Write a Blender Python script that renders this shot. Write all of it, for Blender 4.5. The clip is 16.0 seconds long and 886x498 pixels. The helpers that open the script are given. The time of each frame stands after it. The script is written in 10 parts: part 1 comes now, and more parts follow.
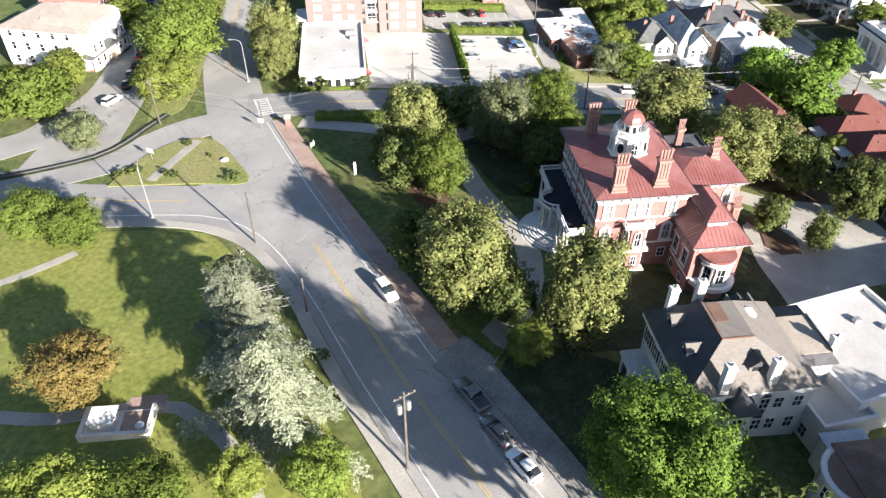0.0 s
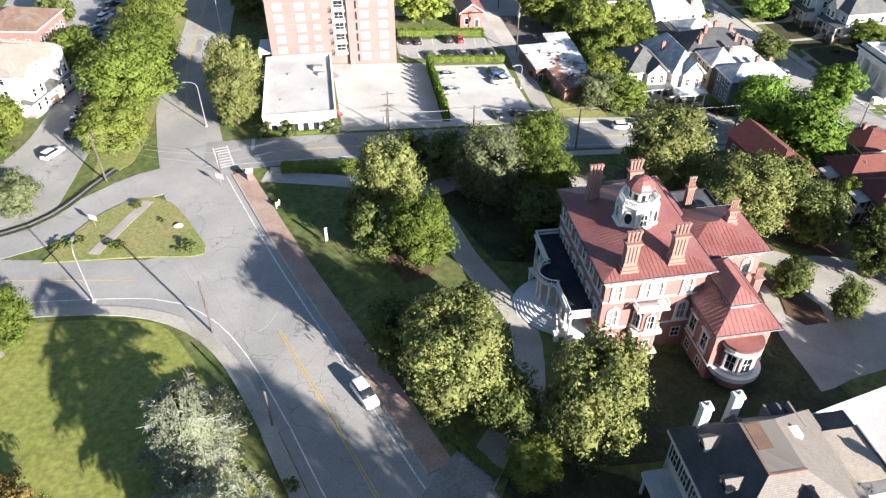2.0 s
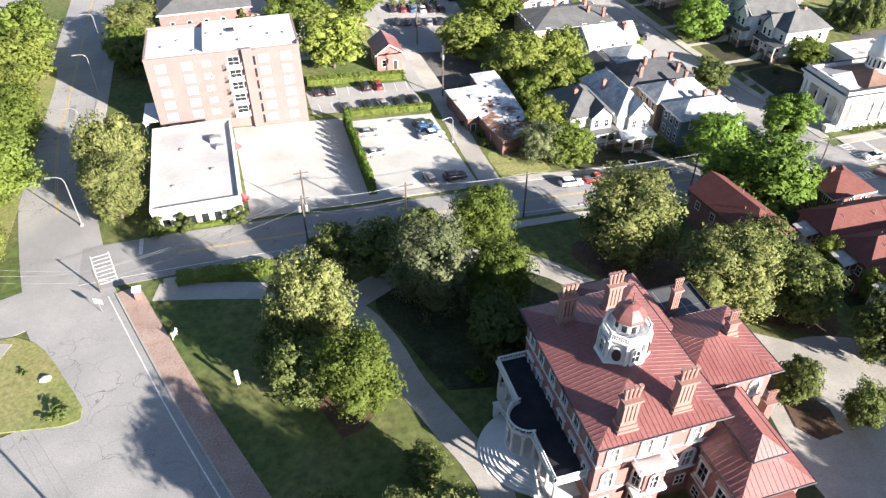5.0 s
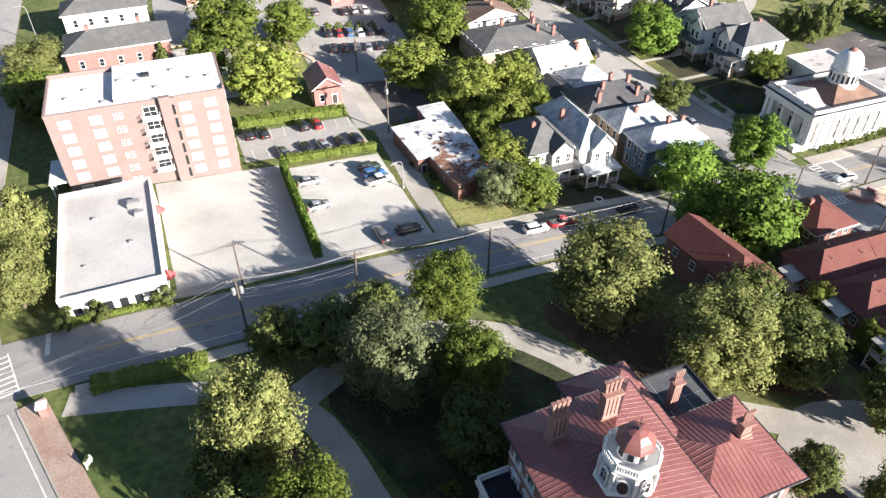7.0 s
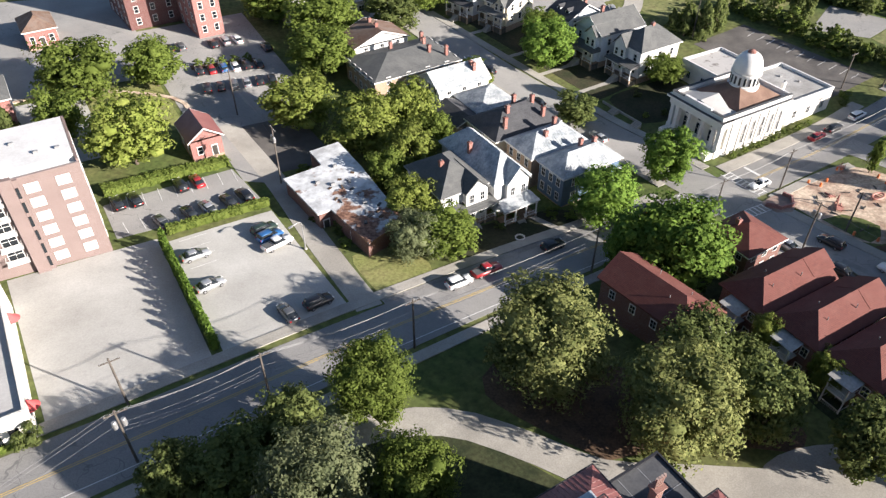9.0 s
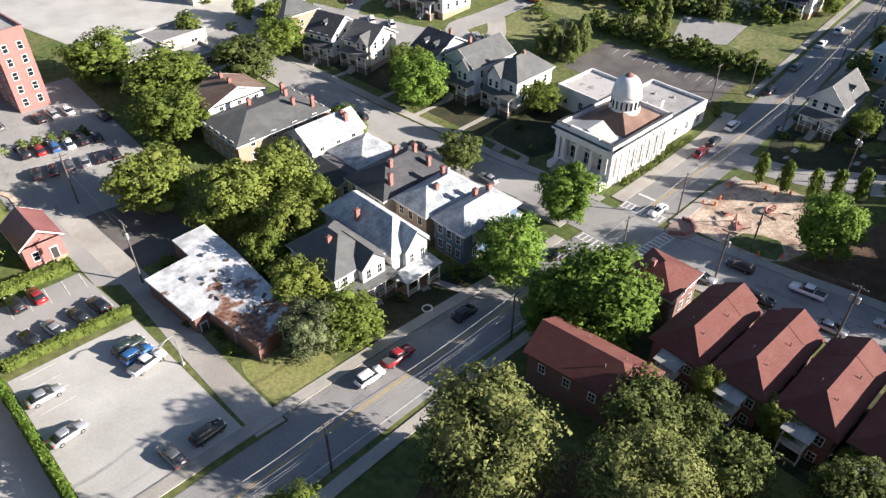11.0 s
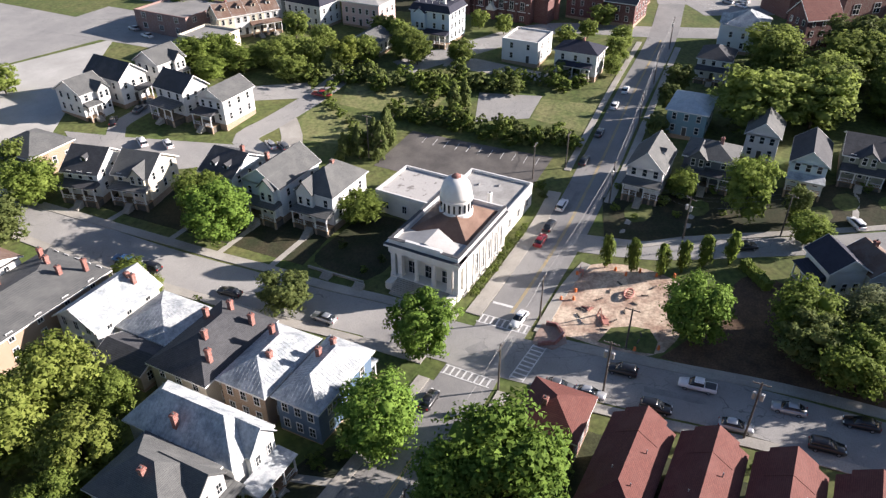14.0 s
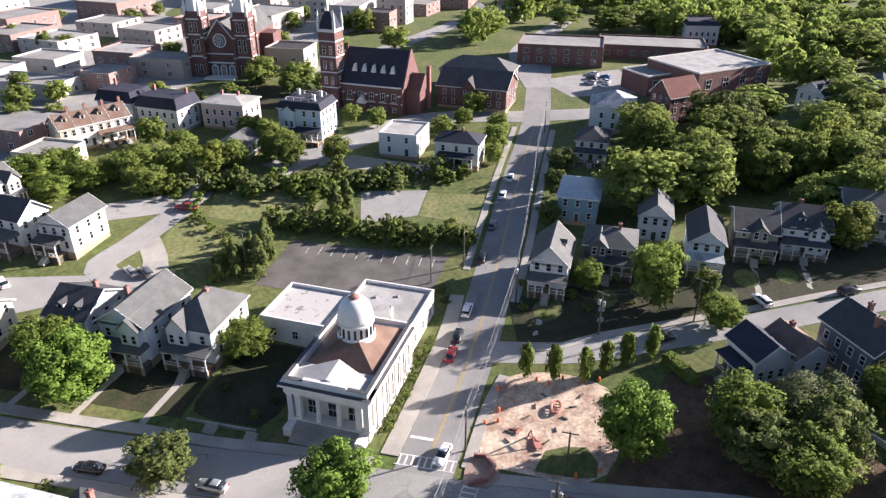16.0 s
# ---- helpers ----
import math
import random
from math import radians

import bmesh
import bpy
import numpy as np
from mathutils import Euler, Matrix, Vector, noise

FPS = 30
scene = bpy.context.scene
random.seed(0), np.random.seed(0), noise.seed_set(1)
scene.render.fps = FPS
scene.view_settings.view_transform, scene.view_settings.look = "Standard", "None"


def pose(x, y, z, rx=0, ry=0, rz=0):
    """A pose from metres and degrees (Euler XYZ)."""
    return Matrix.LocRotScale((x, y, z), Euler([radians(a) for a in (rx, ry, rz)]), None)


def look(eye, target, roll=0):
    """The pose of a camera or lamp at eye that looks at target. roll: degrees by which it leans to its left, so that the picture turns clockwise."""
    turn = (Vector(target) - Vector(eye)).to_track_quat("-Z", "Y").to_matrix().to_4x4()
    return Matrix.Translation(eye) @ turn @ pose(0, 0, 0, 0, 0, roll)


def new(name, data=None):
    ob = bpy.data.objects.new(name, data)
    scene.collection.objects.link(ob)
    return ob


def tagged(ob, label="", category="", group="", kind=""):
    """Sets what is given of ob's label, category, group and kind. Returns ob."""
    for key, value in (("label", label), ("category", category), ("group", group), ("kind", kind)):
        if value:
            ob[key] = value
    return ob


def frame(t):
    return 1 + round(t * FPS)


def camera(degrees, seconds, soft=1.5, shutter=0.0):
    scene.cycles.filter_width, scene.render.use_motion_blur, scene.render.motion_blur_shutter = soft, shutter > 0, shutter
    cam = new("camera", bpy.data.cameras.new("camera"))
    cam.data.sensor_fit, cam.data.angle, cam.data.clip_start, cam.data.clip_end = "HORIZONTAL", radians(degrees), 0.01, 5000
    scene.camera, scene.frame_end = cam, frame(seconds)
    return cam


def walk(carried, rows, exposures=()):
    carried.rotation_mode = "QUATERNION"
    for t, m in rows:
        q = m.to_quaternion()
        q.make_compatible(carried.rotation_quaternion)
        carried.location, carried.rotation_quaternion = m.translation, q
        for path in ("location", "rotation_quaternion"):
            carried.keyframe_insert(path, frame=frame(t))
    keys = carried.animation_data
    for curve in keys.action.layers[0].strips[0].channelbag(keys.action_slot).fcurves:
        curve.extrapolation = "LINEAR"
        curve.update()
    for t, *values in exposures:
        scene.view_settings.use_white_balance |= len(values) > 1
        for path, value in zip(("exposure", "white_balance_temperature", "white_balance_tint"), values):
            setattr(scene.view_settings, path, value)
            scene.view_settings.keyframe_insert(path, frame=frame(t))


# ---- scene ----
# ---- camera ----
cam = camera(63.9, 16.0, 1.35)
METRES, EYE, TILT, LEAN, TURN = 132.0, 65.0, -2.6, 0.7, -7.5
ROWS = [
    (0.0, 0.0, 0.0, 0.0, 0.6, -36.89, -0.79),
    (0.5, -0.002, 0.0323, 0.0019, 0.17, -36.86, -0.74),
    (1.0, -0.0037, 0.0647, 0.0039, -0.2, -36.86, -0.72),
    (1.5, -0.0054, 0.0971, 0.0056, -0.58, -36.84, -0.69),
    (2.0, -0.0065, 0.1292, 0.0078, -1.71, -36.85, -0.64),
    (2.5, -0.0072, 0.1616, 0.0088, -2.93, -36.82, -0.57),
    (3.0, -0.0075, 0.1937, 0.0104, -4.15, -36.81, -0.49),
    (3.5, -0.0072, 0.2256, 0.012, -5.36, -36.8, -0.44),
    (4.0, -0.0064, 0.2572, 0.0137, -6.58, -36.8, -0.37),
    (6.5, 0.0069, 0.4134, 0.0203, -13.04, -36.88, -0.12),
    (7.0, 0.0116, 0.4441, 0.0219, -14.36, -36.93, -0.07),
    (7.5, 0.017, 0.4745, 0.0227, -16.18, -36.94, 0.02),
    (8.0, 0.0228, 0.5054, 0.024, -19.16, -37.03, 0.17),
    (8.5, 0.0293, 0.5362, 0.0252, -22.06, -37.12, 0.35),
    (9.0, 0.0359, 0.5647, 0.0263, -24.48, -37.19, 0.45),
    (11.5, 0.0877, 0.71, 0.0292, -40.09, -35.83, 1.17),
    (12.0, 0.1021, 0.737, 0.0298, -43.03, -35.45, 1.31),
    (12.5, 0.1177, 0.7637, 0.0303, -46.16, -35.08, 1.41),
    (13.0, 0.1346, 0.7898, 0.031, -49.56, -34.56, 1.57),
    (13.5, 0.153, 0.8148, 0.0325, -52.77, -33.23, 1.68),
    (14.0, 0.1719, 0.8392, 0.0321, -55.83, -31.77, 1.79),
    (14.5, 0.1926, 0.862, 0.0324, -58.83, -30.33, 1.87),
    (15.0, 0.214, 0.8834, 0.0315, -61.94, -28.89, 1.96),
    (15.5, 0.2359, 0.9041, 0.0322, -65.11, -27.5, 2.03),
    (16.0, 0.2586, 0.925, 0.0323, -67.23, -26.04, 2.06),
]
walk(cam, [(t, pose(0, 0, EYE, TILT, LEAN, TURN) @ pose(METRES * x, METRES * y, METRES * z, 90 + pitch, roll, yaw)) for t, x, y, z, yaw, pitch, roll in ROWS],
     exposures=((0.0, 2.07, 6500, 13), (2.0, 2.03, 6450, 13), (4.0, 2.13, 6450, 14), (6.5, 2.06, 6550, 14), (7.0, 1.94, 6550, 14), (9.0, 1.6, 6550, 14), (12.5, 1.7, 6550, 16), (14.0, 1.57, 6500, 18), (16.0, 1.8, 6450, 21)))

# ---- light ----
SUN_AZ, SUN_EL = radians(145.0), radians(20.0)
world = bpy.data.worlds.new("sky")
scene.world = world
world.use_nodes = True
wn = world.node_tree
sky = wn.nodes.new("ShaderNodeTexSky")
sky.sky_type, sky.sun_disc = "NISHITA", False
sky.sun_elevation, sky.sun_rotation, sky.ozone_density = SUN_EL, SUN_AZ, 3.0
wn.links.new(sky.outputs[0], wn.nodes["Background"].inputs[0])
wn.nodes["Background"].inputs[1].default_value = 0.047
lamp = bpy.data.lights.new("sun", "SUN")
lamp.energy, lamp.angle, lamp.color = 4.6, radians(0.6), (1.0, 0.94, 0.855)
sun_ob = new("sun", lamp)
toward = Vector((math.sin(SUN_AZ) * math.cos(SUN_EL), math.cos(SUN_AZ) * math.cos(SUN_EL), math.sin(SUN_EL)))
sun_ob.matrix_world = look(toward * 500, (0, 0, 0))

# ---- terrain ----
HILLS = (4.2, 3.1, -0.4, -0.6, 2.4, 0.4, -1.8, 3.7, -0.9, 0.8, -1.7, 0.6, 0.3, 2.1, -9.3, -1.9, -2.7, 2.6, -3.2, 2.3, -2.4, 2.6, 1.0, 0.1)


def h(x, y):
    """Height of the ground: a few broad swells."""
    z, i = -6.0, 0
    for b in (0, 80, 160, 240):
        for a in (-60, 20, 100, 180, 260, 340):
            z += HILLS[i] * math.exp(-((x - a) ** 2 + (y - b) ** 2) / 11250.0)
            i += 1
    return z


# ---- materials ----
def nodes_of(name):
    m = bpy.data.materials.new(name)
    m.use_nodes = True
    nt = m.node_tree
    return m, nt, nt.nodes["Principled BSDF"]


def noise_node(nt, vec, scale, detail=4.0, rough=0.6):
    n = nt.nodes.new("ShaderNodeTexNoise")
    n.inputs["Scale"].default_value, n.inputs["Detail"].default_value, n.inputs["Roughness"].default_value = scale, detail, rough
    nt.links.new(vec, n.inputs["Vector"])
    return n.outputs["Fac"]


def ramp(nt, fac, lo, hi):
    n = nt.nodes.new("ShaderNodeMapRange")
    n.inputs[1].default_value, n.inputs[2].default_value = lo, hi
    nt.links.new(fac, n.inputs[0])
    return n.outputs[0]


def mix(nt, fac, a, b, kind="MIX"):
    n = nt.nodes.new("ShaderNodeMix")
    n.data_type, n.blend_type = "RGBA", kind
    for val, sock in ((fac, n.inputs[0]), (a, n.inputs[6]), (b, n.inputs[7])):
        if hasattr(val, "links"):
            nt.links.new(val, sock)
        elif isinstance(val, (int, float)):
            sock.default_value = val
        else:
            sock.default_value = (*val, 1.0)
    return n.outputs[2]


def wall_vec(nt):
    """Position as (along the wall, height)."""
    g = nt.nodes.new("ShaderNodeNewGeometry")
    s = nt.nodes.new("ShaderNodeSeparateXYZ")
    nt.links.new(g.outputs["Position"], s.inputs[0])
    a = nt.nodes.new("ShaderNodeMath")
    nt.links.new(s.outputs[0], a.inputs[0]), nt.links.new(s.outputs[1], a.inputs[1])
    c = nt.nodes.new("ShaderNodeCombineXYZ")
    nt.links.new(a.outputs[0], c.inputs[0]), nt.links.new(s.outputs[2], c.inputs[1])
    return c.outputs[0]


def add_bump(nt, bsdf, fac, strength, dist=0.05):
    b = nt.nodes.new("ShaderNodeBump")
    b.inputs["Strength"].default_value, b.inputs["Distance"].default_value = strength, dist
    nt.links.new(fac, b.inputs["Height"])
    nt.links.new(b.outputs[0], bsdf.inputs["Normal"])


def surface(name, c1, c2, rough=0.85, s1=0.3, s2=6.0, lo=0.35, hi=0.65, bump=0.2, metal=0.0, fine=0.25, spec=0.3):
    """Two colours mixed by broad stains, with fine grain over them."""
    m, nt, b = nodes_of(name)
    pos = nt.nodes.new("ShaderNodeNewGeometry").outputs["Position"]
    col = mix(nt, ramp(nt, noise_node(nt, pos, s1), lo, hi), c1, c2)
    grain = noise_node(nt, pos, s2, 3.0)
    g = ramp(nt, grain, 0.3, 0.7)
    col = mix(nt, fine, col, mix(nt, g, (0.25, 0.25, 0.25), (0.9, 0.9, 0.9)), "OVERLAY")
    nt.links.new(col, b.inputs["Base Color"])
    b.inputs["Roughness"].default_value, b.inputs["Metallic"].default_value, b.inputs["Specular IOR Level"].default_value = rough, metal, spec
    if bump:
        add_bump(nt, b, grain, bump)
    return m


def cracked(name, c1, c2, crack, scale=0.22):
    """Old asphalt: broad patches, grain, dark sealed cracks and oil streaks."""
    m, nt, b = nodes_of(name)
    pos = nt.nodes.new("ShaderNodeNewGeometry").outputs["Position"]
    col = mix(nt, ramp(nt, noise_node(nt, pos, 0.09), 0.35, 0.68), c1, c2)
    grain = noise_node(nt, pos, 7.0, 3.0)
    col = mix(nt, 0.3, col, mix(nt, ramp(nt, grain, 0.3, 0.7), (0.25, 0.25, 0.25), (0.9, 0.9, 0.9)), "OVERLAY")
    warp = nt.nodes.new("ShaderNodeTexNoise")
    warp.inputs["Scale"].default_value = 0.35
    nt.links.new(pos, warp.inputs["Vector"])
    add = nt.nodes.new("ShaderNodeVectorMath")
    add.operation = "MULTIPLY_ADD"
    nt.links.new(warp.outputs["Color"], add.inputs[0])
    add.inputs[1].default_value = (5.0, 5.0, 0.0)
    nt.links.new(pos, add.inputs[2])
    vor = nt.nodes.new("ShaderNodeTexVoronoi")
    vor.feature = "DISTANCE_TO_EDGE"
    vor.inputs["Scale"].default_value = scale
    nt.links.new(add.outputs[0], vor.inputs["Vector"])
    line = ramp(nt, vor.outputs["Distance"], 0.011, 0.004)
    some = ramp(nt, noise_node(nt, pos, 0.05, 2.0), 0.42, 0.56)
    mul = nt.nodes.new("ShaderNodeMath")
    mul.operation = "MULTIPLY"
    nt.links.new(line, mul.inputs[0]), nt.links.new(some, mul.inputs[1])
    col = mix(nt, mul.outputs[0], col, crack)
    nt.links.new(col, b.inputs["Base Color"])
    b.inputs["Roughness"].default_value, b.inputs["Specular IOR Level"].default_value = 0.88, 0.3
    add_bump(nt, b, grain, 0.15)
    return m


def siding(name, c, pitch=0.18, rough=0.7):
    """Painted boards lying over one another, slightly stained."""
    m, nt, b = nodes_of(name)
    v = wall_vec(nt)
    w = nt.nodes.new("ShaderNodeTexWave")
    w.bands_direction, w.wave_profile = "Y", "SAW"
    w.inputs["Scale"].default_value = 0.314 / pitch
    nt.links.new(v, w.inputs["Vector"])
    dark = tuple(k * 0.72 for k in c)
    col = mix(nt, ramp(nt, noise_node(nt, v, 0.5), 0.35, 0.75), c, tuple(k * 0.86 for k in c))
    col = mix(nt, ramp(nt, w.outputs["Fac"], 0.82, 1.0), col, dark)
    nt.links.new(col, b.inputs["Base Color"])
    b.inputs["Roughness"].default_value = rough
    add_bump(nt, b, w.outputs["Fac"], 0.5, 0.03)
    return m


def brickwork(name, c1, c2, mortar, size=0.25):
    m, nt, b = nodes_of(name)
    v = wall_vec(nt)
    t = nt.nodes.new("ShaderNodeTexBrick")
    nt.links.new(v, t.inputs["Vector"])
    t.inputs["Scale"].default_value = 1.0
    t.inputs["Brick Width"].default_value, t.inputs["Row Height"].default_value, t.inputs["Mortar Size"].default_value = size, size / 3, 0.012
    for k, c in zip(("Color1", "Color2", "Mortar"), (c1, c2, mortar)):
        t.inputs[k].default_value = (*c, 1)
    stain = ramp(nt, noise_node(nt, v, 0.35), 0.35, 0.7)
    nt.links.new(mix(nt, mix(nt, stain, (0, 0, 0), (0.45, 0.45, 0.45)), t.outputs["Color"], tuple(k * 0.75 for k in c1)), b.inputs["Base Color"])
    b.inputs["Roughness"].default_value = 0.9
    add_bump(nt, b, t.outputs["Fac"], -0.3, 0.02)
    return m


def shingle(name, c1, c2, stain=(0.3, 0.3, 0.28)):
    m, nt, b = nodes_of(name)
    v = wall_vec(nt)
    t = nt.nodes.new("ShaderNodeTexBrick")
    nt.links.new(v, t.inputs["Vector"])
    t.inputs["Brick Width"].default_value, t.inputs["Row Height"].default_value, t.inputs["Mortar Size"].default_value = 0.45, 0.12, 0.012
    t.inputs["Scale"].default_value = 1.0
    for k, c in zip(("Color1", "Color2", "Mortar"), (c1, c2, tuple(k * 0.55 for k in c1))):
        t.inputs[k].default_value = (*c, 1)
    pos = nt.nodes.new("ShaderNodeNewGeometry").outputs["Position"]
    col = mix(nt, mix(nt, ramp(nt, noise_node(nt, pos, 0.4), 0.45, 0.8), (0, 0, 0), (0.4, 0.4, 0.4)), t.outputs["Color"], stain)
    nt.links.new(col, b.inputs["Base Color"])
    b.inputs["Roughness"].default_value = 0.85
    b.inputs["Specular IOR Level"].default_value = 0.25
    add_bump(nt, b, t.outputs["Fac"], -0.4, 0.02)
    return m


def foliage(name, c1, c2, glow=0.35):
    """Leaves: tint varies from leaf to leaf and from plant to plant; light passes through."""
    m, nt, b = nodes_of(name)
    g = nt.nodes.new("ShaderNodeNewGeometry")
    o = nt.nodes.new("ShaderNodeObjectInfo")
    col = mix(nt, g.outputs["Random Per Island"], c1, c2)
    hsv = nt.nodes.new("ShaderNodeHueSaturation")
    nt.links.new(col, hsv.inputs["Color"])
    nt.links.new(ramp2(nt, o.outputs["Random"], 0.8, 1.2), hsv.inputs["Value"])
    nt.links.new(hsv.outputs[0], b.inputs["Base Color"])
    b.inputs["Roughness"].default_value, b.inputs["Specular IOR Level"].default_value = 0.75, 0.1
    tr = nt.nodes.new("ShaderNodeBsdfTranslucent")
    nt.links.new(hsv.outputs[0], tr.inputs["Color"])
    mx = nt.nodes.new("ShaderNodeMixShader")
    mx.inputs[0].default_value = glow
    nt.links.new(b.outputs[0], mx.inputs[1]), nt.links.new(tr.outputs[0], mx.inputs[2])
    nt.links.new(mx.outputs[0], nt.nodes["Material Output"].inputs["Surface"])
    return m


def ramp2(nt, fac, lo, hi):
    n = nt.nodes.new("ShaderNodeMapRange")
    n.inputs[3].default_value, n.inputs[4].default_value = lo, hi
    nt.links.new(fac, n.inputs[0])
    return n.outputs[0]


def plain(name, c, rough=0.5, metal=0.0, coat=0.0):
    m, nt, b = nodes_of(name)
    pos = nt.nodes.new("ShaderNodeNewGeometry").outputs["Position"]
    nt.links.new(mix(nt, ramp(nt, noise_node(nt, pos, 3.0), 0.3, 0.8), c, tuple(k * 0.88 for k in c)), b.inputs["Base Color"])
    b.inputs["Roughness"].default_value, b.inputs["Metallic"].default_value, b.inputs["Coat Weight"].default_value = rough, metal, coat
    return m


MEADOW = surface("rough_meadow", (0.1, 0.125, 0.04), (0.19, 0.18, 0.08), 0.95, 0.16, 1.1, 0.35, 0.68, 0.8, fine=0.6)
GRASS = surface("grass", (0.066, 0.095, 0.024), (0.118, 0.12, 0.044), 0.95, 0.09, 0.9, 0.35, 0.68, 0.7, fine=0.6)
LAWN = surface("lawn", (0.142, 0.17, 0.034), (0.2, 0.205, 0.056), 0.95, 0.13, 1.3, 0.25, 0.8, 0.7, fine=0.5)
DRY = surface("dry_grass", (0.155, 0.18, 0.052), (0.22, 0.2, 0.085), 0.95, 0.12, 2.0, 0.35, 0.7, 0.5, fine=0.5)
# near-black green: ivy on the street bank, elsewhere shade painted on the ground
SHADEIVY = surface("ivy_and_painted_shade", (0.022, 0.03, 0.012), (0.05, 0.055, 0.024), 0.9, 0.3, 2.0, bump=0.8, fine=0.6)
# dark mulch and grass mix, with the yards' shade put into the colour
SHADEYARD = surface("yard_painted_shade", (0.024, 0.032, 0.013), (0.05, 0.043, 0.024), 0.95, 0.22, 2.0, bump=0.7, fine=0.5)
MULCH = surface("mulch", (0.07, 0.045, 0.03), (0.12, 0.075, 0.045), 0.95, 0.4, 3.0, bump=0.6, fine=0.5)
ASPHALT = cracked("asphalt", (0.19, 0.187, 0.182), (0.262, 0.256, 0.243), (0.15, 0.148, 0.145))
ASPHALT_OLD = cracked("old_asphalt", (0.232, 0.228, 0.219), (0.312, 0.303, 0.284), (0.16, 0.158, 0.152))
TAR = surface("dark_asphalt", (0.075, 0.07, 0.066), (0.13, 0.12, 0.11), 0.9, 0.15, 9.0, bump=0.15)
MENDED = surface("mended_asphalt", (0.17, 0.168, 0.165), (0.24, 0.236, 0.228), 0.9, 0.5, 8.0, 0.3, 0.7, 0.1, fine=0.4)
PAVEGREY = surface("worn_grey_paving", (0.17, 0.165, 0.155), (0.25, 0.24, 0.225), 0.9, 0.3, 4.0, bump=0.15, fine=0.4)
CONCRETE = surface("concrete", (0.27, 0.255, 0.225), (0.37, 0.35, 0.31), 0.85, 0.15, 5.0, bump=0.1)
LOT = surface("lot_concrete", (0.325, 0.317, 0.293), (0.438, 0.43, 0.402), 0.9, 0.11, 3.5, 0.3, 0.7, 0.1, fine=0.14)
BRICKPAVE = surface("brick_paving", (0.27, 0.18, 0.145), (0.33, 0.255, 0.21), 0.9, 0.3, 5.0, bump=0.3, fine=0.4)
DIRT = surface("sandy_soil", (0.29, 0.195, 0.145), (0.56, 0.455, 0.345), 0.95, 0.3, 1.8, bump=0.7, fine=0.5)
WHITE_LINE = surface("white_paint_worn", (0.62, 0.62, 0.6), (0.36, 0.355, 0.34), 0.7, 1.2, 9.0, 0.45, 0.8, 0.05)
YELLOW_LINE = surface("yellow_paint_worn", (0.5, 0.36, 0.12), (0.32, 0.28, 0.19), 0.7, 1.0, 9.0, 0.4, 0.8, 0.05)
WHITE = siding("white_boards", (0.66, 0.655, 0.64))
CREAM = siding("cream_boards", (0.62, 0.56, 0.44))
BLUE = siding("blue_boards", (0.10, 0.16, 0.24))
GREYBLUE = siding("grey_blue_boards", (0.6, 0.645, 0.67))
TEAL = siding("teal_boards", (0.16, 0.28, 0.33))
SLATEGREY = siding("slate_grey_boards", (0.11, 0.12, 0.14))
PINK = siding("pink_stucco", (0.62, 0.46, 0.42), 0.6)
BEIGE = siding("beige_boards", (0.48, 0.42, 0.33))
PAINT = surface("white_trim", (0.67, 0.665, 0.645), (0.59, 0.58, 0.56), 0.6, 0.6, 5.0, bump=0.05, fine=0.1)
STONE = surface("pale_stone", (0.72, 0.69, 0.63), (0.6, 0.57, 0.51), 0.8, 0.4, 4.0, bump=0.08, fine=0.15)
BRICK = brickwork("salmon_brick", (0.285, 0.118, 0.102), (0.235, 0.093, 0.081), (0.34, 0.215, 0.195))
HOTELBRICK = brickwork("buff_brick", (0.205, 0.15, 0.138), (0.168, 0.12, 0.11), (0.25, 0.2, 0.187))
BLIND = plain("pale_window_blind", (0.37, 0.34, 0.325), 0.4)
DARKBRICK = brickwork("dark_red_brick", (0.17, 0.07, 0.055), (0.13, 0.055, 0.045), (0.22, 0.17, 0.15))
CHURCHBRICK = brickwork("church_brick", (0.135, 0.048, 0.044), (0.105, 0.038, 0.036), (0.19, 0.135, 0.12))
TOWNBRICK = brickwork("town_brick", (0.26, 0.155, 0.135), (0.21, 0.125, 0.11), (0.3, 0.24, 0.22))
OLIVE = siding("olive_grey_boards", (0.27, 0.28, 0.22))
PALEBLUE = siding("pale_blue_boards", (0.55, 0.63, 0.68))
PALESTUCCO = surface("pale_stucco", (0.46, 0.43, 0.4), (0.36, 0.335, 0.31), 0.8, 0.3, 3.0, bump=0.08)
TOWNTAN = brickwork("town_tan_brick", (0.36, 0.315, 0.27), (0.3, 0.26, 0.22), (0.38, 0.35, 0.32))
TANBRICK = brickwork("tan_brick", (0.35, 0.24, 0.16), (0.3, 0.2, 0.13), (0.38, 0.32, 0.26))
REDMETAL = surface("red_metal_roof", (0.17, 0.06, 0.055), (0.225, 0.095, 0.086), 0.45, 0.25, 4.0, bump=0.03, spec=0.5)
REDSHINGLE = shingle("red_shingle", (0.15, 0.054, 0.044), (0.122, 0.044, 0.037), (0.19, 0.092, 0.078))
GREYSHINGLE = shingle("grey_shingle", (0.115, 0.118, 0.116), (0.095, 0.098, 0.098), (0.2, 0.2, 0.19))
DARKSHINGLE = shingle("dark_shingle", (0.07, 0.072, 0.078), (0.055, 0.056, 0.06), (0.13, 0.13, 0.13))
WORNSHINGLE = shingle("worn_shingle", (0.185, 0.168, 0.15), (0.15, 0.138, 0.126), (0.22, 0.2, 0.18))
PALESHINGLE = shingle("pale_tan_shingle", (0.3, 0.265, 0.23), (0.25, 0.22, 0.19), (0.36, 0.33, 0.3))
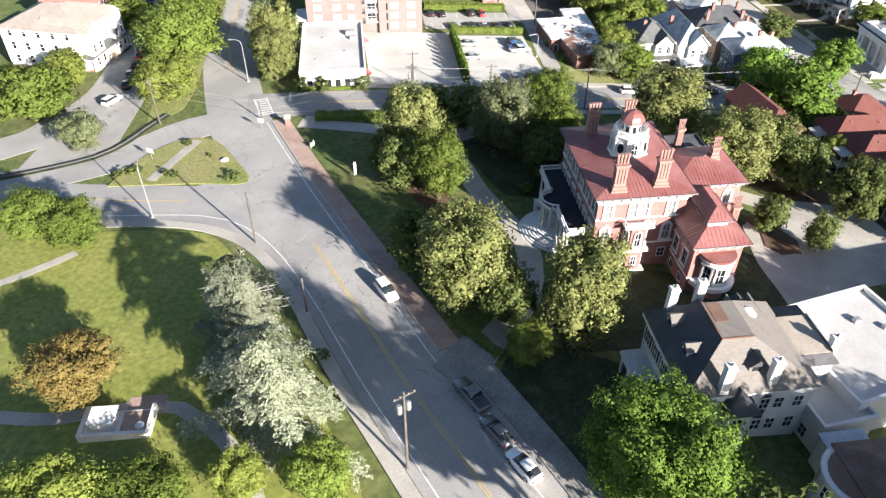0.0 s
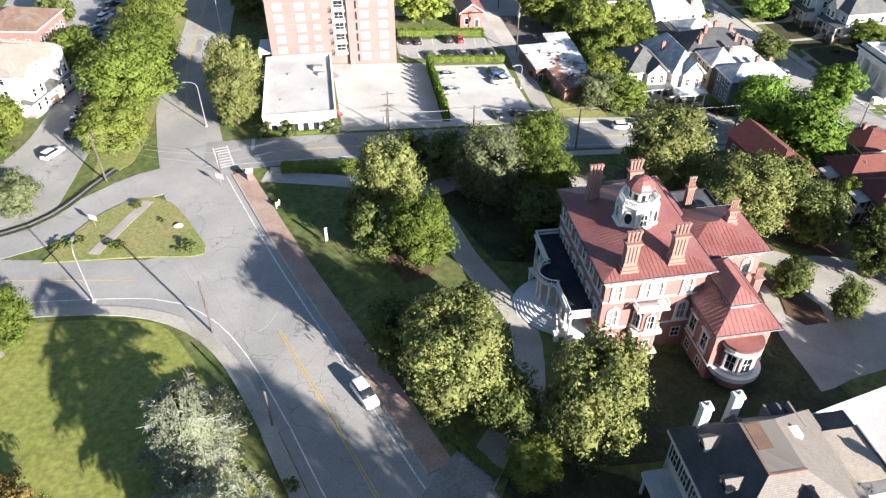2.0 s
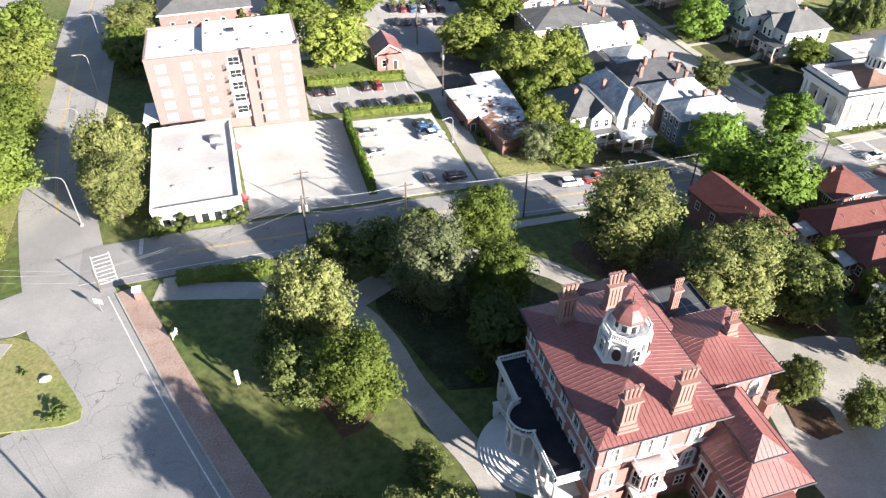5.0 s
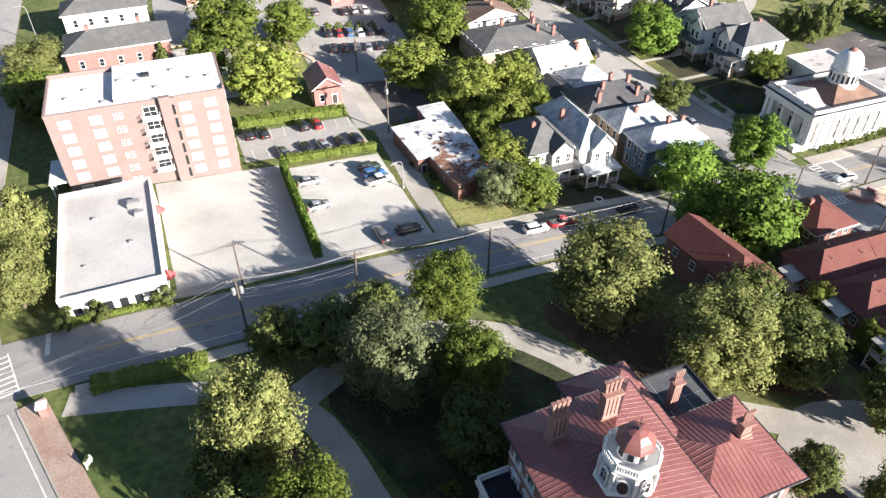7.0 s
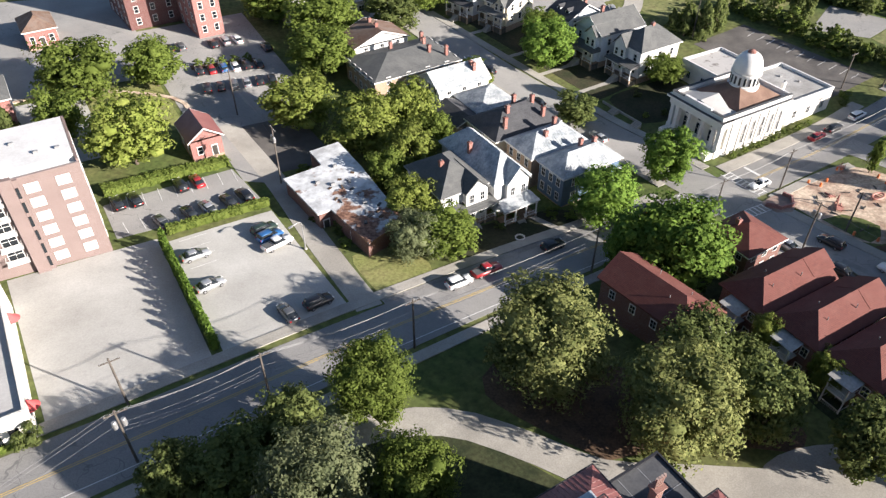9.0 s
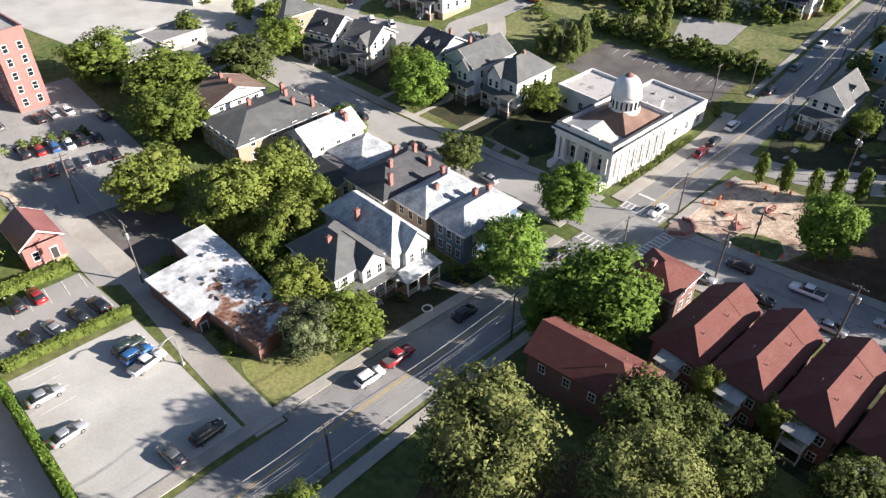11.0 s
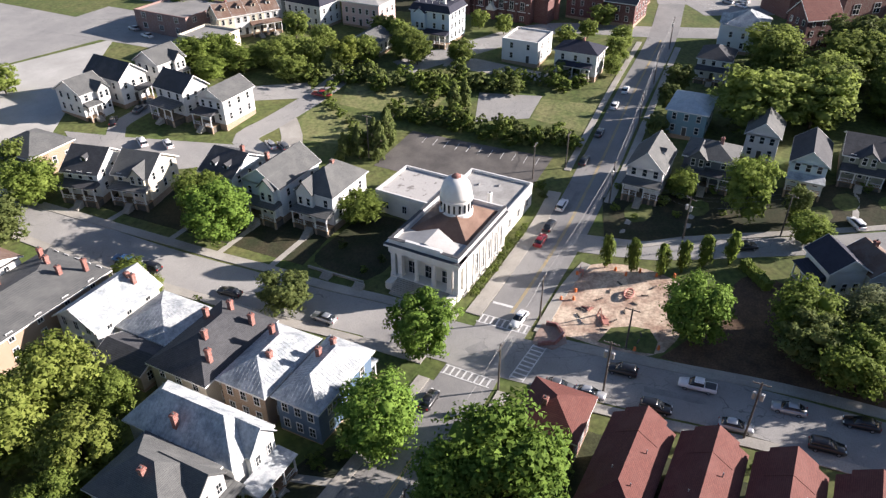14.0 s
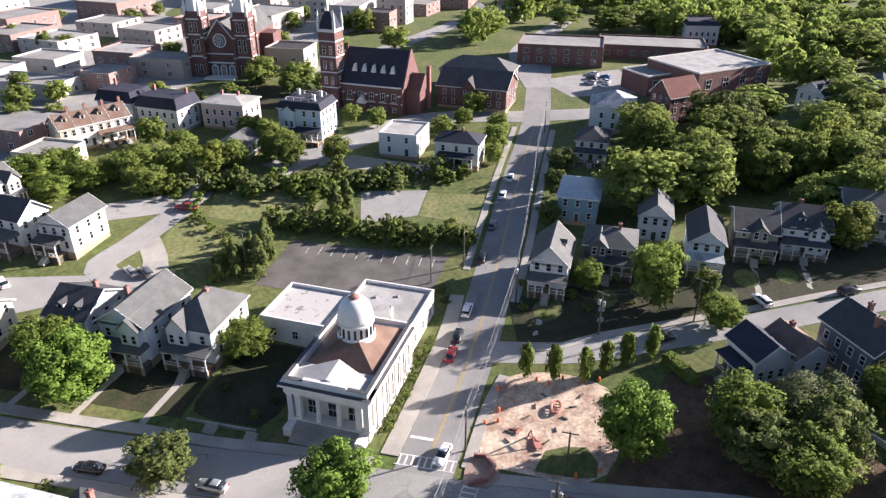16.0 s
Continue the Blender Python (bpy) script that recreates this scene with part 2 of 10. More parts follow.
TANROOF = surface("tan_flat_roof", (0.27, 0.235, 0.19), (0.34, 0.3, 0.25), 0.85, 0.4, 5.0, bump=0.15)
BROWNSHINGLE = shingle("brown_shingle", (0.19, 0.12, 0.09), (0.15, 0.1, 0.075))
NAVYSHINGLE = shingle("navy_slate", (0.035, 0.037, 0.055), (0.028, 0.03, 0.045), (0.06, 0.06, 0.08))
TINROOF = surface("weathered_tin_roof", (0.41, 0.425, 0.43), (0.21, 0.235, 0.25), 0.6, 0.45, 2.2, 0.4, 0.66, 0.05, metal=0.08, fine=0.4)
BLUETIN = surface("blue_grey_tin_roof", (0.33, 0.38, 0.41), (0.44, 0.48, 0.5), 0.45, 0.6, 4.0, bump=0.05, metal=0.2)
WHITEROOF = surface("white_membrane_roof", (0.42, 0.415, 0.402), (0.345, 0.338, 0.326), 0.8, 0.16, 3.0, bump=0.05, fine=0.12)
GREYROOF = surface("grey_membrane_roof", (0.36, 0.355, 0.34), (0.25, 0.243, 0.23), 0.8, 0.25, 3.0, bump=0.05)
# shade under the porches, put into a dark brown; no lattice is built
CRAWLSHADE = surface("crawl_space_shade", (0.07, 0.062, 0.052), (0.11, 0.1, 0.085), 0.9, 0.8, 6.0, bump=0.3)
TARROOF = surface("dark_flat_roof", (0.055, 0.058, 0.065), (0.085, 0.087, 0.09), 0.8, 0.4, 4.0, bump=0.1)
HOTELROOF = surface("bright_white_roof", (0.62, 0.62, 0.61), (0.52, 0.515, 0.505), 0.8, 0.2, 3.0, bump=0.05, fine=0.12)
SCHOOLROOF = surface("weathered_grey_roof", (0.2, 0.197, 0.188), (0.275, 0.268, 0.252), 0.85, 0.12, 3.0, bump=0.08)
STAINEDROOF = surface("stained_white_roof", (0.42, 0.405, 0.385), (0.2, 0.185, 0.17), 0.8, 0.5, 3.0, 0.58, 0.64, 0.05, fine=0.15)
# dark portico deck, blackened further so the mansion's shade is in its colour
BLACKROOF = surface("dark_deck_with_shade", (0.011, 0.012, 0.017), (0.022, 0.024, 0.03), 0.75, 0.5, 5.0, bump=0.1)
BROWNROOF = surface("brown_tile_roof", (0.14, 0.085, 0.062), (0.19, 0.12, 0.09), 0.8, 0.4, 6.0, bump=0.2)


def rusted(name):
    """White painted metal with grey stains; rust eats in from the lower end."""
    m, nt, b = nodes_of(name)
    g = nt.nodes.new("ShaderNodeNewGeometry").outputs["Position"]
    sp = nt.nodes.new("ShaderNodeSeparateXYZ")
    nt.links.new(g, sp.inputs[0])
    far = nt.nodes.new("ShaderNodeMapRange")
    for k, v in zip((1, 2, 3, 4), (158.0, 182.0, 0.13, -0.16)):
        far.inputs[k].default_value = v
    nt.links.new(sp.outputs[1], far.inputs[0])
    add = nt.nodes.new("ShaderNodeMath")
    nt.links.new(far.outputs[0], add.inputs[0]), nt.links.new(noise_node(nt, g, 0.28), add.inputs[1])
    base = mix(nt, ramp(nt, noise_node(nt, g, 0.5), 0.4, 0.65), (0.6, 0.62, 0.63), (0.34, 0.35, 0.355))
    col = mix(nt, ramp(nt, add.outputs[0], 0.53, 0.6), base, mix(nt, ramp(nt, noise_node(nt, g, 1.6), 0.4, 0.6), (0.11, 0.05, 0.032), (0.27, 0.15, 0.1)))
    nt.links.new(col, b.inputs["Base Color"])
    b.inputs["Roughness"].default_value = 0.8
    return m


RUSTROOF = rusted("rusted_white_roof")
REDBRICKCH = brickwork("chimney_brick", (0.27, 0.1, 0.078), (0.22, 0.082, 0.066), (0.32, 0.23, 0.2))
CHIMNEYSALMON = brickwork("salmon_chimney_brick", (0.27, 0.138, 0.112), (0.22, 0.11, 0.09), (0.31, 0.24, 0.21))
DECKWOOD = surface("deck_timber", (0.17, 0.11, 0.065), (0.26, 0.18, 0.115), 0.85, 1.2, 9.0, bump=0.3)
WOOD = surface("weathered_pole_wood", (0.075, 0.063, 0.053), (0.12, 0.105, 0.09), 0.9, 1.5, 10.0, bump=0.3)
GALV = plain("galvanised_steel", (0.36, 0.36, 0.36), 0.45, 0.5)
WIRE = plain("grey_cable", (0.2, 0.2, 0.2), 0.6)
DARKMETAL = plain("dark_metal", (0.04, 0.04, 0.045), 0.5, 0.4)
RUBBER = plain("tyre_rubber", (0.02, 0.02, 0.02), 0.8)
RIM = plain("wheel_rim", (0.5, 0.5, 0.52), 0.3, 0.8)
LENS = plain("clear_lamp_lens", (0.75, 0.75, 0.72), 0.15)
TAIL = plain("red_lamp_lens", (0.4, 0.02, 0.02), 0.2)
DOORM = plain("dark_door_paint", (0.05, 0.045, 0.04), 0.5)
DEADWOOD = surface("bleached_dead_wood", (0.3, 0.285, 0.255), (0.42, 0.4, 0.37), 0.9, 2.0, 10.0, bump=0.3)
BARK = surface("bark", (0.08, 0.06, 0.045), (0.13, 0.105, 0.085), 0.95, 2.0, 10.0, bump=0.5)
REDPLASTIC = plain("faded_red_plastic", (0.42, 0.19, 0.15), 0.6)
ORANGE = plain("orange_mesh_plastic", (0.75, 0.2, 0.06), 0.6)
AWNING = plain("red_awning_cloth", (0.5, 0.08, 0.08), 0.8)


def glass_material():
    m, nt, b = nodes_of("window_glass")
    b.inputs["Base Color"].default_value = (0.018, 0.022, 0.026, 1)
    b.inputs["Roughness"].default_value, b.inputs["Specular IOR Level"].default_value = 0.06, 0.6
    return m


GLASS = glass_material()
BLINDGLASS = plain("glass_over_drawn_blind", (0.2, 0.2, 0.19), 0.15, 0.0, 0.5)
LEAF = {
    "oak": foliage("oak_leaves", (0.12, 0.168, 0.034), (0.194, 0.25, 0.056), 0.45),
    "wood": foliage("woodland_leaves", (0.172, 0.222, 0.056), (0.235, 0.285, 0.076), 0.55),
    "woodlime": foliage("pale_woodland_leaves", (0.19, 0.235, 0.053), (0.265, 0.302, 0.072), 0.55),
    "deep": foliage("deep_green_leaves", (0.088, 0.16, 0.027), (0.17, 0.26, 0.047), 0.3),
    "lime": foliage("lime_leaves", (0.155, 0.2, 0.04), (0.25, 0.286, 0.07), 0.38),
    "dark": foliage("dark_leaves", (0.085, 0.114, 0.036), (0.16, 0.19, 0.062), 0.38),
    "magnolia": foliage("magnolia_leaves", (0.11, 0.135, 0.043), (0.262, 0.275, 0.1), 0.34),
    "cedar": foliage("cedar_needles", (0.225, 0.262, 0.165), (0.39, 0.412, 0.3), 0.35),
    "silver": foliage("silver_leaves", (0.15, 0.182, 0.09), (0.26, 0.288, 0.15), 0.48),
    "rust": foliage("rust_leaves", (0.11, 0.09, 0.03), (0.2, 0.15, 0.05), 0.25),
    "hedge": foliage("hedge_leaves", (0.088, 0.13, 0.026), (0.168, 0.21, 0.048), 0.25),
}
PAINTS = {k: plain(k + "_car_paint", c, 0.3, mt, 0.6) for k, c, mt in (
    ("white", (0.78, 0.78, 0.78), 0), ("silver", (0.45, 0.46, 0.47), 0.5), ("grey", (0.16, 0.165, 0.17), 0.4), ("black", (0.012, 0.012, 0.014), 0),
    ("red", (0.3, 0.02, 0.024), 0), ("blue", (0.03, 0.12, 0.3), 0.2), ("dark_green", (0.03, 0.05, 0.04), 0.2), ("sky_blue", (0.12, 0.42, 0.6), 0))}


# ---- building blocks ----
def mesh_of(bm, name, material):
    me = bpy.data.meshes.new(name)
    bm.normal_update()
    bm.to_mesh(me)
    bm.free()
    for mt in (material if isinstance(material, (list, tuple)) else [material]):
        me.materials.append(mt)
    return me


def part(name, bm, material, parent, label="", m=None):
    me = bm if isinstance(bm, bpy.types.Mesh) else mesh_of(bm, name, material)
    ob = new(name, me)
    if parent:
        ob.parent = parent
    if m is not None:
        ob.matrix_local = m
    if label:
        ob["label"] = label
    return ob


def thing(name, label, category, x, y, z=None, rot=0.0, group="", kind=""):
    ob = new(name)
    ob.empty_display_size = 0.3
    ob.matrix_world = pose(x, y, h(x, y) if z is None else z, 0, 0, rot)
    return tagged(ob, label, category, group, kind)


def box(bm, x0, x1, y0, y1, z0, z1, mi=0):
    v = [bm.verts.new(p) for p in ((x0, y0, z0), (x1, y0, z0), (x1, y1, z0), (x0, y1, z0), (x0, y0, z1), (x1, y0, z1), (x1, y1, z1), (x0, y1, z1))]
    for f in ((3, 2, 1, 0), (4, 5, 6, 7), (0, 1, 5, 4), (1, 2, 6, 5), (2, 3, 7, 6), (3, 0, 4, 7)):
        bm.faces.new([v[i] for i in f]).material_index = mi
    return bm


def boxm(*boxes):
    bm = bmesh.new()
    for b in boxes:
        box(bm, *b)
    return bm


def prism(bm, poly, z0, z1):
    n = len(poly)
    lo = [bm.verts.new((x, y, z0)) for x, y in poly]
    hi = [bm.verts.new((x, y, z1)) for x, y in poly]
    bm.faces.new(lo[::-1]), bm.faces.new(hi)
    for i in range(n):
        j = (i + 1) % n
        bm.faces.new((lo[i], lo[j], hi[j], hi[i]))
    return bm


def ngon(n, r, x=0.0, y=0.0, turn=0.0, a0=0.0, a1=2 * math.pi):
    return [(x + r * math.cos(turn + a0 + (a1 - a0) * i / n), y + r * math.sin(turn + a0 + (a1 - a0) * i / n)) for i in range(n)]


def lathe(bm, profile, n=16, x=0.0, y=0.0, turn=0.0):
    """profile: (radius, height) from the foot up; closed at both ends."""
    rings = [[bm.verts.new((x + r * math.cos(turn + 2 * math.pi * i / n), y + r * math.sin(turn + 2 * math.pi * i / n), z)) for i in range(n)] for r, z in profile]
    bm.faces.new(rings[0][::-1]), bm.faces.new(rings[-1])
    for a, b in zip(rings, rings[1:]):
        for i in range(n):
            j = (i + 1) % n
            bm.faces.new((a[i], a[j], b[j], b[i]))
    return bm


def tube(bm, p, q, r0, r1, n=6):
    p, q = Vector(p), Vector(q)
    m = (q - p).to_track_quat("Z", "Y").to_matrix()
    a = [bm.verts.new(p + m @ Vector((r0 * math.cos(k * 2 * math.pi / n), r0 * math.sin(k * 2 * math.pi / n), 0))) for k in range(n)]
    b = [bm.verts.new(q + m @ Vector((r1 * math.cos(k * 2 * math.pi / n), r1 * math.sin(k * 2 * math.pi / n), 0))) for k in range(n)]
    for k in range(n):
        bm.faces.new((a[k], a[(k + 1) % n], b[(k + 1) % n], b[k]))
    bm.faces.new(a[::-1]), bm.faces.new(b)
    return bm


# ---- ground ----
def ground_sheet():
    xs = sorted({*range(-140, 401, 5), *range(-2600, -140, 60), *range(400, 3000, 60)})
    ys = sorted({*range(-60, 341, 5), *range(-2600, -60, 60), *range(340, 3000, 60)})
    vs = [(x, y, h(x, y)) for y in ys for x in xs]
    n = len(xs)
    fs = [(j * n + i, j * n + i + 1, (j + 1) * n + i + 1, (j + 1) * n + i) for j in range(len(ys) - 1) for i in range(n - 1)]
    me = bpy.data.meshes.new("ground")
    me.from_pydata(vs, [], fs)
    me.materials.append(GRASS)
    for p in me.polygons:
        p.use_smooth = True
    tagged(new("ground", me), "grassy town ground with worn dry patches", "ground", kind="structure")


ground_sheet()


def smooth_line(pts, step=3.0):
    """Points evenly along a soft curve through pts."""
    out = []
    n = len(pts)
    for i in range(n - 1):
        p0, p1, p2, p3 = (Vector(pts[min(max(k, 0), n - 1)]) for k in (i - 1, i, i + 1, i + 2))
        m = max(1, int((p2 - p1).length / step))
        for k in range(m):
            t = k / m
            out.append(0.5 * (2 * p1 + (p2 - p0) * t + (2 * p0 - 5 * p1 + 4 * p2 - p3) * t * t + (3 * p1 - p0 - 3 * p2 + p3) * t ** 3))
    out.append(Vector(pts[-1]))
    return out


def strip_mesh(bm, pts, o1, o2, dz, skirt=0.3, step=3.0):
    line = smooth_line(pts, step)
    k = 3 if callable(o1) else max(1, int(abs(o2 - o1) / 3.0))
    rows = []
    for i, p in enumerate(line):
        d = (line[min(i + 1, len(line) - 1)] - line[max(i - 1, 0)]).normalized()
        nrm = Vector((-d.y, d.x))
        a, b = (o(i / (len(line) - 1)) if callable(o) else o for o in (o1, o2))
        row = []
        for j in range(k + 1):
            q = p + nrm * (a + (b - a) * j / k)
            row.append((q.x, q.y, h(q.x, q.y) + dz))
        row = [(*row[0][:2], row[0][2] - skirt)] + row + [(*row[-1][:2], row[-1][2] - skirt)]
        rows.append([bm.verts.new(v) for v in row])
    for a, b in zip(rows, rows[1:]):
        for j in range(len(a) - 1):
            bm.faces.new((a[j], b[j], b[j + 1], a[j + 1]))
    for r in (rows[0], rows[-1]):
        bm.faces.new(r)
    return bm


def strip(name, pts, o1, o2, dz, material, label, category, skirt=0.3):
    bm = bmesh.new()
    strip_mesh(bm, pts, o1, o2, dz, skirt)
    bmesh.ops.recalc_face_normals(bm, faces=bm.faces)
    me = mesh_of(bm, name, material)
    return tagged(new(name, me), label, category, kind="structure")


def patch(name, corners, dz, material, label, category, skirt=0.3, cell=4.0):
    """A four-cornered piece of paving or planting laid on the ground."""
    a, b, c, d = (Vector(p) for p in corners)
    n = max(2, int(max((b - a).length, (c - d).length) / cell))
    m = max(2, int(max((d - a).length, (c - b).length) / cell))
    bm = bmesh.new()
    g = []
    for j in range(m + 1):
        row = []
        for i in range(n + 1):
            u, v = i / n, j / m
            p = a * (1 - u) * (1 - v) + b * u * (1 - v) + c * u * v + d * (1 - u) * v
            row.append(bm.verts.new((p.x, p.y, h(p.x, p.y) + dz)))
        g.append(row)
    for j in range(m):
        for i in range(n):
            bm.faces.new((g[j][i], g[j][i + 1], g[j + 1][i + 1], g[j + 1][i]))
    rim = g[0] + [r[-1] for r in g[1:]] + g[-1][-2::-1] + [r[0] for r in g[-2:0:-1]]
    low = [bm.verts.new(v.co - Vector((0, 0, skirt))) for v in rim]
    for i in range(len(rim)):
        j = (i + 1) % len(rim)
        bm.faces.new((rim[j], rim[i], low[i], low[j]))
    bmesh.ops.recalc_face_normals(bm, faces=bm.faces)
    return tagged(new(name, mesh_of(bm, name, material)), label, category, kind="structure")


def blob(name, poly, dz, material, label, category, skirt=0.3):
    """A many-cornered piece of ground, seen from its middle."""
    line = smooth_line(list(poly) + [poly[0]], 2.5)[:-1]
    c = sum(line, Vector((0, 0))) / len(line)
    k = 5
    bm = bmesh.new()
    rings = [[bm.verts.new(((c + (p - c) * r / k).x, (c + (p - c) * r / k).y, h(*(c + (p - c) * r / k)) + dz)) for p in line] for r in range(1, k + 1)]
    rings.append([bm.verts.new(v.co - Vector((0, 0, skirt))) for v in rings[-1]])
    mid = bm.verts.new((c.x, c.y, h(c.x, c.y) + dz))
    n = len(line)
    for i in range(n):
        bm.faces.new((mid, rings[0][i], rings[0][(i + 1) % n]))
    for a, b in zip(rings, rings[1:]):
        for i in range(n):
            j = (i + 1) % n
            bm.faces.new((a[i], b[i], b[j], a[j]))
    bmesh.ops.recalc_face_normals(bm, faces=bm.faces)
    return tagged(new(name, mesh_of(bm, name, material)), label, category, kind="structure")


# ---- streets ----
AVENUE = ((22, 8), (12.2, 32), (9.2, 39.3), (5.0, 48.8), (1.2, 57.4), (-3.6, 70), (-9.3, 84.3), (-15.9, 101.6), (-23.9, 124.7), (-29.3, 151.6), (-32.2, 176.4), (-32.4, 202), (-32.5, 242), (-32, 300))
CROSS = ((-24, 134), (-10, 134.4), (10, 135), (28, 136.2), (48, 137.6), (70, 138.8), (95, 139.5), (120, 139.8), (157, 139.8), (192, 141.6), (226, 144), (272, 146.3), (310, 151), (380, 160))
SIDE = ((117.4, 160), (118, 140), (119.2, 118), (120.5, 101), (120, 86), (119, 60))
LANE = ((155, 138), (157.4, 124), (159.6, 118), (165.8, 104.5), (173.6, 88), (179.4, 76.5), (184.6, 66), (200, 36))
UPPER = ((215, 210), (240, 198), (267, 182), (279, 150), (293, 111), (305, 75))
WEST = ((-17, 96.5), (-30, 98.5), (-52, 102.8), (-64, 108), (-100, 127))
SLIP = ((-25, 128), (-33, 125.5), (-40, 119.5), (-48, 113.5), (-62, 109.5))
TERRACE = ((-100, 115), (-68, 122.5), (-59, 133), (-54, 145), (-53.4, 168), (-55, 208), (-56, 270))
ALLEY = ((45.2, 143), (45.5, 161), (46.4, 184), (45.6, 208))

strip("road_avenue", AVENUE, -5.9, 5.9, 0.05, ASPHALT_OLD, "worn grey asphalt avenue with patched cracks", "road")
strip("road_avenue_south", ((21.6, 9), (46, -51), (70, -110)), -5.9, 5.9, 0.046, ASPHALT_OLD, "worn grey asphalt avenue", "road")
strip("road_side_south", ((119.1, 62), (117.6, 20), (116, -40)), -5.2, 5.2, 0.06, ASPHALT_OLD, "pale worn side street", "road")
strip("road_cross_street", CROSS, lambda t: -5.7 + 1.2 * min(1, t * 3), lambda t: 5.7 - 1.2 * min(1, t * 3), 0.058, ASPHALT, "grey asphalt street climbing over the hill", "road")
strip("road_side_north", ((108.4, 264), (109.9, 235), (111.3, 212), (112.6, 199), (114.2, 187), (115.5, 174), (117.2, 160.5), (117.9, 150)), -4.7, 4.7, 0.062, ASPHALT_OLD, "pale worn side street before the porch houses", "road")
strip("road_side_street", SIDE, -5.2, 5.2, 0.066, ASPHALT_OLD, "pale worn side street", "road")
strip("road_lane", LANE, -3.3, 3.1, 0.072, ASPHALT_OLD, "narrow pale asphalt lane", "road")
strip("road_upper", UPPER, -5.0, 5.0, 0.045, ASPHALT_OLD, "upper cross street by the church", "road")
strip("road_west", WEST, -4.8, 4.8, 0.056, ASPHALT_OLD, "grey asphalt branch road beside the park", "road")
strip("road_slip", SLIP, -4.6, 4.6, 0.062, ASPHALT_OLD, "grey slip road behind the traffic island", "road")
strip("road_terrace", TERRACE, -4.6, 4.6, 0.048, ASPHALT_OLD, "pale residential street with parked cars", "road")
strip("road_alley", ALLEY, -2.0, 2.2, 0.05, CONCRETE, "pale concrete alley", "road")
blob("lot_junction", ((-44, 98), (-30, 95.5), (-20, 91.5), (-13, 84), (-9, 92), (-14, 108), (-21.5, 128), (-28, 131), (-31, 126), (-20, 106), (-21, 101.5)), 0.068, ASPHALT_OLD, "open asphalt of the road junction", "road")

# kerbed pavements
strip("pavement_brick", AVENUE[4:9], -9.0, -5.9, 0.17, BRICKPAVE, "brick-paved sidewalk along the avenue", "sidewalk")
strip("pavement_brick_kerb", AVENUE[4:9], -5.9, -5.65, 0.175, CONCRETE, "concrete kerb", "kerb")
strip("road_layby", AVENUE[1:5], -7.3, -5.6, 0.047, ASPHALT_OLD, "parking strip at the avenue kerb", "road")
strip("pavement_avenue_south", AVENUE[1:5], -10.6, -7.2, 0.168, PAVEGREY, "worn grey sidewalk beside the parked cars", "sidewalk")
patch("drive_apron", ((5.6, 57.0), (8.8, 52.8), (13.6, 57.6), (10.2, 62.0)), 0.182, PAVEGREY, "grey apron of the mansion drive", "driveway", 0.3, 2)
strip("pavement_park", AVENUE[1:6], 6.0, 7.8, 0.16, CONCRETE, "pale concrete sidewalk along the park", "sidewalk")
strip("pavement_park_bend", ((-10.0, 67.2), (-13.4, 75.2), (-16.8, 81.6), (-21, 86.6), (-26.5, 90.2), (-34, 92.4), (-46, 93.8)), -1.1, 0.7, 0.16, CONCRETE, "curved concrete sidewalk at the park corner", "sidewalk")
strip("road_bend_edge", ((-10.0, 67.2), (-13.4, 75.2), (-16.8, 81.6), (-21, 86.6), (-26.5, 90.2), (-34, 92.4), (-46, 93.8)), -4.6, -1.0, 0.064, ASPHALT_OLD, "asphalt edge of the bend", "road")
strip("pavement_avenue_far", AVENUE[9:13], -8.2, -5.9, 0.16, CONCRETE, "concrete sidewalk", "sidewalk")
strip("pavement_cross_south", ((-12, 128.2), (10, 128.7), (28, 129.8), (48, 131.4), (70, 133), (95, 134), (110, 134.4)), -1.9, 0.0, 0.15, CONCRETE, "concrete sidewalk with kerb", "sidewalk")
strip("pavement_cross_north", ((-12, 141), (10, 141.4), (43, 143.6), (70, 145), (95, 145), (108, 145)), 0.0, 2.0, 0.15, CONCRETE, "concrete sidewalk with kerb", "sidewalk")
strip("verge_cross_north", ((47.6, 141.9), (70, 143.0), (95, 143.4), (108, 143.6)), 0.0, 1.9, 0.045, PAVEGREY, "worn grey paving strip at the kerb", "pavement")
strip("pavement_bank_side", ((126, 145.4), (157, 145.2), (172, 146.4)), -1.0, 1.9, 0.16, CONCRETE, "pale concrete sidewalk beside the bank", "sidewalk")
strip("pavement_hill_north", ((182, 146.6), (226, 149.5), (268, 151.5)), 0.0, 1.6, 0.15, CONCRETE, "hill sidewalk", "sidewalk")
strip("pavement_hill_south", ((172, 135.8), (192, 136.4), (226, 138.6), (268, 141)), -1.8, 0.0, 0.15, CONCRETE, "hill sidewalk", "sidewalk")
strip("pavement_side_east", ((115.0, 240), (117.0, 224), (118.5, 212), (120.3, 196), (121.6, 186), (122.4, 174), (124.0, 161), (124.8, 148)), -2.0, 0.2, 0.16, CONCRETE, "pale concrete sidewalk before the houses", "sidewalk")
strip("pavement_side_west", ((105.0, 238), (106.5, 212), (107.8, 199), (109.3, 187), (110.6, 174), (112, 161), (112.5, 148)), -2.0, 0.0, 0.15, CONCRETE, "concrete sidewalk", "sidewalk")
strip("pavement_side_south", ((123.4, 131), (124.8, 112), (126, 96), (125.5, 78)), 0.0, 2.3, 0.16, CONCRETE, "sidewalk beside the building site", "sidewalk")
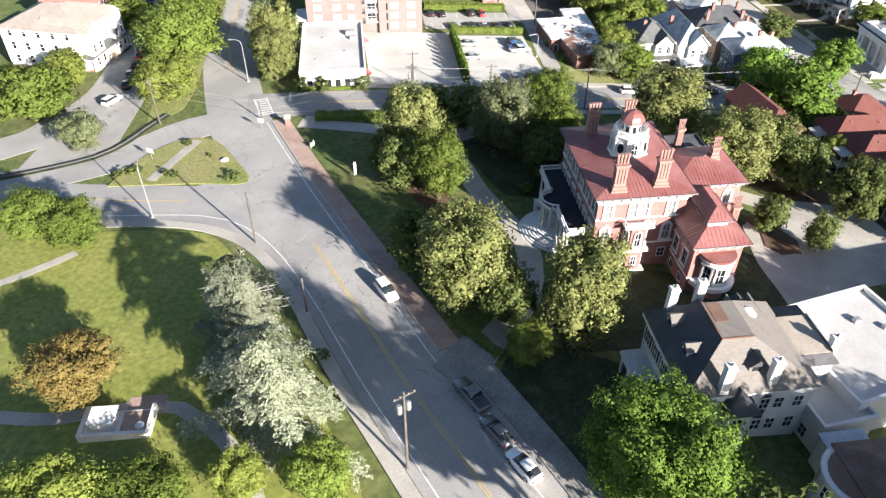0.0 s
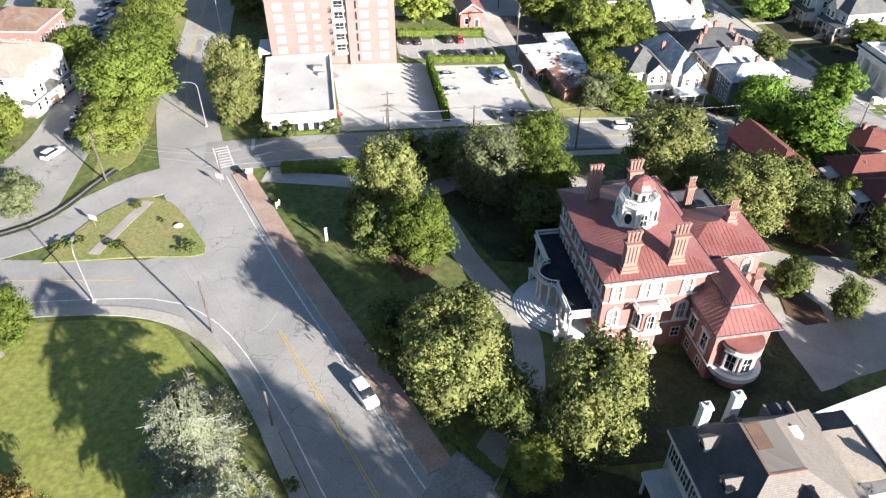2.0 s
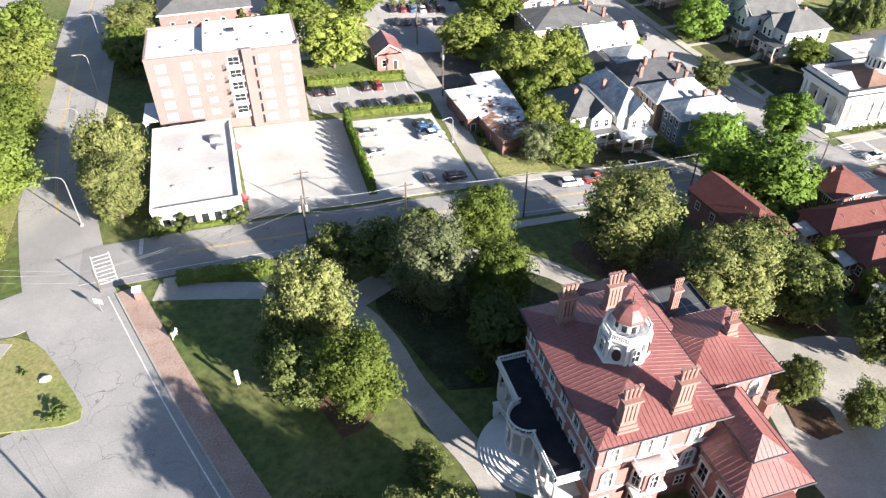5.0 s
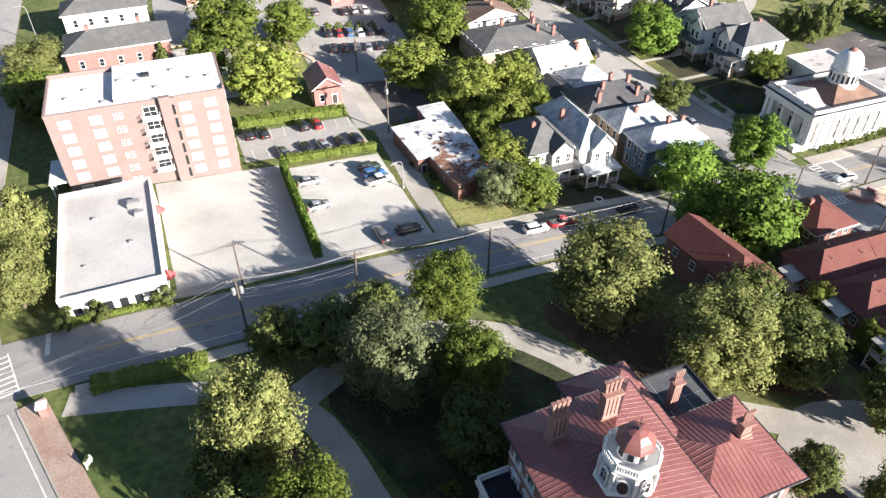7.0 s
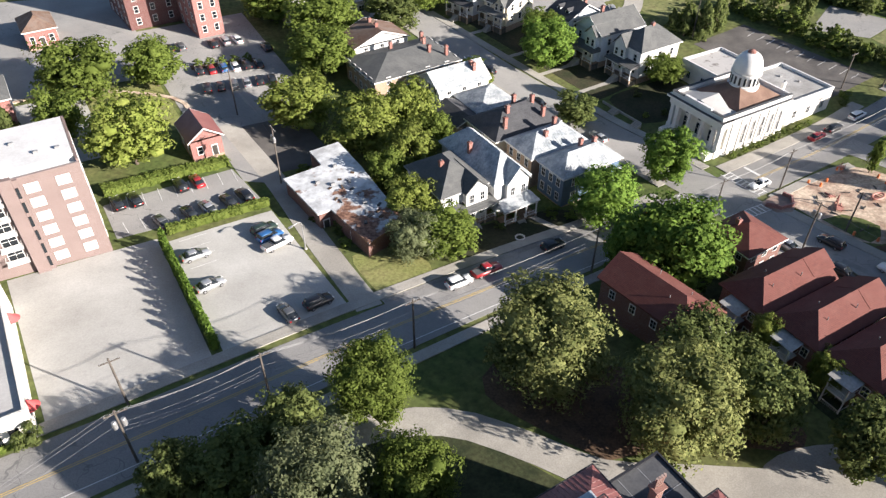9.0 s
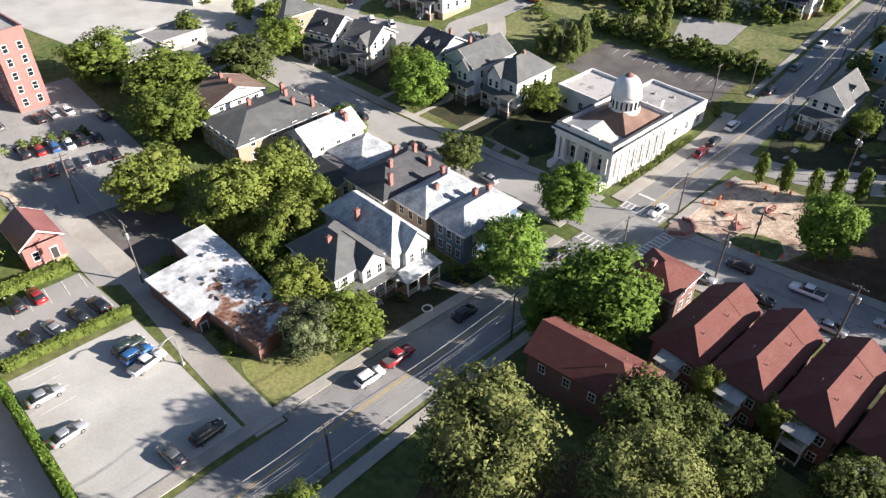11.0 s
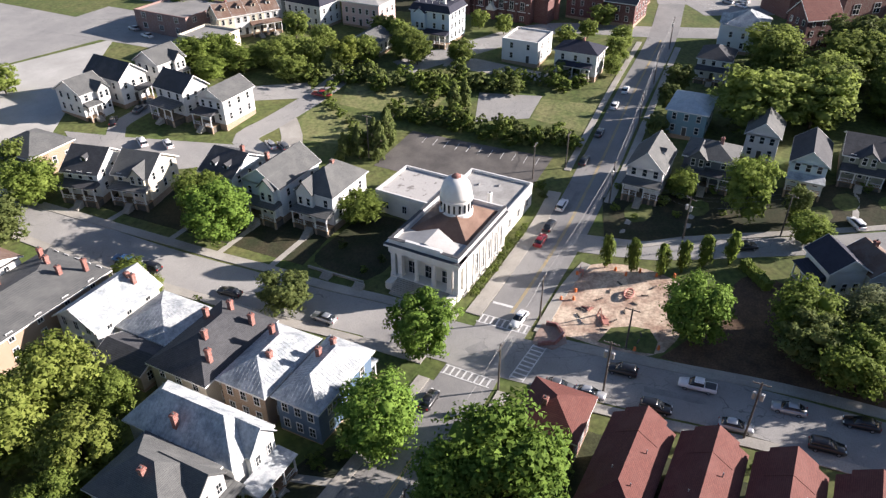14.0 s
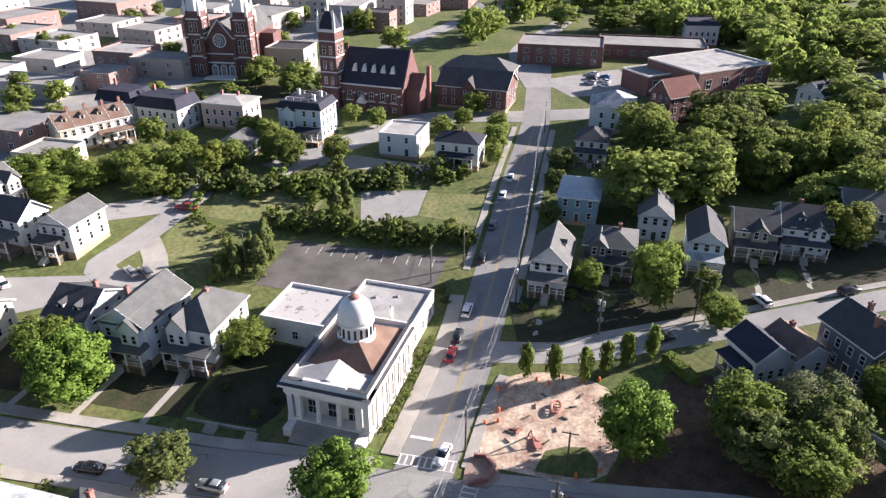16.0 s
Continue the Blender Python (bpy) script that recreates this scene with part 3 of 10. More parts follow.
strip("pavement_red_row", ((112.8, 130), (113.9, 112), (115.2, 96), (115, 76)), -2.0, 0.0, 0.15, CONCRETE, "sidewalk before the red-roofed row", "sidewalk")
HILLWALK = ((157.6, 131.5), (160.2, 124.2), (164.6, 118), (173.2, 101), (180.0, 87.2), (184.8, 78.2), (190.2, 67.4), (198, 52))
strip("pavement_lane_north", HILLWALK, -1.8, 0.0, 0.16, CONCRETE, "sidewalk along the lane", "sidewalk")
# front yards whose shade is painted by the dark strip
strip("yard_hill", HILLWALK, 0.3, 17.0, 0.06, SHADEYARD, "dark mulch and grass yards above the lane, shade painted in", "yard")
strip("pavement_lane_south", ((126, 134.6), (140, 134.6), (149, 133.4)), -1.9, 0.0, 0.15, CONCRETE, "sidewalk round the building site", "sidewalk")

# lots, drives, paths
patch("lot_hotel", ((1.5, 141.8), (22, 142.6), (22.6, 175), (0.6, 175)), 0.04, LOT, "sun-bleached concrete parking lot, stained", "parking lot")
patch("lot_middle", ((23.6, 143.6), (42.6, 144.4), (42.0, 174.6), (24, 173.4)), 0.04, LOT, "pale gravelly parking lot", "parking lot")
patch("lot_upper", ((17, 178), (41.8, 178), (40.5, 191), (17, 189)), 0.04, ASPHALT_OLD, "grey asphalt parking lot", "parking lot")
patch("lot_rear", ((38.5, 200), (66, 206), (68, 262), (39, 262)), 0.04, ASPHALT_OLD, "asphalt yard of parked cars", "parking lot")
patch("lot_garage", ((6, 238), (39, 236), (42, 290), (8, 300)), 0.035, ASPHALT_OLD, "old asphalt yard", "parking lot")
patch("lot_west_gravel", ((6, 206), (22, 206), (22, 235), (6, 235)), 0.03, LOT, "pale gravelly yard behind the apartment block", "yard")
patch("lawn_rear_dry", ((22.5, 212), (37.5, 210), (38, 233), (22.5, 235)), 0.035, DRY, "dry grass bank behind the apartment block", "lawn")
strip("path_rear_bank", ((6, 236.6), (21, 236.3), (38.6, 224.2), (40, 214)), -0.5, 0.5, 0.2, DIRT, "bare earth strip along the yard", "path")
strip("bed_median", ((46.5, 236.6), (61.5, 234.4)), -1.0, 1.0, 0.18, MULCH, "planted median between parking bays", "plant bed")
patch("lot_alley_mouth", ((41, 186), (47.2, 182), (49, 206), (41, 222)), 0.043, ASPHALT_OLD, "old asphalt at the alley mouth", "yard")
# darker than the yards around it: its shade is in the colour
patch("lot_alley_side", ((47, 186), (60, 186), (60, 206), (47, 206)), 0.045, TAR, "asphalt yard with shade painted dark", "parking lot")
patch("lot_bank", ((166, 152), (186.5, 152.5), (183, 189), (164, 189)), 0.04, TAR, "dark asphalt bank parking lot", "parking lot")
patch("lot_grass_court", ((203, 165), (217, 166.5), (211, 183), (195, 177)), 0.04, ASPHALT_OLD, "cracked pale abandoned parking pad", "parking lot")
patch("lawn_beside_court", ((201.5, 149.5), (218.5, 151), (215.5, 166), (203, 164.6)), 0.03, MEADOW, "sunlit mown grass", "lawn")
patch("lawn_field", ((188, 190), (208, 190), (200, 219), (186, 213)), 0.03, MEADOW, "overgrown grass field", "lawn")
patch("lot_school", ((319, 152), (302, 138), (314, 112), (342, 124)), 0.04, ASPHALT_OLD, "school parking lot", "parking lot")
patch("lot_white_box", ((226, 170), (232, 170), (232, 202), (222, 200)), 0.035, CONCRETE, "pale concrete yard", "parking lot")
patch("lot_far_west", ((190, 276), (215, 282), (215, 330), (185, 330)), 0.035, ASPHALT_OLD, "town parking lot", "parking lot")
patch("lot_park_avenue", ((-84, 180), (-60, 176), (-60, 260), (-90, 260)), 0.035, ASPHALT_OLD, "large parking lot", "parking lot")
patch("lot_court_rear", ((136.5, 230), (150.2, 216), (155.2, 223), (144.2, 248)), 0.04, ASPHALT_OLD, "pale asphalt parking yard behind the houses", "parking lot")
patch("lot_court_west", ((136.5, 230), (144.2, 248), (139, 262), (132.5, 250)), 0.044, ASPHALT_OLD, "pale asphalt drive behind the cottages", "driveway")
patch("lot_court_mouth", ((150.4, 203), (163, 207), (155.6, 222.5), (150.4, 215.8)), 0.044, ASPHALT_OLD, "pale asphalt yard behind the houses", "parking lot")
strip("drive_court_houses", ((141, 247), (147, 253), (156, 254.2), (174, 254)), -2.2, 2.2, 0.05, ASPHALT_OLD, "asphalt drive between the white houses", "driveway")
strip("road_court", ((155, 206), (158, 222), (170, 222), (187, 221), (205, 222)), -3.2, 3.2, 0.05, ASPHALT_OLD, "pale asphalt court road", "road")
patch("court_pad", ((175, 235), (181.5, 241), (193, 227), (185, 222)), 0.047, ASPHALT_OLD, "pale asphalt parking pad at the court's end", "parking lot")
blob("lawn_court_island", ((164.6, 216.6), (174, 217.4), (182.6, 216.8), (180, 206), (172, 197.4), (167.4, 204)), 0.036, MEADOW, "sunlit mown lawn inside the court", "lawn")
strip("drive_court", ((157, 208), (166, 214), (172, 220)), -2.6, 2.6, 0.045, CONCRETE, "concrete driveway", "driveway")
DRIVE = ((10.5, 56), (14.5, 62), (19.5, 68), (21.6, 74), (22.6, 82), (20.6, 89), (17.8, 98), (16.2, 107), (13, 115), (4.8, 120.6), (-13, 125.4))
strip("drive_mansion", DRIVE, -1.9, 1.9, 0.05, CONCRETE, "curving grey mansion driveway", "driveway")
strip("drive_mansion_rear", ((14, 116.5), (24, 122), (33, 122.6), (40, 120.5), (45.4, 116.4), (50.4, 109), (54.5, 102.6), (64, 96), (72, 90.5), (82, 84)), -2.3, 2.3, 0.055, CONCRETE, "curving concrete drive behind the mansion", "driveway")
blob("plaza_mansion", ((60, 86), (72, 94), (84, 90), (84, 80), (78, 71.5), (70, 69), (62, 67.2), (56.8, 65.6), (57.1, 70), (57.4, 76)), 0.045, CONCRETE, "broad concrete forecourt beside the mansion", "forecourt")
strip("path_park", ((-62, 60), (-43.5, 55.3), (-37, 54.2), (-29.6, 54.6), (-23.4, 53.9), (-19.2, 50.3), (-15.5, 44.7), (-12, 36)), -0.9, 0.9, 0.04, CONCRETE, "pale park footpath", "path")
strip("path_park_west", ((-44, 86.5), (-49.5, 82.6), (-58, 78)), -0.8, 0.8, 0.04, CONCRETE, "pale park footpath", "path")
# the park lawn is a brighter grass than the ground and mansion lawn
blob("lawn_park", ((-3.5, 41), (-9, 55), (-14, 68), (-19.5, 80), (-25.5, 88.5), (-36, 91), (-46, 92), (-70, 96), (-80, 60), (-60, 20), (-5, 22)), 0.02, LAWN, "bright mown park lawn", "lawn")
blob("lawn_mansion_front", ((-13.5, 121), (-9, 110), (-3, 95), (3, 80), (9, 69), (16, 70), (19, 82), (15.5, 98), (13, 110), (4, 117)), 0.025, GRASS, "mansion lawn in the darker ground grass", "lawn")
# three dark patches that paint building and tree shade onto the lawn
blob("bed_ivy_mansion", ((22, 58), (27, 72), (30, 78), (44, 70), (56, 64), (58, 74), (62, 84), (56, 96), (60, 60), (50, 60), (36, 58)), 0.03, SHADEIVY, "ground beside the mansion with its shade painted dark", "ground cover")
blob("bed_ivy_street", ((13, 54), (17, 60), (24, 58), (30, 54), (28, 44), (20, 36), (15.5, 44)), 0.035, SHADEIVY, "ground before the inn with its shade painted dark", "ground cover")
blob("bed_ivy_rear", ((22, 96), (19, 106), (17, 116), (26, 121), (38, 119), (46, 112), (50, 100), (40, 95.5), (30, 95)), 0.028, SHADEIVY, "lawn behind the mansion with its shade painted dark", "ground cover")
blob("bed_mansion", ((8, 92), (13, 95), (12, 108), (7, 113), (4, 106)), 0.04, MULCH, "pine-straw bed under the trees", "plant bed")
blob("bed_rear", ((56, 104), (68, 100), (78, 93), (82, 100), (72, 112), (58, 124), (50, 120)), 0.03, MULCH, "pine-straw bed under the trees", "plant bed")
blob("island", ((-44.4, 105.2), (-30, 104.0), (-20.8, 103.2), (-23.5, 111), (-28, 119), (-33.6, 121), (-40, 115.5)), 0.2, DRY, "grassy kerbed traffic island", "traffic island")
strip("path_island", ((-31.6, 119.8), (-37.3, 106)), -0.9, 0.9, 0.23, CONCRETE, "concrete path over the island", "path")
blob("bed_forecourt", ((62.2, 84), (60.9, 80), (62.4, 77.7), (66.0, 78.0), (67.2, 81.6), (64.6, 87.4), (61.4, 89.6)), 0.16, MULCH, "kerbed pine-straw island in the forecourt", "plant bed")
blob("site_soil", ((127.2, 132.4), (140, 133.2), (149, 131.4), (151.4, 123), (149, 115), (142, 111.5), (135, 112), (127, 116)), 0.05, DIRT, "bare sandy soil of a half-built playground", "soil")
blob("bed_playground_trees", ((127.5, 114), (140, 108), (156, 104), (150, 88), (138, 76), (127, 80), (127, 100)), 0.04, MULCH, "brown mulch under the park trees", "plant bed")
blob("lawn_site_patch", ((127.5, 124), (132, 123), (134, 117), (128, 115)), 0.07, GRASS, "grass patch by the site", "lawn")
# the bank's shadow on this lawn is carried by its dark colour
blob("lawn_bank", ((126.5, 168), (126.8, 180), (137, 181), (146, 179), (146, 168), (130, 166.5)), 0.03, SHADEYARD, "lawn beside the bank with the bank's shade painted dark", "lawn")
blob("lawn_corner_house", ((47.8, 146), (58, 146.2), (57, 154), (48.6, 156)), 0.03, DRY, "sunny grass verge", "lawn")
# bare yard in the colour that also holds painted shade
blob("lawn_white_house", ((64, 146.5), (88, 146.8), (88, 152), (66, 153.6)), 0.036, SHADEYARD, "front yard of bare ground and ivy, shade painted in", "yard")
strip("bed_retaining", ((-68, 110.6), (-59, 112.6), (-49.3, 116.2), (-45, 121), (-42.3, 126.6), (-39.4, 132)), -0.9, 1.1, 0.16, SHADEIVY, "dark ivy strip between the two streets", "plant bed")
patch("lot_terrace", ((-62, 113.6), (-46.5, 118.6), (-44.2, 168), (-54, 168)), 0.044, ASPHALT_OLD, "wide bend of the terrace street", "road", 0.3, 8)
blob("lawn_bend_verge", ((-42.6, 128), (-38.6, 131.6), (-36, 140), (-36.2, 178), (-37, 216), (-46, 216), (-44.4, 178), (-43.6, 142)), 0.05, DRY, "grass verge with trees above the avenue", "lawn")
# the dim gaps between the houses, painted as dark ground
blob("bed_red_row", ((84, 76), (106.5, 76), (106.6, 100), (106.8, 129), (96, 130), (88, 124), (86, 100)), 0.03, SHADEIVY, "ground between the brick apartment houses, gap shade painted in", "ground cover")
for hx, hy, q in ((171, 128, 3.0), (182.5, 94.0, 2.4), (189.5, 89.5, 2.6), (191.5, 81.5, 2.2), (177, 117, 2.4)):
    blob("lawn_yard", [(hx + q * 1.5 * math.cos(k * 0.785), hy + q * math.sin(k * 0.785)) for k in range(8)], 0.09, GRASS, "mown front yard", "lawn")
# wide dark strip paints the house shade over these yards
strip("yard_row", ((122.6, 241), (123.0, 224), (125.2, 205), (127, 186), (127.4, 181.5)), -2.6, 13.5, 0.037, SHADEYARD, "front yards of the porch houses with shade painted dark", "yard")


def dashes(name, pts, off, w, dz, material, label, on=0.0, gap=0.0):
    """A painted line along a street; broken where on and gap are given."""
    bm = bmesh.new()
    if not on:
        strip_mesh(bm, pts, off - w / 2, off + w / 2, dz, 0.005)
    else:
        line = smooth_line(pts, on + gap)
        for p, q in zip(line, line[1:]):
            e = p + (q - p) * (on / (on + gap))
            strip_mesh(bm, (p, e), off - w / 2, off + w / 2, dz, 0.005)
    bmesh.ops.recalc_face_normals(bm, faces=bm.faces)
    return tagged(new(name, mesh_of(bm, name, material)), label, "road marking", kind="structure")


for off in (-0.16, 0.16):
    dashes("marking_centre", AVENUE[:7], off, 0.14, 0.075, YELLOW_LINE, "double yellow centre line")
    dashes("marking_centre", AVENUE[9:], off, 0.14, 0.075, YELLOW_LINE, "double yellow centre line")
    dashes("marking_centre", CROSS[1:7], off, 0.13, 0.085, YELLOW_LINE, "double yellow centre line")
    dashes("marking_centre", ((129, 139.8), *CROSS[8:12]), off, 0.13, 0.085, YELLOW_LINE, "double yellow centre line")
dashes("marking_edge", AVENUE[:9], -4.7, 0.16, 0.076, WHITE_LINE, "white edge line")
dashes("marking_edge", AVENUE[:6], 4.6, 0.16, 0.076, WHITE_LINE, "white edge line")
dashes("marking_edge", ((-7.9, 68.3), (-11.4, 76.5), (-15.4, 84.2), (-20, 89.8), (-27, 93.8), (-44, 96.2)), 0, 0.16, 0.08, WHITE_LINE, "curved white edge line")
dashes("marking_edge", CROSS[:7], -3.9, 0.12, 0.086, WHITE_LINE, "thin white edge line of the cross street")
dashes("marking_centre", WEST[1:], 0, 0.2, 0.085, YELLOW_LINE, "yellow centre line")
dashes("marking_dash", TERRACE[:2], 0, 0.15, 0.06, WHITE_LINE, "white lane dashes", 2.5, 5.0)


def crosswalk(x0, y0, x1, y1, length, n, label):
    """Ladder of n bars from one end to the other, with two rails."""
    root = thing("crosswalk", label, "crosswalk", (x0 + x1) / 2, (y0 + y1) / 2, kind="structure")
    inv = root.matrix_world.inverted()
    d = Vector((x1 - x0, y1 - y0))
    u, v = d.normalized(), Vector((-d.y, d.x)).normalized()
    def bar(p, q, w):
        bm = bmesh.new()
        strip_mesh(bm, (p, q), -w / 2, w / 2, 0.092, 0.004)
        bmesh.ops.recalc_face_normals(bm, faces=bm.faces)
        bm.transform(inv)
        part("stripe", bm, WHITE_LINE, root)
    a = Vector((x0, y0))
    for i in range(n):
        c = a + d * ((i + 0.5) / n)
        bar(c - v * length / 2, c + v * length / 2, 0.32)
    for s in (-1, 1):
        bar(a + v * s * length / 2, a + d + v * s * length / 2, 0.2)
    return root


crosswalk(-21.6, 137.4, -19.6, 129.2, 2.6, 8, "worn white ladder crosswalk at the avenue")
crosswalk(125.6, 144.6, 125.8, 135.4, 2.2, 9, "white ladder crosswalk below the bank")
crosswalk(113.4, 132.8, 122.8, 132.2, 2.2, 9, "white ladder crosswalk beside the red roofs")
crosswalk(111.2, 144.2, 111.0, 135.8, 2.0, 8, "white ladder crosswalk on the hill foot")
patch("marking_stop", ((-15.8, 135.4), (-15.2, 135.4), (-15.2, 139.8), (-15.8, 139.8)), 0.09, WHITE_LINE, "white stop bar", "road marking", 0.004)
patch("marking_stop", ((130.4, 140.2), (131, 140.2), (131, 144), (130.4, 144)), 0.09, WHITE_LINE, "white stop bar", "road marking", 0.004)


def parking_lines(x0, y0, x1, y1, n, dx, dy, label):
    """n painted bay lines from (x0, y0) to (x1, y1), each running by (dx, dy)."""
    root = thing("bay_lines", label, "road marking", (x0 + x1) / 2, (y0 + y1) / 2, kind="structure")
    inv = root.matrix_world.inverted()
    for i in range(n):
        t = i / (n - 1)
        p = Vector((x0 + (x1 - x0) * t, y0 + (y1 - y0) * t))
        bm = bmesh.new()
        strip_mesh(bm, (p, p + Vector((dx, dy))), -0.06, 0.06, 0.075, 0.004)
        bmesh.ops.recalc_face_normals(bm, faces=bm.faces)
        bm.transform(inv)
        part("line", bm, WHITE_LINE, root)


parking_lines(18, 185.6, 40, 186.4, 9, 0.3, 4.4, "worn white bay lines in the upper lot")
parking_lines(19, 178.6, 41, 179.6, 9, -0.2, 3.6, "worn white bay lines in the upper lot")
parking_lines(25, 164.5, 25.4, 172.5, 4, 4.6, 0.4, "faded bay lines in the pale lot")
parking_lines(46, 222.4, 60, 220.8, 6, 0.6, 4.6, "worn bay lines in the rear yard")
parking_lines(46.5, 231, 61.5, 229, 6, 0.4, 4.6, "worn bay lines beside the planted median")
parking_lines(181.2, 155, 178.6, 184, 11, 3.4, 0.3, "faint white bay lines in the bank lot")
parking_lines(310, 136, 336, 126, 10, 2.0, 4.6, "white bay lines in the school lot")
# mended strips of newer tar in the streets
rng = random.Random(12)
for x, y, a, w, d in ((12, 136.8, 92, 1.2, 9.0), (58, 139.6, 92, 1.1, 8.0), (118, 141.5, 60, 2.2, 3.4), (117.5, 152, 2, 1.4, 8.0), (119.6, 110, 4, 1.4, 9.0), (140, 138.2, 91, 1.5, 7.0), (170, 142.0, 92, 1.3, 9.0), (-31, 190, 2, 1.3, 8.0)):
    c, s = math.cos(radians(a)), math.sin(radians(a))
    edge = [(-w / 2, -d / 2 + d * k / 5) for k in range(6)] + [(w / 2, d / 2 - d * k / 5) for k in range(6)]
    edge = [(px * rng.uniform(0.75, 1.15), py + rng.uniform(-0.25, 0.25)) for px, py in edge]
    blob("road_patch", [(x + px * c - py * s, y + px * s + py * c) for px, py in edge], 0.083, MENDED, "slightly darker mended strip of asphalt", "road", 0.004)


# ---- windows, doors, roofs ----
MESHES = {}
FINE = [True]


def lattice(xs, zs, holes, y0, y1, yg=None):
    """Frame in one piece on the grid xs, zs: the cells in holes are openings, or panes at depth yg."""
    bm = bmesh.new()
    at = {}

    def v(i, k, y):
        if (i, k, y) not in at:
            at[i, k, y] = bm.verts.new((xs[i], y, zs[k]))
        return at[i, k, y]
    nx, nz = len(xs) - 1, len(zs) - 1
    for i in range(nx):
        for k in range(nz):
            if (i, k) in holes:
                if yg is not None:
                    bm.faces.new((v(i, k, yg), v(i + 1, k, yg), v(i + 1, k + 1, yg), v(i, k + 1, yg))).material_index = 1
                continue
            bm.faces.new((v(i, k, y0), v(i + 1, k, y0), v(i + 1, k + 1, y0), v(i, k + 1, y0)))
            for di, dk, a, b in ((-1, 0, (0, 1), (0, 0)), (1, 0, (1, 0), (1, 1)), (0, -1, (0, 0), (1, 0)), (0, 1, (1, 1), (0, 1))):
                q = (i + di, k + dk)
                if q in holes or not (0 <= q[0] < nx and 0 <= q[1] < nz):
                    e = yg if q in holes and yg is not None else y1
                    bm.faces.new((v(i + b[0], k + b[1], y0), v(i + a[0], k + a[1], y0), v(i + a[0], k + a[1], e), v(i + b[0], k + b[1], e)))
    return bm


def window(parent, x, y, z, rot, w=0.9, ht=1.6, arch=False, frame=None, glass=None):
    """A sash window on a wall that faces rot (0: local -y)."""
    frame, glass = frame or PAINT, glass or GLASS
    key = (w, ht, arch, frame.name, glass.name, FINE[0])
    t = 0.11
    if key not in MESHES and not FINE[0]:
        bm = lattice((-w / 2 - t, -w / 2, w / 2, w / 2 + t) if w < 1.05 else (-w / 2 - t, -w / 2, -0.04, 0.04, w / 2, w / 2 + t), (-t, 0, ht * 0.5, ht * 0.54, ht, ht + t), {(1, 1), (1, 3)} if w < 1.05 else {(1, 1), (3, 1), (1, 3), (3, 3)}, -0.1, 0.05, -0.03)
        MESHES[key] = mesh_of(bm, "window", [frame, glass])
    elif key not in MESHES:
        top = ht + t
        bm = lattice((-w / 2 - t, -w / 2, -0.022, 0.022, w / 2, w / 2 + t), (-t, 0, ht * 0.5, ht * 0.53, ht, top), {(1, 1), (3, 1), (1, 3), (3, 3)}, -0.1, 0.05)
        if arch:
            n = 8
            edge = [v for v in bm.verts if abs(v.co.z - top) < 1e-4 and abs(v.co.x) > w / 2 + 0.01]
            end = {(v.co.x > 0, v.co.y < 0): v for v in edge}
            ring = [(math.cos(math.pi * i / n) * (w / 2 + t), top + math.sin(math.pi * i / n) * (w / 2 + t)) for i in range(1, n)]
            f = [end[True, True]] + [bm.verts.new((px, -0.1, pz)) for px, pz in ring] + [end[False, True]]
            b = [end[True, False]] + [bm.verts.new((px, 0.05, pz)) for px, pz in ring] + [end[False, False]]
            bm.faces.new(f)
            for i in range(n):
                bm.faces.new((f[i], b[i], b[i + 1], f[i + 1]))
        MESHES[key] = (mesh_of(bm, "window", frame), mesh_of(boxm((-w / 2, w / 2, -0.045, 0.02, 0, ht)), "pane", glass))
    if not FINE[0]:
        return part("window", MESHES[key], None, parent, "", pose(x, y, z, 0, 0, rot))
    ob = part("window", MESHES[key][0], None, parent, "", pose(x, y, z, 0, 0, rot))
    part("pane", MESHES[key][1], None, ob)
    return ob


def windows_on(parent, w, d, side, xs, zs, ww=0.9, wh=1.6, arch=False, cx=0.0, cy=0.0):
    """Rows of windows on one side (S, N, E, W) of a block of w by d."""
    for u in xs:
        for z in zs:
            x, y, r = {"S": (u * w / 2, -d / 2, 0), "N": (-u * w / 2, d / 2, 180), "E": (w / 2, u * d / 2, 90), "W": (-w / 2, -u * d / 2, -90)}[side]
            window(parent, cx + x, cy + y, z, r, ww, wh, arch)


def door(parent, x, y, z, rot, w=1.0, ht=2.1):
    key = ("door", w, ht)
    if key not in MESHES:
        MESHES[key] = (mesh_of(boxm((-w / 2 - 0.12, -w / 2, -0.1, 0.05, 0, ht), (w / 2, w / 2 + 0.12, -0.1, 0.05, 0, ht), (-w / 2 - 0.16, w / 2 + 0.16, -0.13, 0.05, ht, ht + 0.18)), "door", PAINT),
                       mesh_of(boxm((-w / 2, w / 2, -0.05, 0.03, 0, ht), (-w / 2 + 0.15, w / 2 - 0.15, -0.07, 0, 0.25, ht * 0.45), (-w / 2 + 0.15, w / 2 - 0.15, -0.07, 0, ht * 0.53, ht - 0.2)), "leaf", DOORM))
    ob = part("door", MESHES[key][0], None, parent, "", pose(x, y, z, 0, 0, rot))
    part("leaf", MESHES[key][1], None, ob)


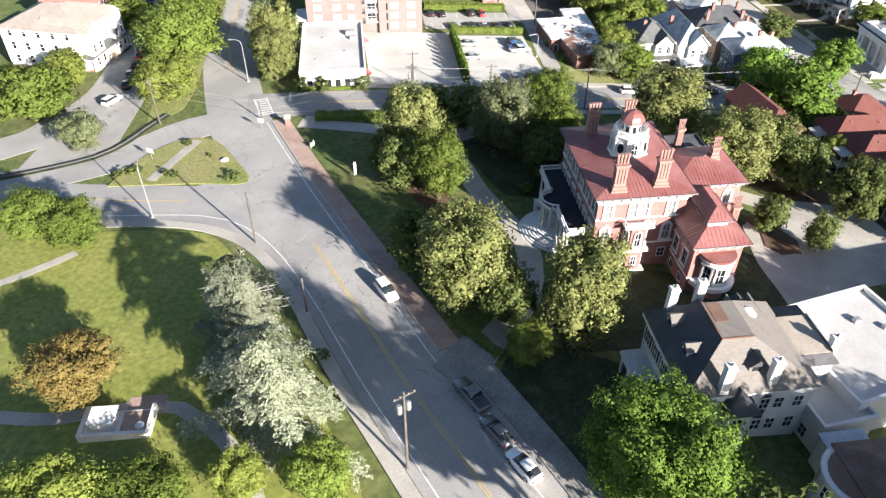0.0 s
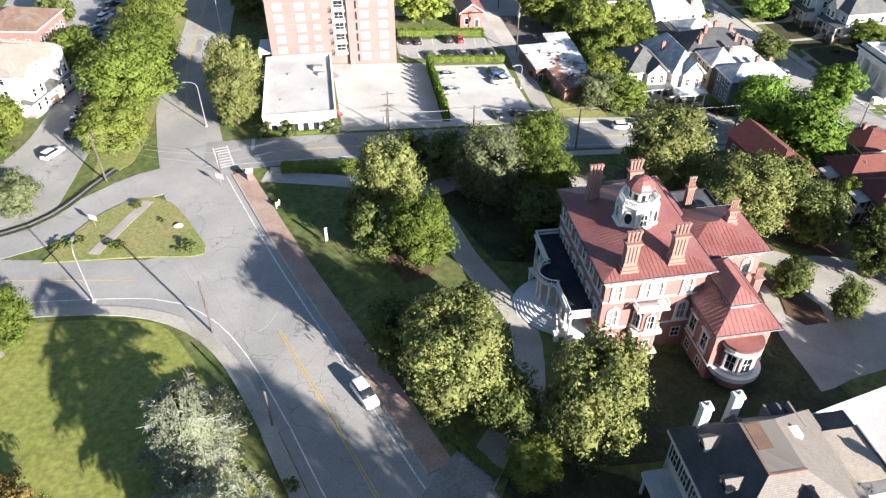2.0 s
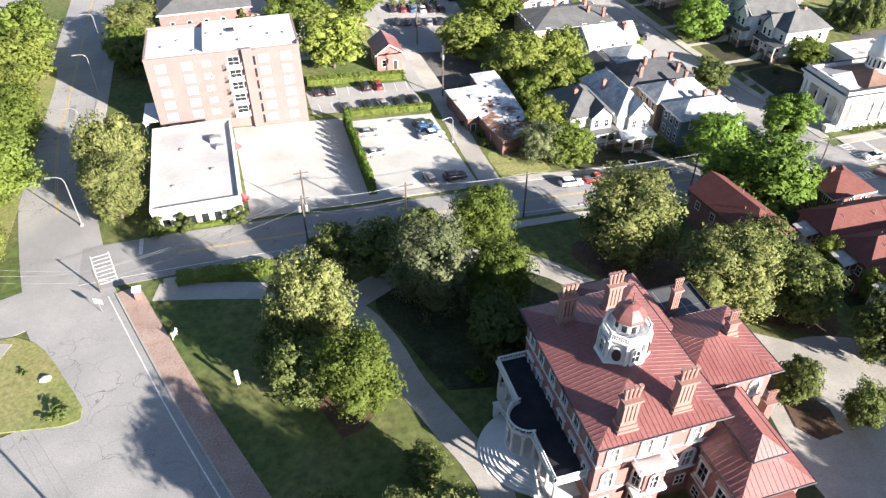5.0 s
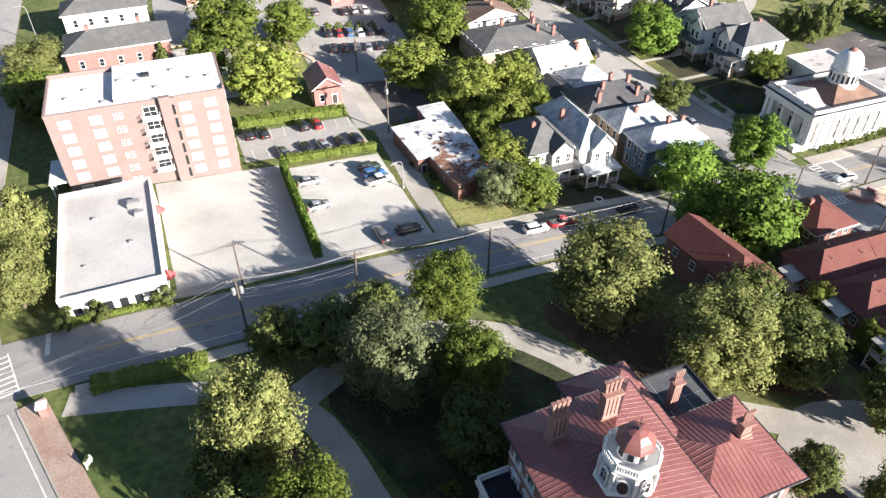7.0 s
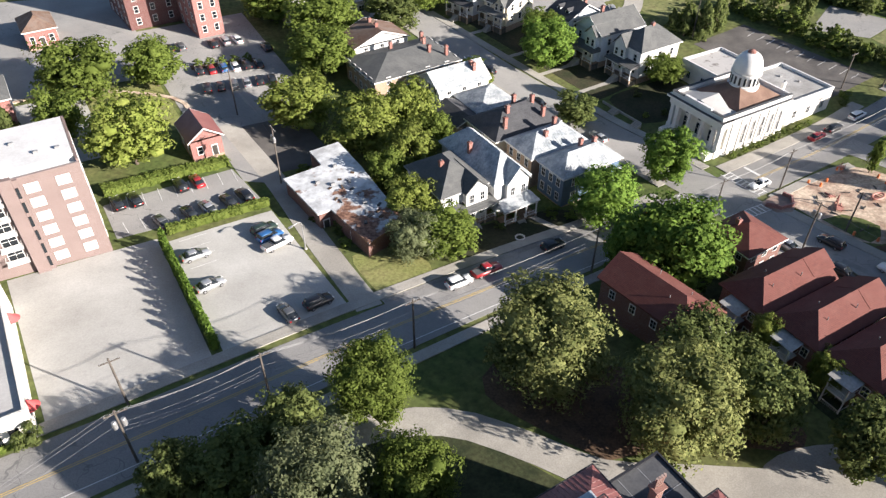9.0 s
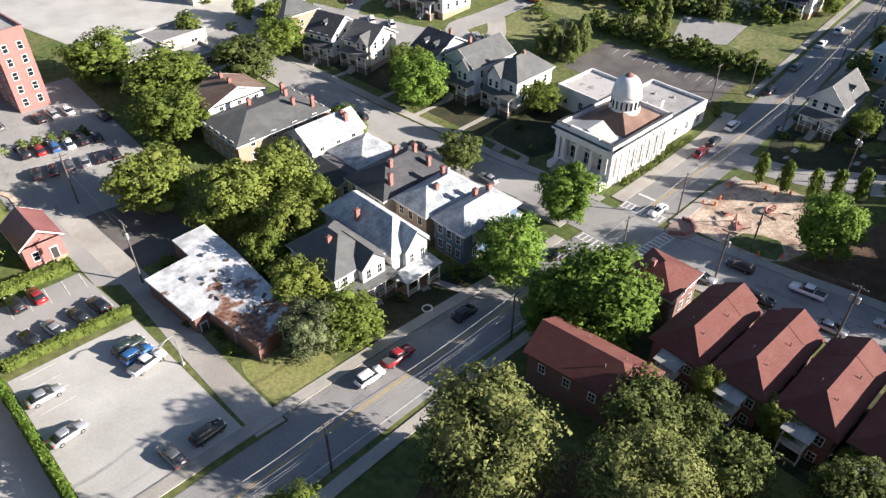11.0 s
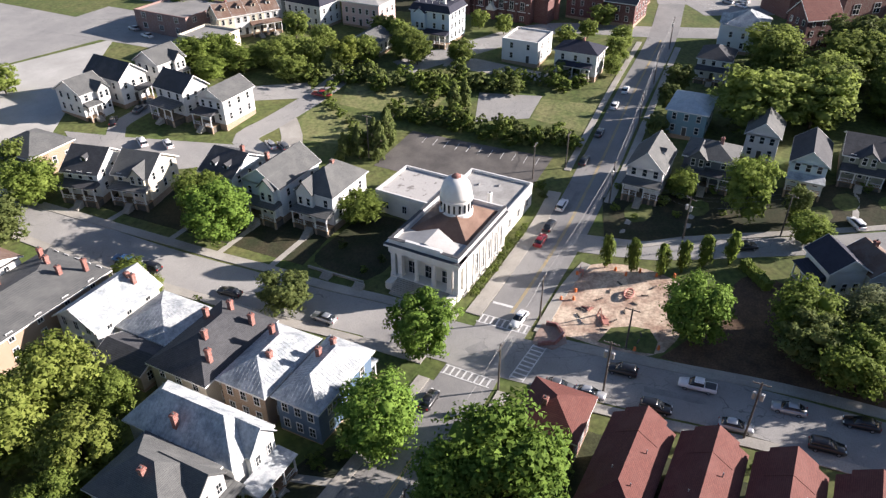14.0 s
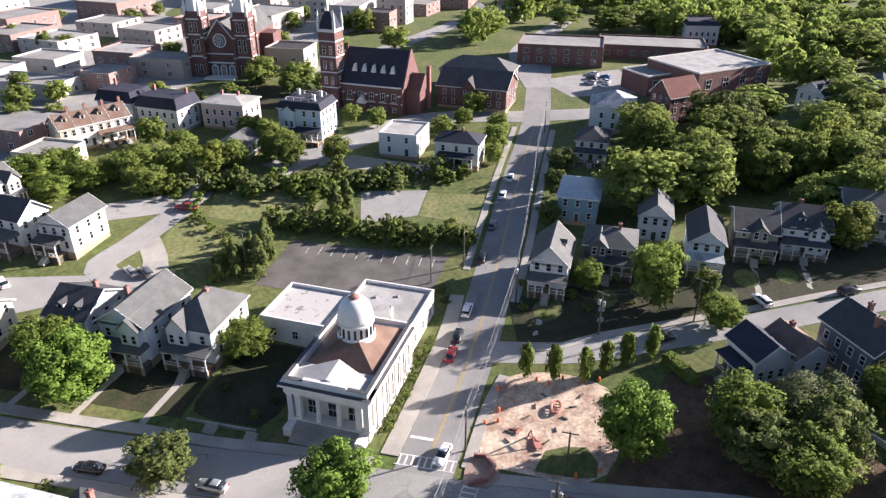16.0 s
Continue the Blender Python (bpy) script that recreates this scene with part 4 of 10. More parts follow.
def roof_mesh(kind, w, d, rise, ov=0.5, th=0.22, trunc=0.0):
    """Roof over a block of w by d, its eave at height 0. hip, gable (ridge along the longer side), gable_x, gable_y, pyramid; prism_x and prism_y have closed ends."""
    bm = bmesh.new()
    a, b = w / 2 + ov, d / 2 + ov
    lo = [bm.verts.new(p) for p in ((-a, -b, -th), (a, -b, -th), (a, b, -th), (-a, b, -th))]
    hi = [bm.verts.new(p) for p in ((-a, -b, 0), (a, -b, 0), (a, b, 0), (-a, b, 0))]
    bm.faces.new(lo[::-1])
    for i in range(4):
        bm.faces.new((lo[i], lo[(i + 1) % 4], hi[(i + 1) % 4], hi[i]))
    along_x = kind in ("gable_x", "prism_x") or (kind in ("gable", "hip") and w >= d)
    if kind == "deck":
        k = trunc
        top = [bm.verts.new(p) for p in ((-a + k, -b + k, rise), (a - k, -b + k, rise), (a - k, b - k, rise), (-a + k, b - k, rise))]
        for i in range(4):
            bm.faces.new((hi[i], hi[(i + 1) % 4], top[(i + 1) % 4], top[i]))
        bm.faces.new(top)
        return bm
    if kind == "pyramid":
        r = [bm.verts.new((0, 0, rise))] * 2
    elif kind == "hip":
        e = (a - b) if along_x else (b - a)
        r = [bm.verts.new((-e, 0, rise) if along_x else (0, -e, rise)), bm.verts.new((e, 0, rise) if along_x else (0, e, rise))] if e > 0.05 else [bm.verts.new((0, 0, rise))] * 2
    elif kind.startswith("prism"):
        r = [bm.verts.new((-a, 0, rise) if along_x else (0, -b, rise)), bm.verts.new((a, 0, rise) if along_x else (0, b, rise))]
    else:
        bm.clear()
        run, half = (a, b) if along_x else (b, a)
        low = min(th + 0.08, rise * 0.4)
        ring = [[bm.verts.new((e, u, z) if along_x else (u, e, z)) for u, z in ((-half, 0), (0, rise), (half, 0), (half, -th), (0, rise - low), (-half, -th))] for e in (-run, run)]
        for i in range(6):
            j = (i + 1) % 6
            bm.faces.new((ring[0][i], ring[0][j], ring[1][j], ring[1][i]))
        for q in ring:
            bm.faces.new((q[0], q[1], q[4], q[5])), bm.faces.new((q[1], q[2], q[3], q[4]))
        bmesh.ops.recalc_face_normals(bm, faces=bm.faces)
        return bm
    def face(*v):
        u = []
        for q in v:
            if q not in u:
                u.append(q)
        bm.faces.new(u)
    if along_x:
        face(hi[0], hi[1], r[1], r[0]), face(hi[2], hi[3], r[0], r[1]), face(hi[1], hi[2], r[1]), face(hi[3], hi[0], r[0])
    else:
        face(hi[1], hi[2], r[1], r[0]), face(hi[3], hi[0], r[0], r[1]), face(hi[0], hi[1], r[0]), face(hi[2], hi[3], r[1])
    return bm


def gable_fill(parent, w, d, rise, axis, material, z, ov=0.5):
    """Wall triangles under a gable roof."""
    run, half = (w / 2, d / 2) if axis == "x" else (d / 2, w / 2)
    corner = max(rise * ov / (half + ov) - 0.22, -0.1)
    for s in (-1, 1):
        bm = bmesh.new()
        ring = [[bm.verts.new((e, u, q) if axis == "x" else (u, e, q)) for u, q in ((-half, -0.3), (half, -0.3), (half, corner), (0, rise - 0.26), (-half, corner))] for e in (s * run, s * (run - 0.25))]
        for i in range(5):
            j = (i + 1) % 5
            bm.faces.new((ring[0][i], ring[0][j], ring[1][j], ring[1][i]))
        bm.faces.new(ring[0]), bm.faces.new(ring[1])
        bmesh.ops.recalc_face_normals(bm, faces=bm.faces)
        part("gable_wall", bm, material, parent, "", pose(0, 0, z))


def chimney(parent, x, y, z0, z1, a=0.7, b=0.7, material=None, pots=0):
    material = material or REDBRICKCH
    bm = boxm((x - a / 2, x + a / 2, y - b / 2, y + b / 2, z0, z1 - 0.4), (x - a / 2 - 0.08, x + a / 2 + 0.08, y - b / 2 - 0.08, y + b / 2 + 0.08, z1 - 0.4, z1 - 0.15),
              (x - a / 2 - 0.02, x + a / 2 + 0.02, y - b / 2 - 0.02, y + b / 2 + 0.02, z1 - 0.15, z1))
    ob = part("chimney", bm, material, parent)
    bm = bmesh.new()
    lathe(bm, ((0.16, z1 - 0.1), (0.13, z1 + 0.3)), 8, x, y)
    part("flue", bm, TARROOF, ob)
    return ob


def steps(parent, x, y, rot, w, n, rise=0.17, tread=0.3, material=None):
    """A flight that comes down from the local origin towards -y."""
    bm = bmesh.new()
    side = [(0.0, -0.02)]
    for i in range(n):
        side += [(-(i + 1) * tread, -i * rise - 0.02), (-(i + 1) * tread, -(i + 1) * rise - 0.02)]
    side += [(-n * tread, -n * rise - 0.3), (0.0, -n * rise - 0.3)]
    prism(bm, side, -w / 2, w / 2)
    bm.transform(Matrix(((0, 0, 1, 0), (1, 0, 0, 0), (0, 1, 0, 0), (0, 0, 0, 1))))
    bmesh.ops.recalc_face_normals(bm, faces=bm.faces)
    ob = part("steps", bm, material or CONCRETE, parent, "", pose(x, y, 0, 0, 0, rot))
    return ob


def porch(parent, w, d, front_y, z, roofm, width=1.0, depth=2.2, posts=5, ht=2.9, cx=0.0, rail=True, nsteps=5, floorm=None):
    """Roofed porch before the front wall at local y = front_y."""
    pw = w * width
    x0, x1, y0, y1 = cx - pw / 2, cx + pw / 2, front_y - depth, front_y
    part("porch_floor", boxm((x0, x1, y0, y1, z - 0.16, z)), floorm or DECKWOOD, parent)
    # plain recessed box in the dark colour that paints the shade below
    part("porch_skirt", boxm((x0 + 0.12, x1 - 0.12, y0 + 0.14, y1, z - 2.4, z - 0.16)), CRAWLSHADE, parent)
    for i in range(posts):
        px = x0 + 0.2 + (pw - 0.4) * i / (posts - 1)
        part("pier", boxm((px - 0.2, px + 0.2, y0 + 0.02, y0 + 0.4, z - 2.4, z - 0.16)), TANBRICK, parent)
    bm = bmesh.new()
    v = [bm.verts.new(p) for p in ((x0 - 0.3, y0 - 0.3, z + ht), (x1 + 0.3, y0 - 0.3, z + ht), (x1 + 0.3, y1, z + ht), (x0 - 0.3, y1, z + ht),
                                  (x0 - 0.3, y0 - 0.3, z + ht + 0.2), (x1 + 0.3, y0 - 0.3, z + ht + 0.2), (x1, y1, z + ht + 0.8), (x0, y1, z + ht + 0.8))]
    for f in ((3, 2, 1, 0), (4, 5, 6, 7), (0, 1, 5, 4), (1, 2, 6, 5), (2, 3, 7, 6), (3, 0, 4, 7)):
        bm.faces.new([v[i] for i in f])
    part("porch_roof", bm, roofm, parent)
    part("porch_beam", boxm((x0 - 0.05, x1 + 0.05, y0 - 0.05, y0 + 0.2, z + ht - 0.35, z + ht)), PAINT, parent)
    key = ("post", ht)
    if key not in MESHES:
        MESHES[key] = mesh_of(boxm((-0.11, 0.11, -0.11, 0.11, 0, ht - 0.35), (-0.16, 0.16, -0.16, 0.16, 0, 0.25), (-0.16, 0.16, -0.16, 0.16, ht - 0.55, ht - 0.35)), "post", PAINT)
    for i in range(posts):
        part("post", MESHES[key], None, parent, "", pose(x0 + 0.15 + (pw - 0.3) * i / (posts - 1), y0 + 0.12, z))
    if rail:
        bm = bmesh.new()
        for xa, xb in ((x0 + 0.1, cx - 0.7), (cx + 0.7, x1 - 0.1)):
            box(bm, xa, xb, y0 + 0.08, y0 + 0.16, z + 0.8, z + 0.88)
            box(bm, xa, xb, y0 + 0.09, y0 + 0.15, z + 0.12, z + 0.18)
            for i in range(int((xb - xa) / 0.3)):
                box(bm, xa + 0.15 + i * 0.3, xa + 0.2 + i * 0.3, y0 + 0.1, y0 + 0.14, z + 0.18, z + 0.8)
        part("railing", bm, PAINT, parent)
    st = steps(parent, cx, y0, 0, 1.5, nsteps)
    st.location.z = z


def dormer(parent, x, y, z, rot, w=1.4, ht=1.3, dep=2.2, wallm=None, roofm=None):
    ob = part("dormer", boxm((-w / 2, w / 2, 0, dep, -0.4, ht)), wallm or WHITE, parent, "", pose(x, y, z, 0, 0, rot))
    bm = bmesh.new()
    a = w / 2 + 0.15
    v = [bm.verts.new(p) for p in ((-a, -0.2, ht), (a, -0.2, ht), (0, -0.2, ht + w * 0.45), (-a, dep, ht), (a, dep, ht), (0, dep, ht + w * 0.45))]
    for f in ((0, 1, 2), (5, 4, 3), (0, 2, 5, 3), (1, 4, 5, 2), (0, 3, 4, 1)):
        bm.faces.new([v[i] for i in f])
    part("dormer_roof", bm, roofm or GREYSHINGLE, ob)
    part("pane", boxm((-w * 0.28, w * 0.28, -0.04, 0.02, 0.15, ht - 0.15)), GLASS, ob)
    return ob


def trim_mesh(w, d, top, rise, ends):
    """White boards along the eaves, and up the rakes of a gable."""
    a, b, q = w / 2 + 0.52, d / 2 + 0.52, 0.06
    bm = bmesh.new()
    if ends != "y":
        box(bm, -a, a, -b, -b + q, top - 0.24, top + 0.02), box(bm, -a, a, b - q, b, top - 0.24, top + 0.02)
    if ends != "x":
        box(bm, -a, -a + q, -b + q, b - q, top - 0.24, top + 0.02), box(bm, a - q, a, -b + q, b - q, top - 0.24, top + 0.02)
    if ends:
        run, half = (a, b) if ends == "x" else (b, a)
        for e in (-1, 1):
            for u in (-1, 1):
                v = [bm.verts.new((p, t, z) if ends == "x" else (t, p, z)) for p in (e * run, e * (run + 0.06)) for t, z in ((u * half, top - 0.22), (u * half, top + 0.04), (0, top + rise + 0.06), (0, top + rise - 0.26))]
                fs = [bm.faces.new([v[i] for i in f]) for f in ((0, 1, 2, 3), (7, 6, 5, 4), (0, 4, 5, 1), (1, 5, 6, 2), (2, 6, 7, 3), (3, 7, 4, 0))]
                bmesh.ops.recalc_face_normals(bm, faces=fs)
    return bm


def seams(w, d, rise, ov, gap=0.52, skip=0.0):
    """Standing seams of a metal hip roof, eave at 0. skip: how far from the middle they stop."""
    bm = bmesh.new()
    A, B = w / 2 + ov, d / 2 + ov
    s = rise / min(A, B)
    for along, half, other in (("x", A, B), ("y", B, A)):
        n = int(2 * half / gap)
        for i in range(n + 1):
            u = -half + 0.1 + i * gap
            L = min(other, half - abs(u)) - 0.05
            L = min(L, min(A, B))
            if skip:
                L = min(L, skip)
            if L < 0.3:
                continue
            for sg in (-1, 1):
                p, q = ((u, sg * other, 0.0), (u, sg * (other - L), L * s)) if along == "x" else ((sg * other, u, 0.0), (sg * (other - L), u, L * s))
                tube(bm, (p[0], p[1], p[2] + 0.02), (q[0], q[1], q[2] + 0.02), 0.018, 0.018, 4)
    return bm


def house(label, x, y, w, d, front="W", turn=0.0, ht=6.2, roof="hip", rise=2.6, wall=None, roofm=None, porch_args=None, chimneys=(), dormers=(), nwin=(3, 3), base=0.7, group="", bays=(), zoff=0.0, name="house", winh=1.6):
    """A timber or brick house. w runs along x and d along y before the turn; the local front is -y."""
    rot = {"S": 0, "W": -90, "E": 90, "N": 180}[front] + turn
    if front in "WE":
        w, d = d, w
    root = thing(name, label, "house", x, y, h(x, y) + zoff, rot, group)
    wall, roofm = wall or WHITE, roofm or GREYSHINGLE
    part("foundation", boxm((-w / 2 + 0.02, w / 2 - 0.02, -d / 2 + 0.02, d / 2 - 0.02, -3.0, base)), TANBRICK, root)
    part("wall", boxm((-w / 2, w / 2, -d / 2, d / 2, base, ht + base)), wall, root)
    top = base + ht
    if roof == "flat":
        part("roof", boxm((-w / 2 + 0.25, w / 2 - 0.25, -d / 2 + 0.25, d / 2 - 0.25, top - 0.5, top + 0.02)), roofm, root)
        part("parapet", boxm((-w / 2 - 0.05, w / 2 + 0.05, -d / 2 - 0.05, -d / 2 + 0.25, top, top + 0.5), (-w / 2 - 0.05, w / 2 + 0.05, d / 2 - 0.25, d / 2 + 0.05, top, top + 0.5),
                             (-w / 2 - 0.05, -w / 2 + 0.25, -d / 2 + 0.25, d / 2 - 0.25, top, top + 0.5), (w / 2 - 0.25, w / 2 + 0.05, -d / 2 + 0.25, d / 2 - 0.25, top, top + 0.5)), PAINT if wall in (WHITE, PINK, CREAM) else wall, root)
    else:
        rf = part("roof", roof_mesh(roof, w, d, rise, trunc=1.15 if roof == "deck" else 0.0), roofm, root, "", pose(0, 0, top + 0.05))
        if roof == "hip" and roofm in (TINROOF, BLUETIN):
            part("roof_seam", seams(w, d, rise, 0.5, 0.6), roofm, rf)["kind"] = "stuff"
        ends = "" if not roof.startswith("gable") else "x" if roof == "gable_x" or (roof == "gable" and w >= d) else "y"
        part("eave_trim", trim_mesh(w, d, top, rise, ends), PAINT, root)
        if roof.startswith("gable"):
            gable_fill(root, w, d, rise, "x" if roof == "gable_x" or (roof == "gable" and w >= d) else "y", wall, top)
    for bx, bw, bd, bh, brise in bays:
        by = -d / 2 - bd / 2
        part("bay", boxm((bx - bw / 2, bx + bw / 2, -d / 2 - bd, -d / 2, -1.0, bh + base)), wall, root)
        bm = roof_mesh("gable_y", bw, bd + d * 0.5, brise, 0.35)
        part("bay_roof", bm, roofm, root, "", pose(bx, by + d * 0.25, bh + base + 0.04))
        bm = bmesh.new()
        v = [bm.verts.new(p) for p in ((bx - bw / 2, -d / 2 - bd - 0.02, bh + base), (bx + bw / 2, -d / 2 - bd - 0.02, bh + base), (bx, -d / 2 - bd - 0.02, bh + base + brise * 0.9),
                                      (bx - bw / 2, -d / 2 - bd + 0.2, bh + base), (bx + bw / 2, -d / 2 - bd + 0.2, bh + base), (bx, -d / 2 - bd + 0.2, bh + base + brise * 0.9))]
        for f in ((0, 1, 2), (5, 4, 3), (0, 2, 5, 3), (1, 4, 5, 2), (0, 3, 4, 1)):
            bm.faces.new([v[i] for i in f])
        part("gable_wall", bm, wall, root)
        for z in ([base + 0.9, base + 3.9] if bh > 5 else [base + 0.9]):
            for u in (-0.25, 0.25):
                window(root, bx + u * bw, -d / 2 - bd, z, 0, 0.8, winh)
    floors = [base + 0.9] + ([base + 3.9] if ht > 5 else []) + ([base + 6.9] if ht > 8.5 else [])
    nf, ns = nwin
    fx = [(-1 + (2 * i + 1) / nf) * 0.92 for i in range(nf)] if nf else []
    sx = [(-1 + (2 * i + 1) / ns) * 0.92 for i in range(ns)] if ns else []
    skip = nf // 2
    for i, u in enumerate(fx):
        for z in floors:
            if not (i == skip and z == floors[0]) and not any(abs(u * w / 2 - b[0]) < b[1] / 2 + 0.3 for b in bays):
                window(root, u * w / 2, -d / 2, z, 0, 0.9, winh)
    if nf and not any(abs(fx[skip] * w / 2 - b[0]) < b[1] / 2 + 0.3 for b in bays):
        door(root, fx[skip] * w / 2, -d / 2, base, 0)
    for s in "EWN":
        seen = ({"E": 90, "W": -90, "N": 180}[s] + rot) % 360
        if seen in (180, 90) and x > 60:
            continue
        windows_on(root, w, d, s, fx if s == "N" else sx, floors, 0.9, winh)
    if porch_args is not None:
        porch(root, w, d, -d / 2 - (max((b[2] for b in bays), default=0) if porch_args.pop("past_bay", False) else 0), base, porch_args.pop("roofm", roofm), **porch_args)
    for cx, cy, c1 in chimneys:
        chimney(root, cx * w / 2, cy * d / 2, top - 0.5, top + c1)
    for dx, dy, dz, dr in dormers:
        dormer(root, dx * w / 2, dy * d / 2, top + dz, dr, wallm=wall, roofm=roofm)
    return root


# ---- houses ----
def P(**k):
    return dict(k)


# white house of two parts above the cross street
house("white timber house with a weathered pale tin gable roof", 79.8, 164, 7.2, 17.4, "S", ht=6.6, roof="hip", rise=3.8, roofm=TINROOF, porch_args=P(posts=4, depth=2.6, roofm=TINROOF, past_bay=True), nwin=(2, 4), chimneys=((-0.7, 0.1, 3.6),), bays=((0.9, 4.6, 0.9, 6.6, 3.0),))
house("white timber house wing with grey shingle hip roof", 70.6, 162.4, 9.0, 11.6, "S", ht=6.2, roof="hip", rise=3.6, roofm=GREYSHINGLE, porch_args=P(posts=5, depth=2.4, cx=1.0), chimneys=((-0.3, -0.1, 3.6),), bays=((2.0, 4.4, 1.2, 6.2, 2.4),))
house("tan brick house with white tin hip roof", 94.8, 164.2, 13.0, 7.8, "E", ht=6.4, rise=2.6, wall=TANBRICK, roofm=TINROOF, chimneys=((0.5, -0.5, 3.2), (-0.3, 0.2, 3.0)))
house("blue boarded house with weathered tin roof", 95.8, 155.4, 13.4, 7.0, "E", ht=6.4, rise=2.4, wall=BLUE, roofm=TINROOF, chimneys=((0.3, -0.6, 3.0), (0.5, -0.2, 3.0)), porch_args=P(posts=4, depth=1.8, width=0.9))
house("brown house with dark shingle roof and red chimneys", 94.4, 174.6, 15.6, 10.4, "E", ht=6.0, rise=3.4, wall=BEIGE, roofm=DARKSHINGLE, chimneys=((-0.7, 0.6, 3.6), (-0.2, 0.3, 4.4), (0.6, -0.3, 3.6), (0.2, -0.7, 3.6), (-0.7, -0.6, 3.2)))
house("low white house with a pale tin roof", 96.8, 187.6, 9.6, 9.8, "E", ht=4.0, rise=2.4, wall=WHITE, roofm=TINROOF)
house("low dark-roofed rear addition", 88.5, 186, 6.0, 9.0, "W", ht=3.2, roof="gable_x", rise=1.4, wall=BEIGE, roofm=DARKSHINGLE, nwin=(2, 2))
house("white house with pale tin roof and two brick chimneys", 94.6, 197.2, 13.0, 8.6, "E", ht=5.2, roof="gable_y", rise=3.0, wall=WHITE, roofm=TINROOF, chimneys=((-0.5, -0.6, 3.4), (-0.2, -0.6, 3.4)))
house("large house with grey low roof and many chimneys", 88.6, 210, 22.0, 14.5, "E", ht=5.2, roof="hip", rise=2.4, wall=TANBRICK, roofm=GREYSHINGLE, chimneys=((0.2, -0.6, 3.2), (-0.4, -0.5, 3.2), (0.6, -0.7, 3.2), (-0.7, -0.8, 3.2), (0.5, 0.1, 3.0)), nwin=(5, 4))
house("white house with brown roof and dormers", 87.4, 222, 14.0, 8.6, "E", ht=6.0, rise=2.8, roof="gable_x", wall=WHITE, roofm=BROWNSHINGLE, chimneys=((0.4, 0.0, 3.8), (-0.4, 0.0, 3.8)))

FINE[0] = False
# row facing the side street
ROW = "houses along the side street"
house("white timber house with grey gable roof and front porch", 143.5, 186.4, 12.6, 8.6, "W", ht=6.6, roof="hip", rise=3.8, bays=((-1.9, 3.8, 0.9, 6.6, 2.6),), roofm=GREYSHINGLE, porch_args=P(posts=4, nsteps=9, depth=2.6), chimneys=((0.0, 0.1, 4.4),), group=ROW, base=1.2)
house("grey-blue timber house with gabled roof and porch", 141.4, 197.8, 13.6, 9.6, "W", ht=6.6, roof="gable_y", rise=3.6, wall=GREYBLUE, roofm=GREYSHINGLE, porch_args=P(posts=4, nsteps=9, depth=2.6), chimneys=((-0.4, -0.2, 4.4),), bays=((2.2, 3.6, 1.2, 6.6, 2.2),), group=ROW, base=1.2)
house("grey house with dark roof and dormers", 139.6, 209, 11.4, 8.4, "W", ht=5.8, roof="gable_x", rise=3.4, wall=GREYBLUE, roofm=DARKSHINGLE, porch_args=P(posts=4, nsteps=8), dormers=((-0.4, -0.75, 0.4, 0), (0.4, -0.75, 0.4, 0)), chimneys=((0.5, 0.2, 4.2),), group=ROW, base=1.2)
house("cream cottage with gabled dormer and porch", 130.0, 225.0, 10.4, 8.2, "W", 12, ht=5.2, roof="gable_x", rise=3.4, wall=CREAM, roofm=GREYSHINGLE, porch_args=P(posts=4, nsteps=7), bays=((1.8, 3.4, 0.7, 5.2, 2.4),), group=ROW, base=1.2)
house("white cottage with dark gabled roof and porch", 125.6, 234.6, 10.8, 8.0, "W", 14, ht=5.2, roof="gable_x", rise=3.8, wall=WHITE, roofm=DARKSHINGLE, porch_args=P(posts=4, nsteps=7), dormers=((0.0, -0.6, 1.0, 0),), group=ROW, base=1.2)
house("tan brick bungalow with hip roof", 125.4, 254, 11, 12, "W", ht=4.4, rise=3.0, wall=TANBRICK, roofm=GREYSHINGLE, porch_args=P(posts=4))
COURT = "white houses on the court"
house("white timber house with tan gable roof and timber deck", 165.0, 232.7, 11.2, 8.0, "W", 0, ht=6.2, roof="gable_y", rise=2.6, roofm=GREYSHINGLE, group=COURT, base=1.2, porch_args=P(posts=3, depth=3.0, width=0.75, cx=-1.0, nsteps=6, roofm=DARKSHINGLE, floorm=DECKWOOD))
house("white timber house with dark gable roof and timber deck", 162.2, 244.6, 8.0, 10.2, "W", -6, ht=6.0, roof="gable_x", rise=3.6, roofm=DARKSHINGLE, group=COURT, base=1.2, porch_args=P(posts=4, depth=3.8, width=0.8, cx=0.4, nsteps=6, roofm=GREYSHINGLE, floorm=DECKWOOD))
house("white timber house with dark gable roof beside a drive", 159.6, 264.6, 8.2, 13.0, "S", -4, ht=6.4, roof="gable_y", rise=3.6, roofm=DARKSHINGLE, group=COURT, porch_args=P(posts=3, depth=1.6, width=0.5, cx=2.0, rail=False))
house("pale grey timber house with crossing gables", 149.4, 265.8, 7.6, 9.6, "S", -4, ht=5.8, roof="gable_x", rise=3.0, roofm=GREYSHINGLE, group=COURT, porch_args=P(posts=3, depth=1.8, width=0.5, cx=-1.6, rail=False), bays=((1.9, 3.2, 1.2, 5.8, 2.0),))
house("white timber house with grey gables and a porch", 172.5, 262, 9, 9, "S", -4, ht=6.2, roof="gable_x", rise=3.2, roofm=GREYSHINGLE, group=COURT, porch_args=P(posts=3, depth=1.6, rail=False), bays=((2.2, 3.4, 1.0, 6.2, 2.2),))

FINE[0] = True
# red-roofed rows
RED = "red-roofed brick apartment houses"


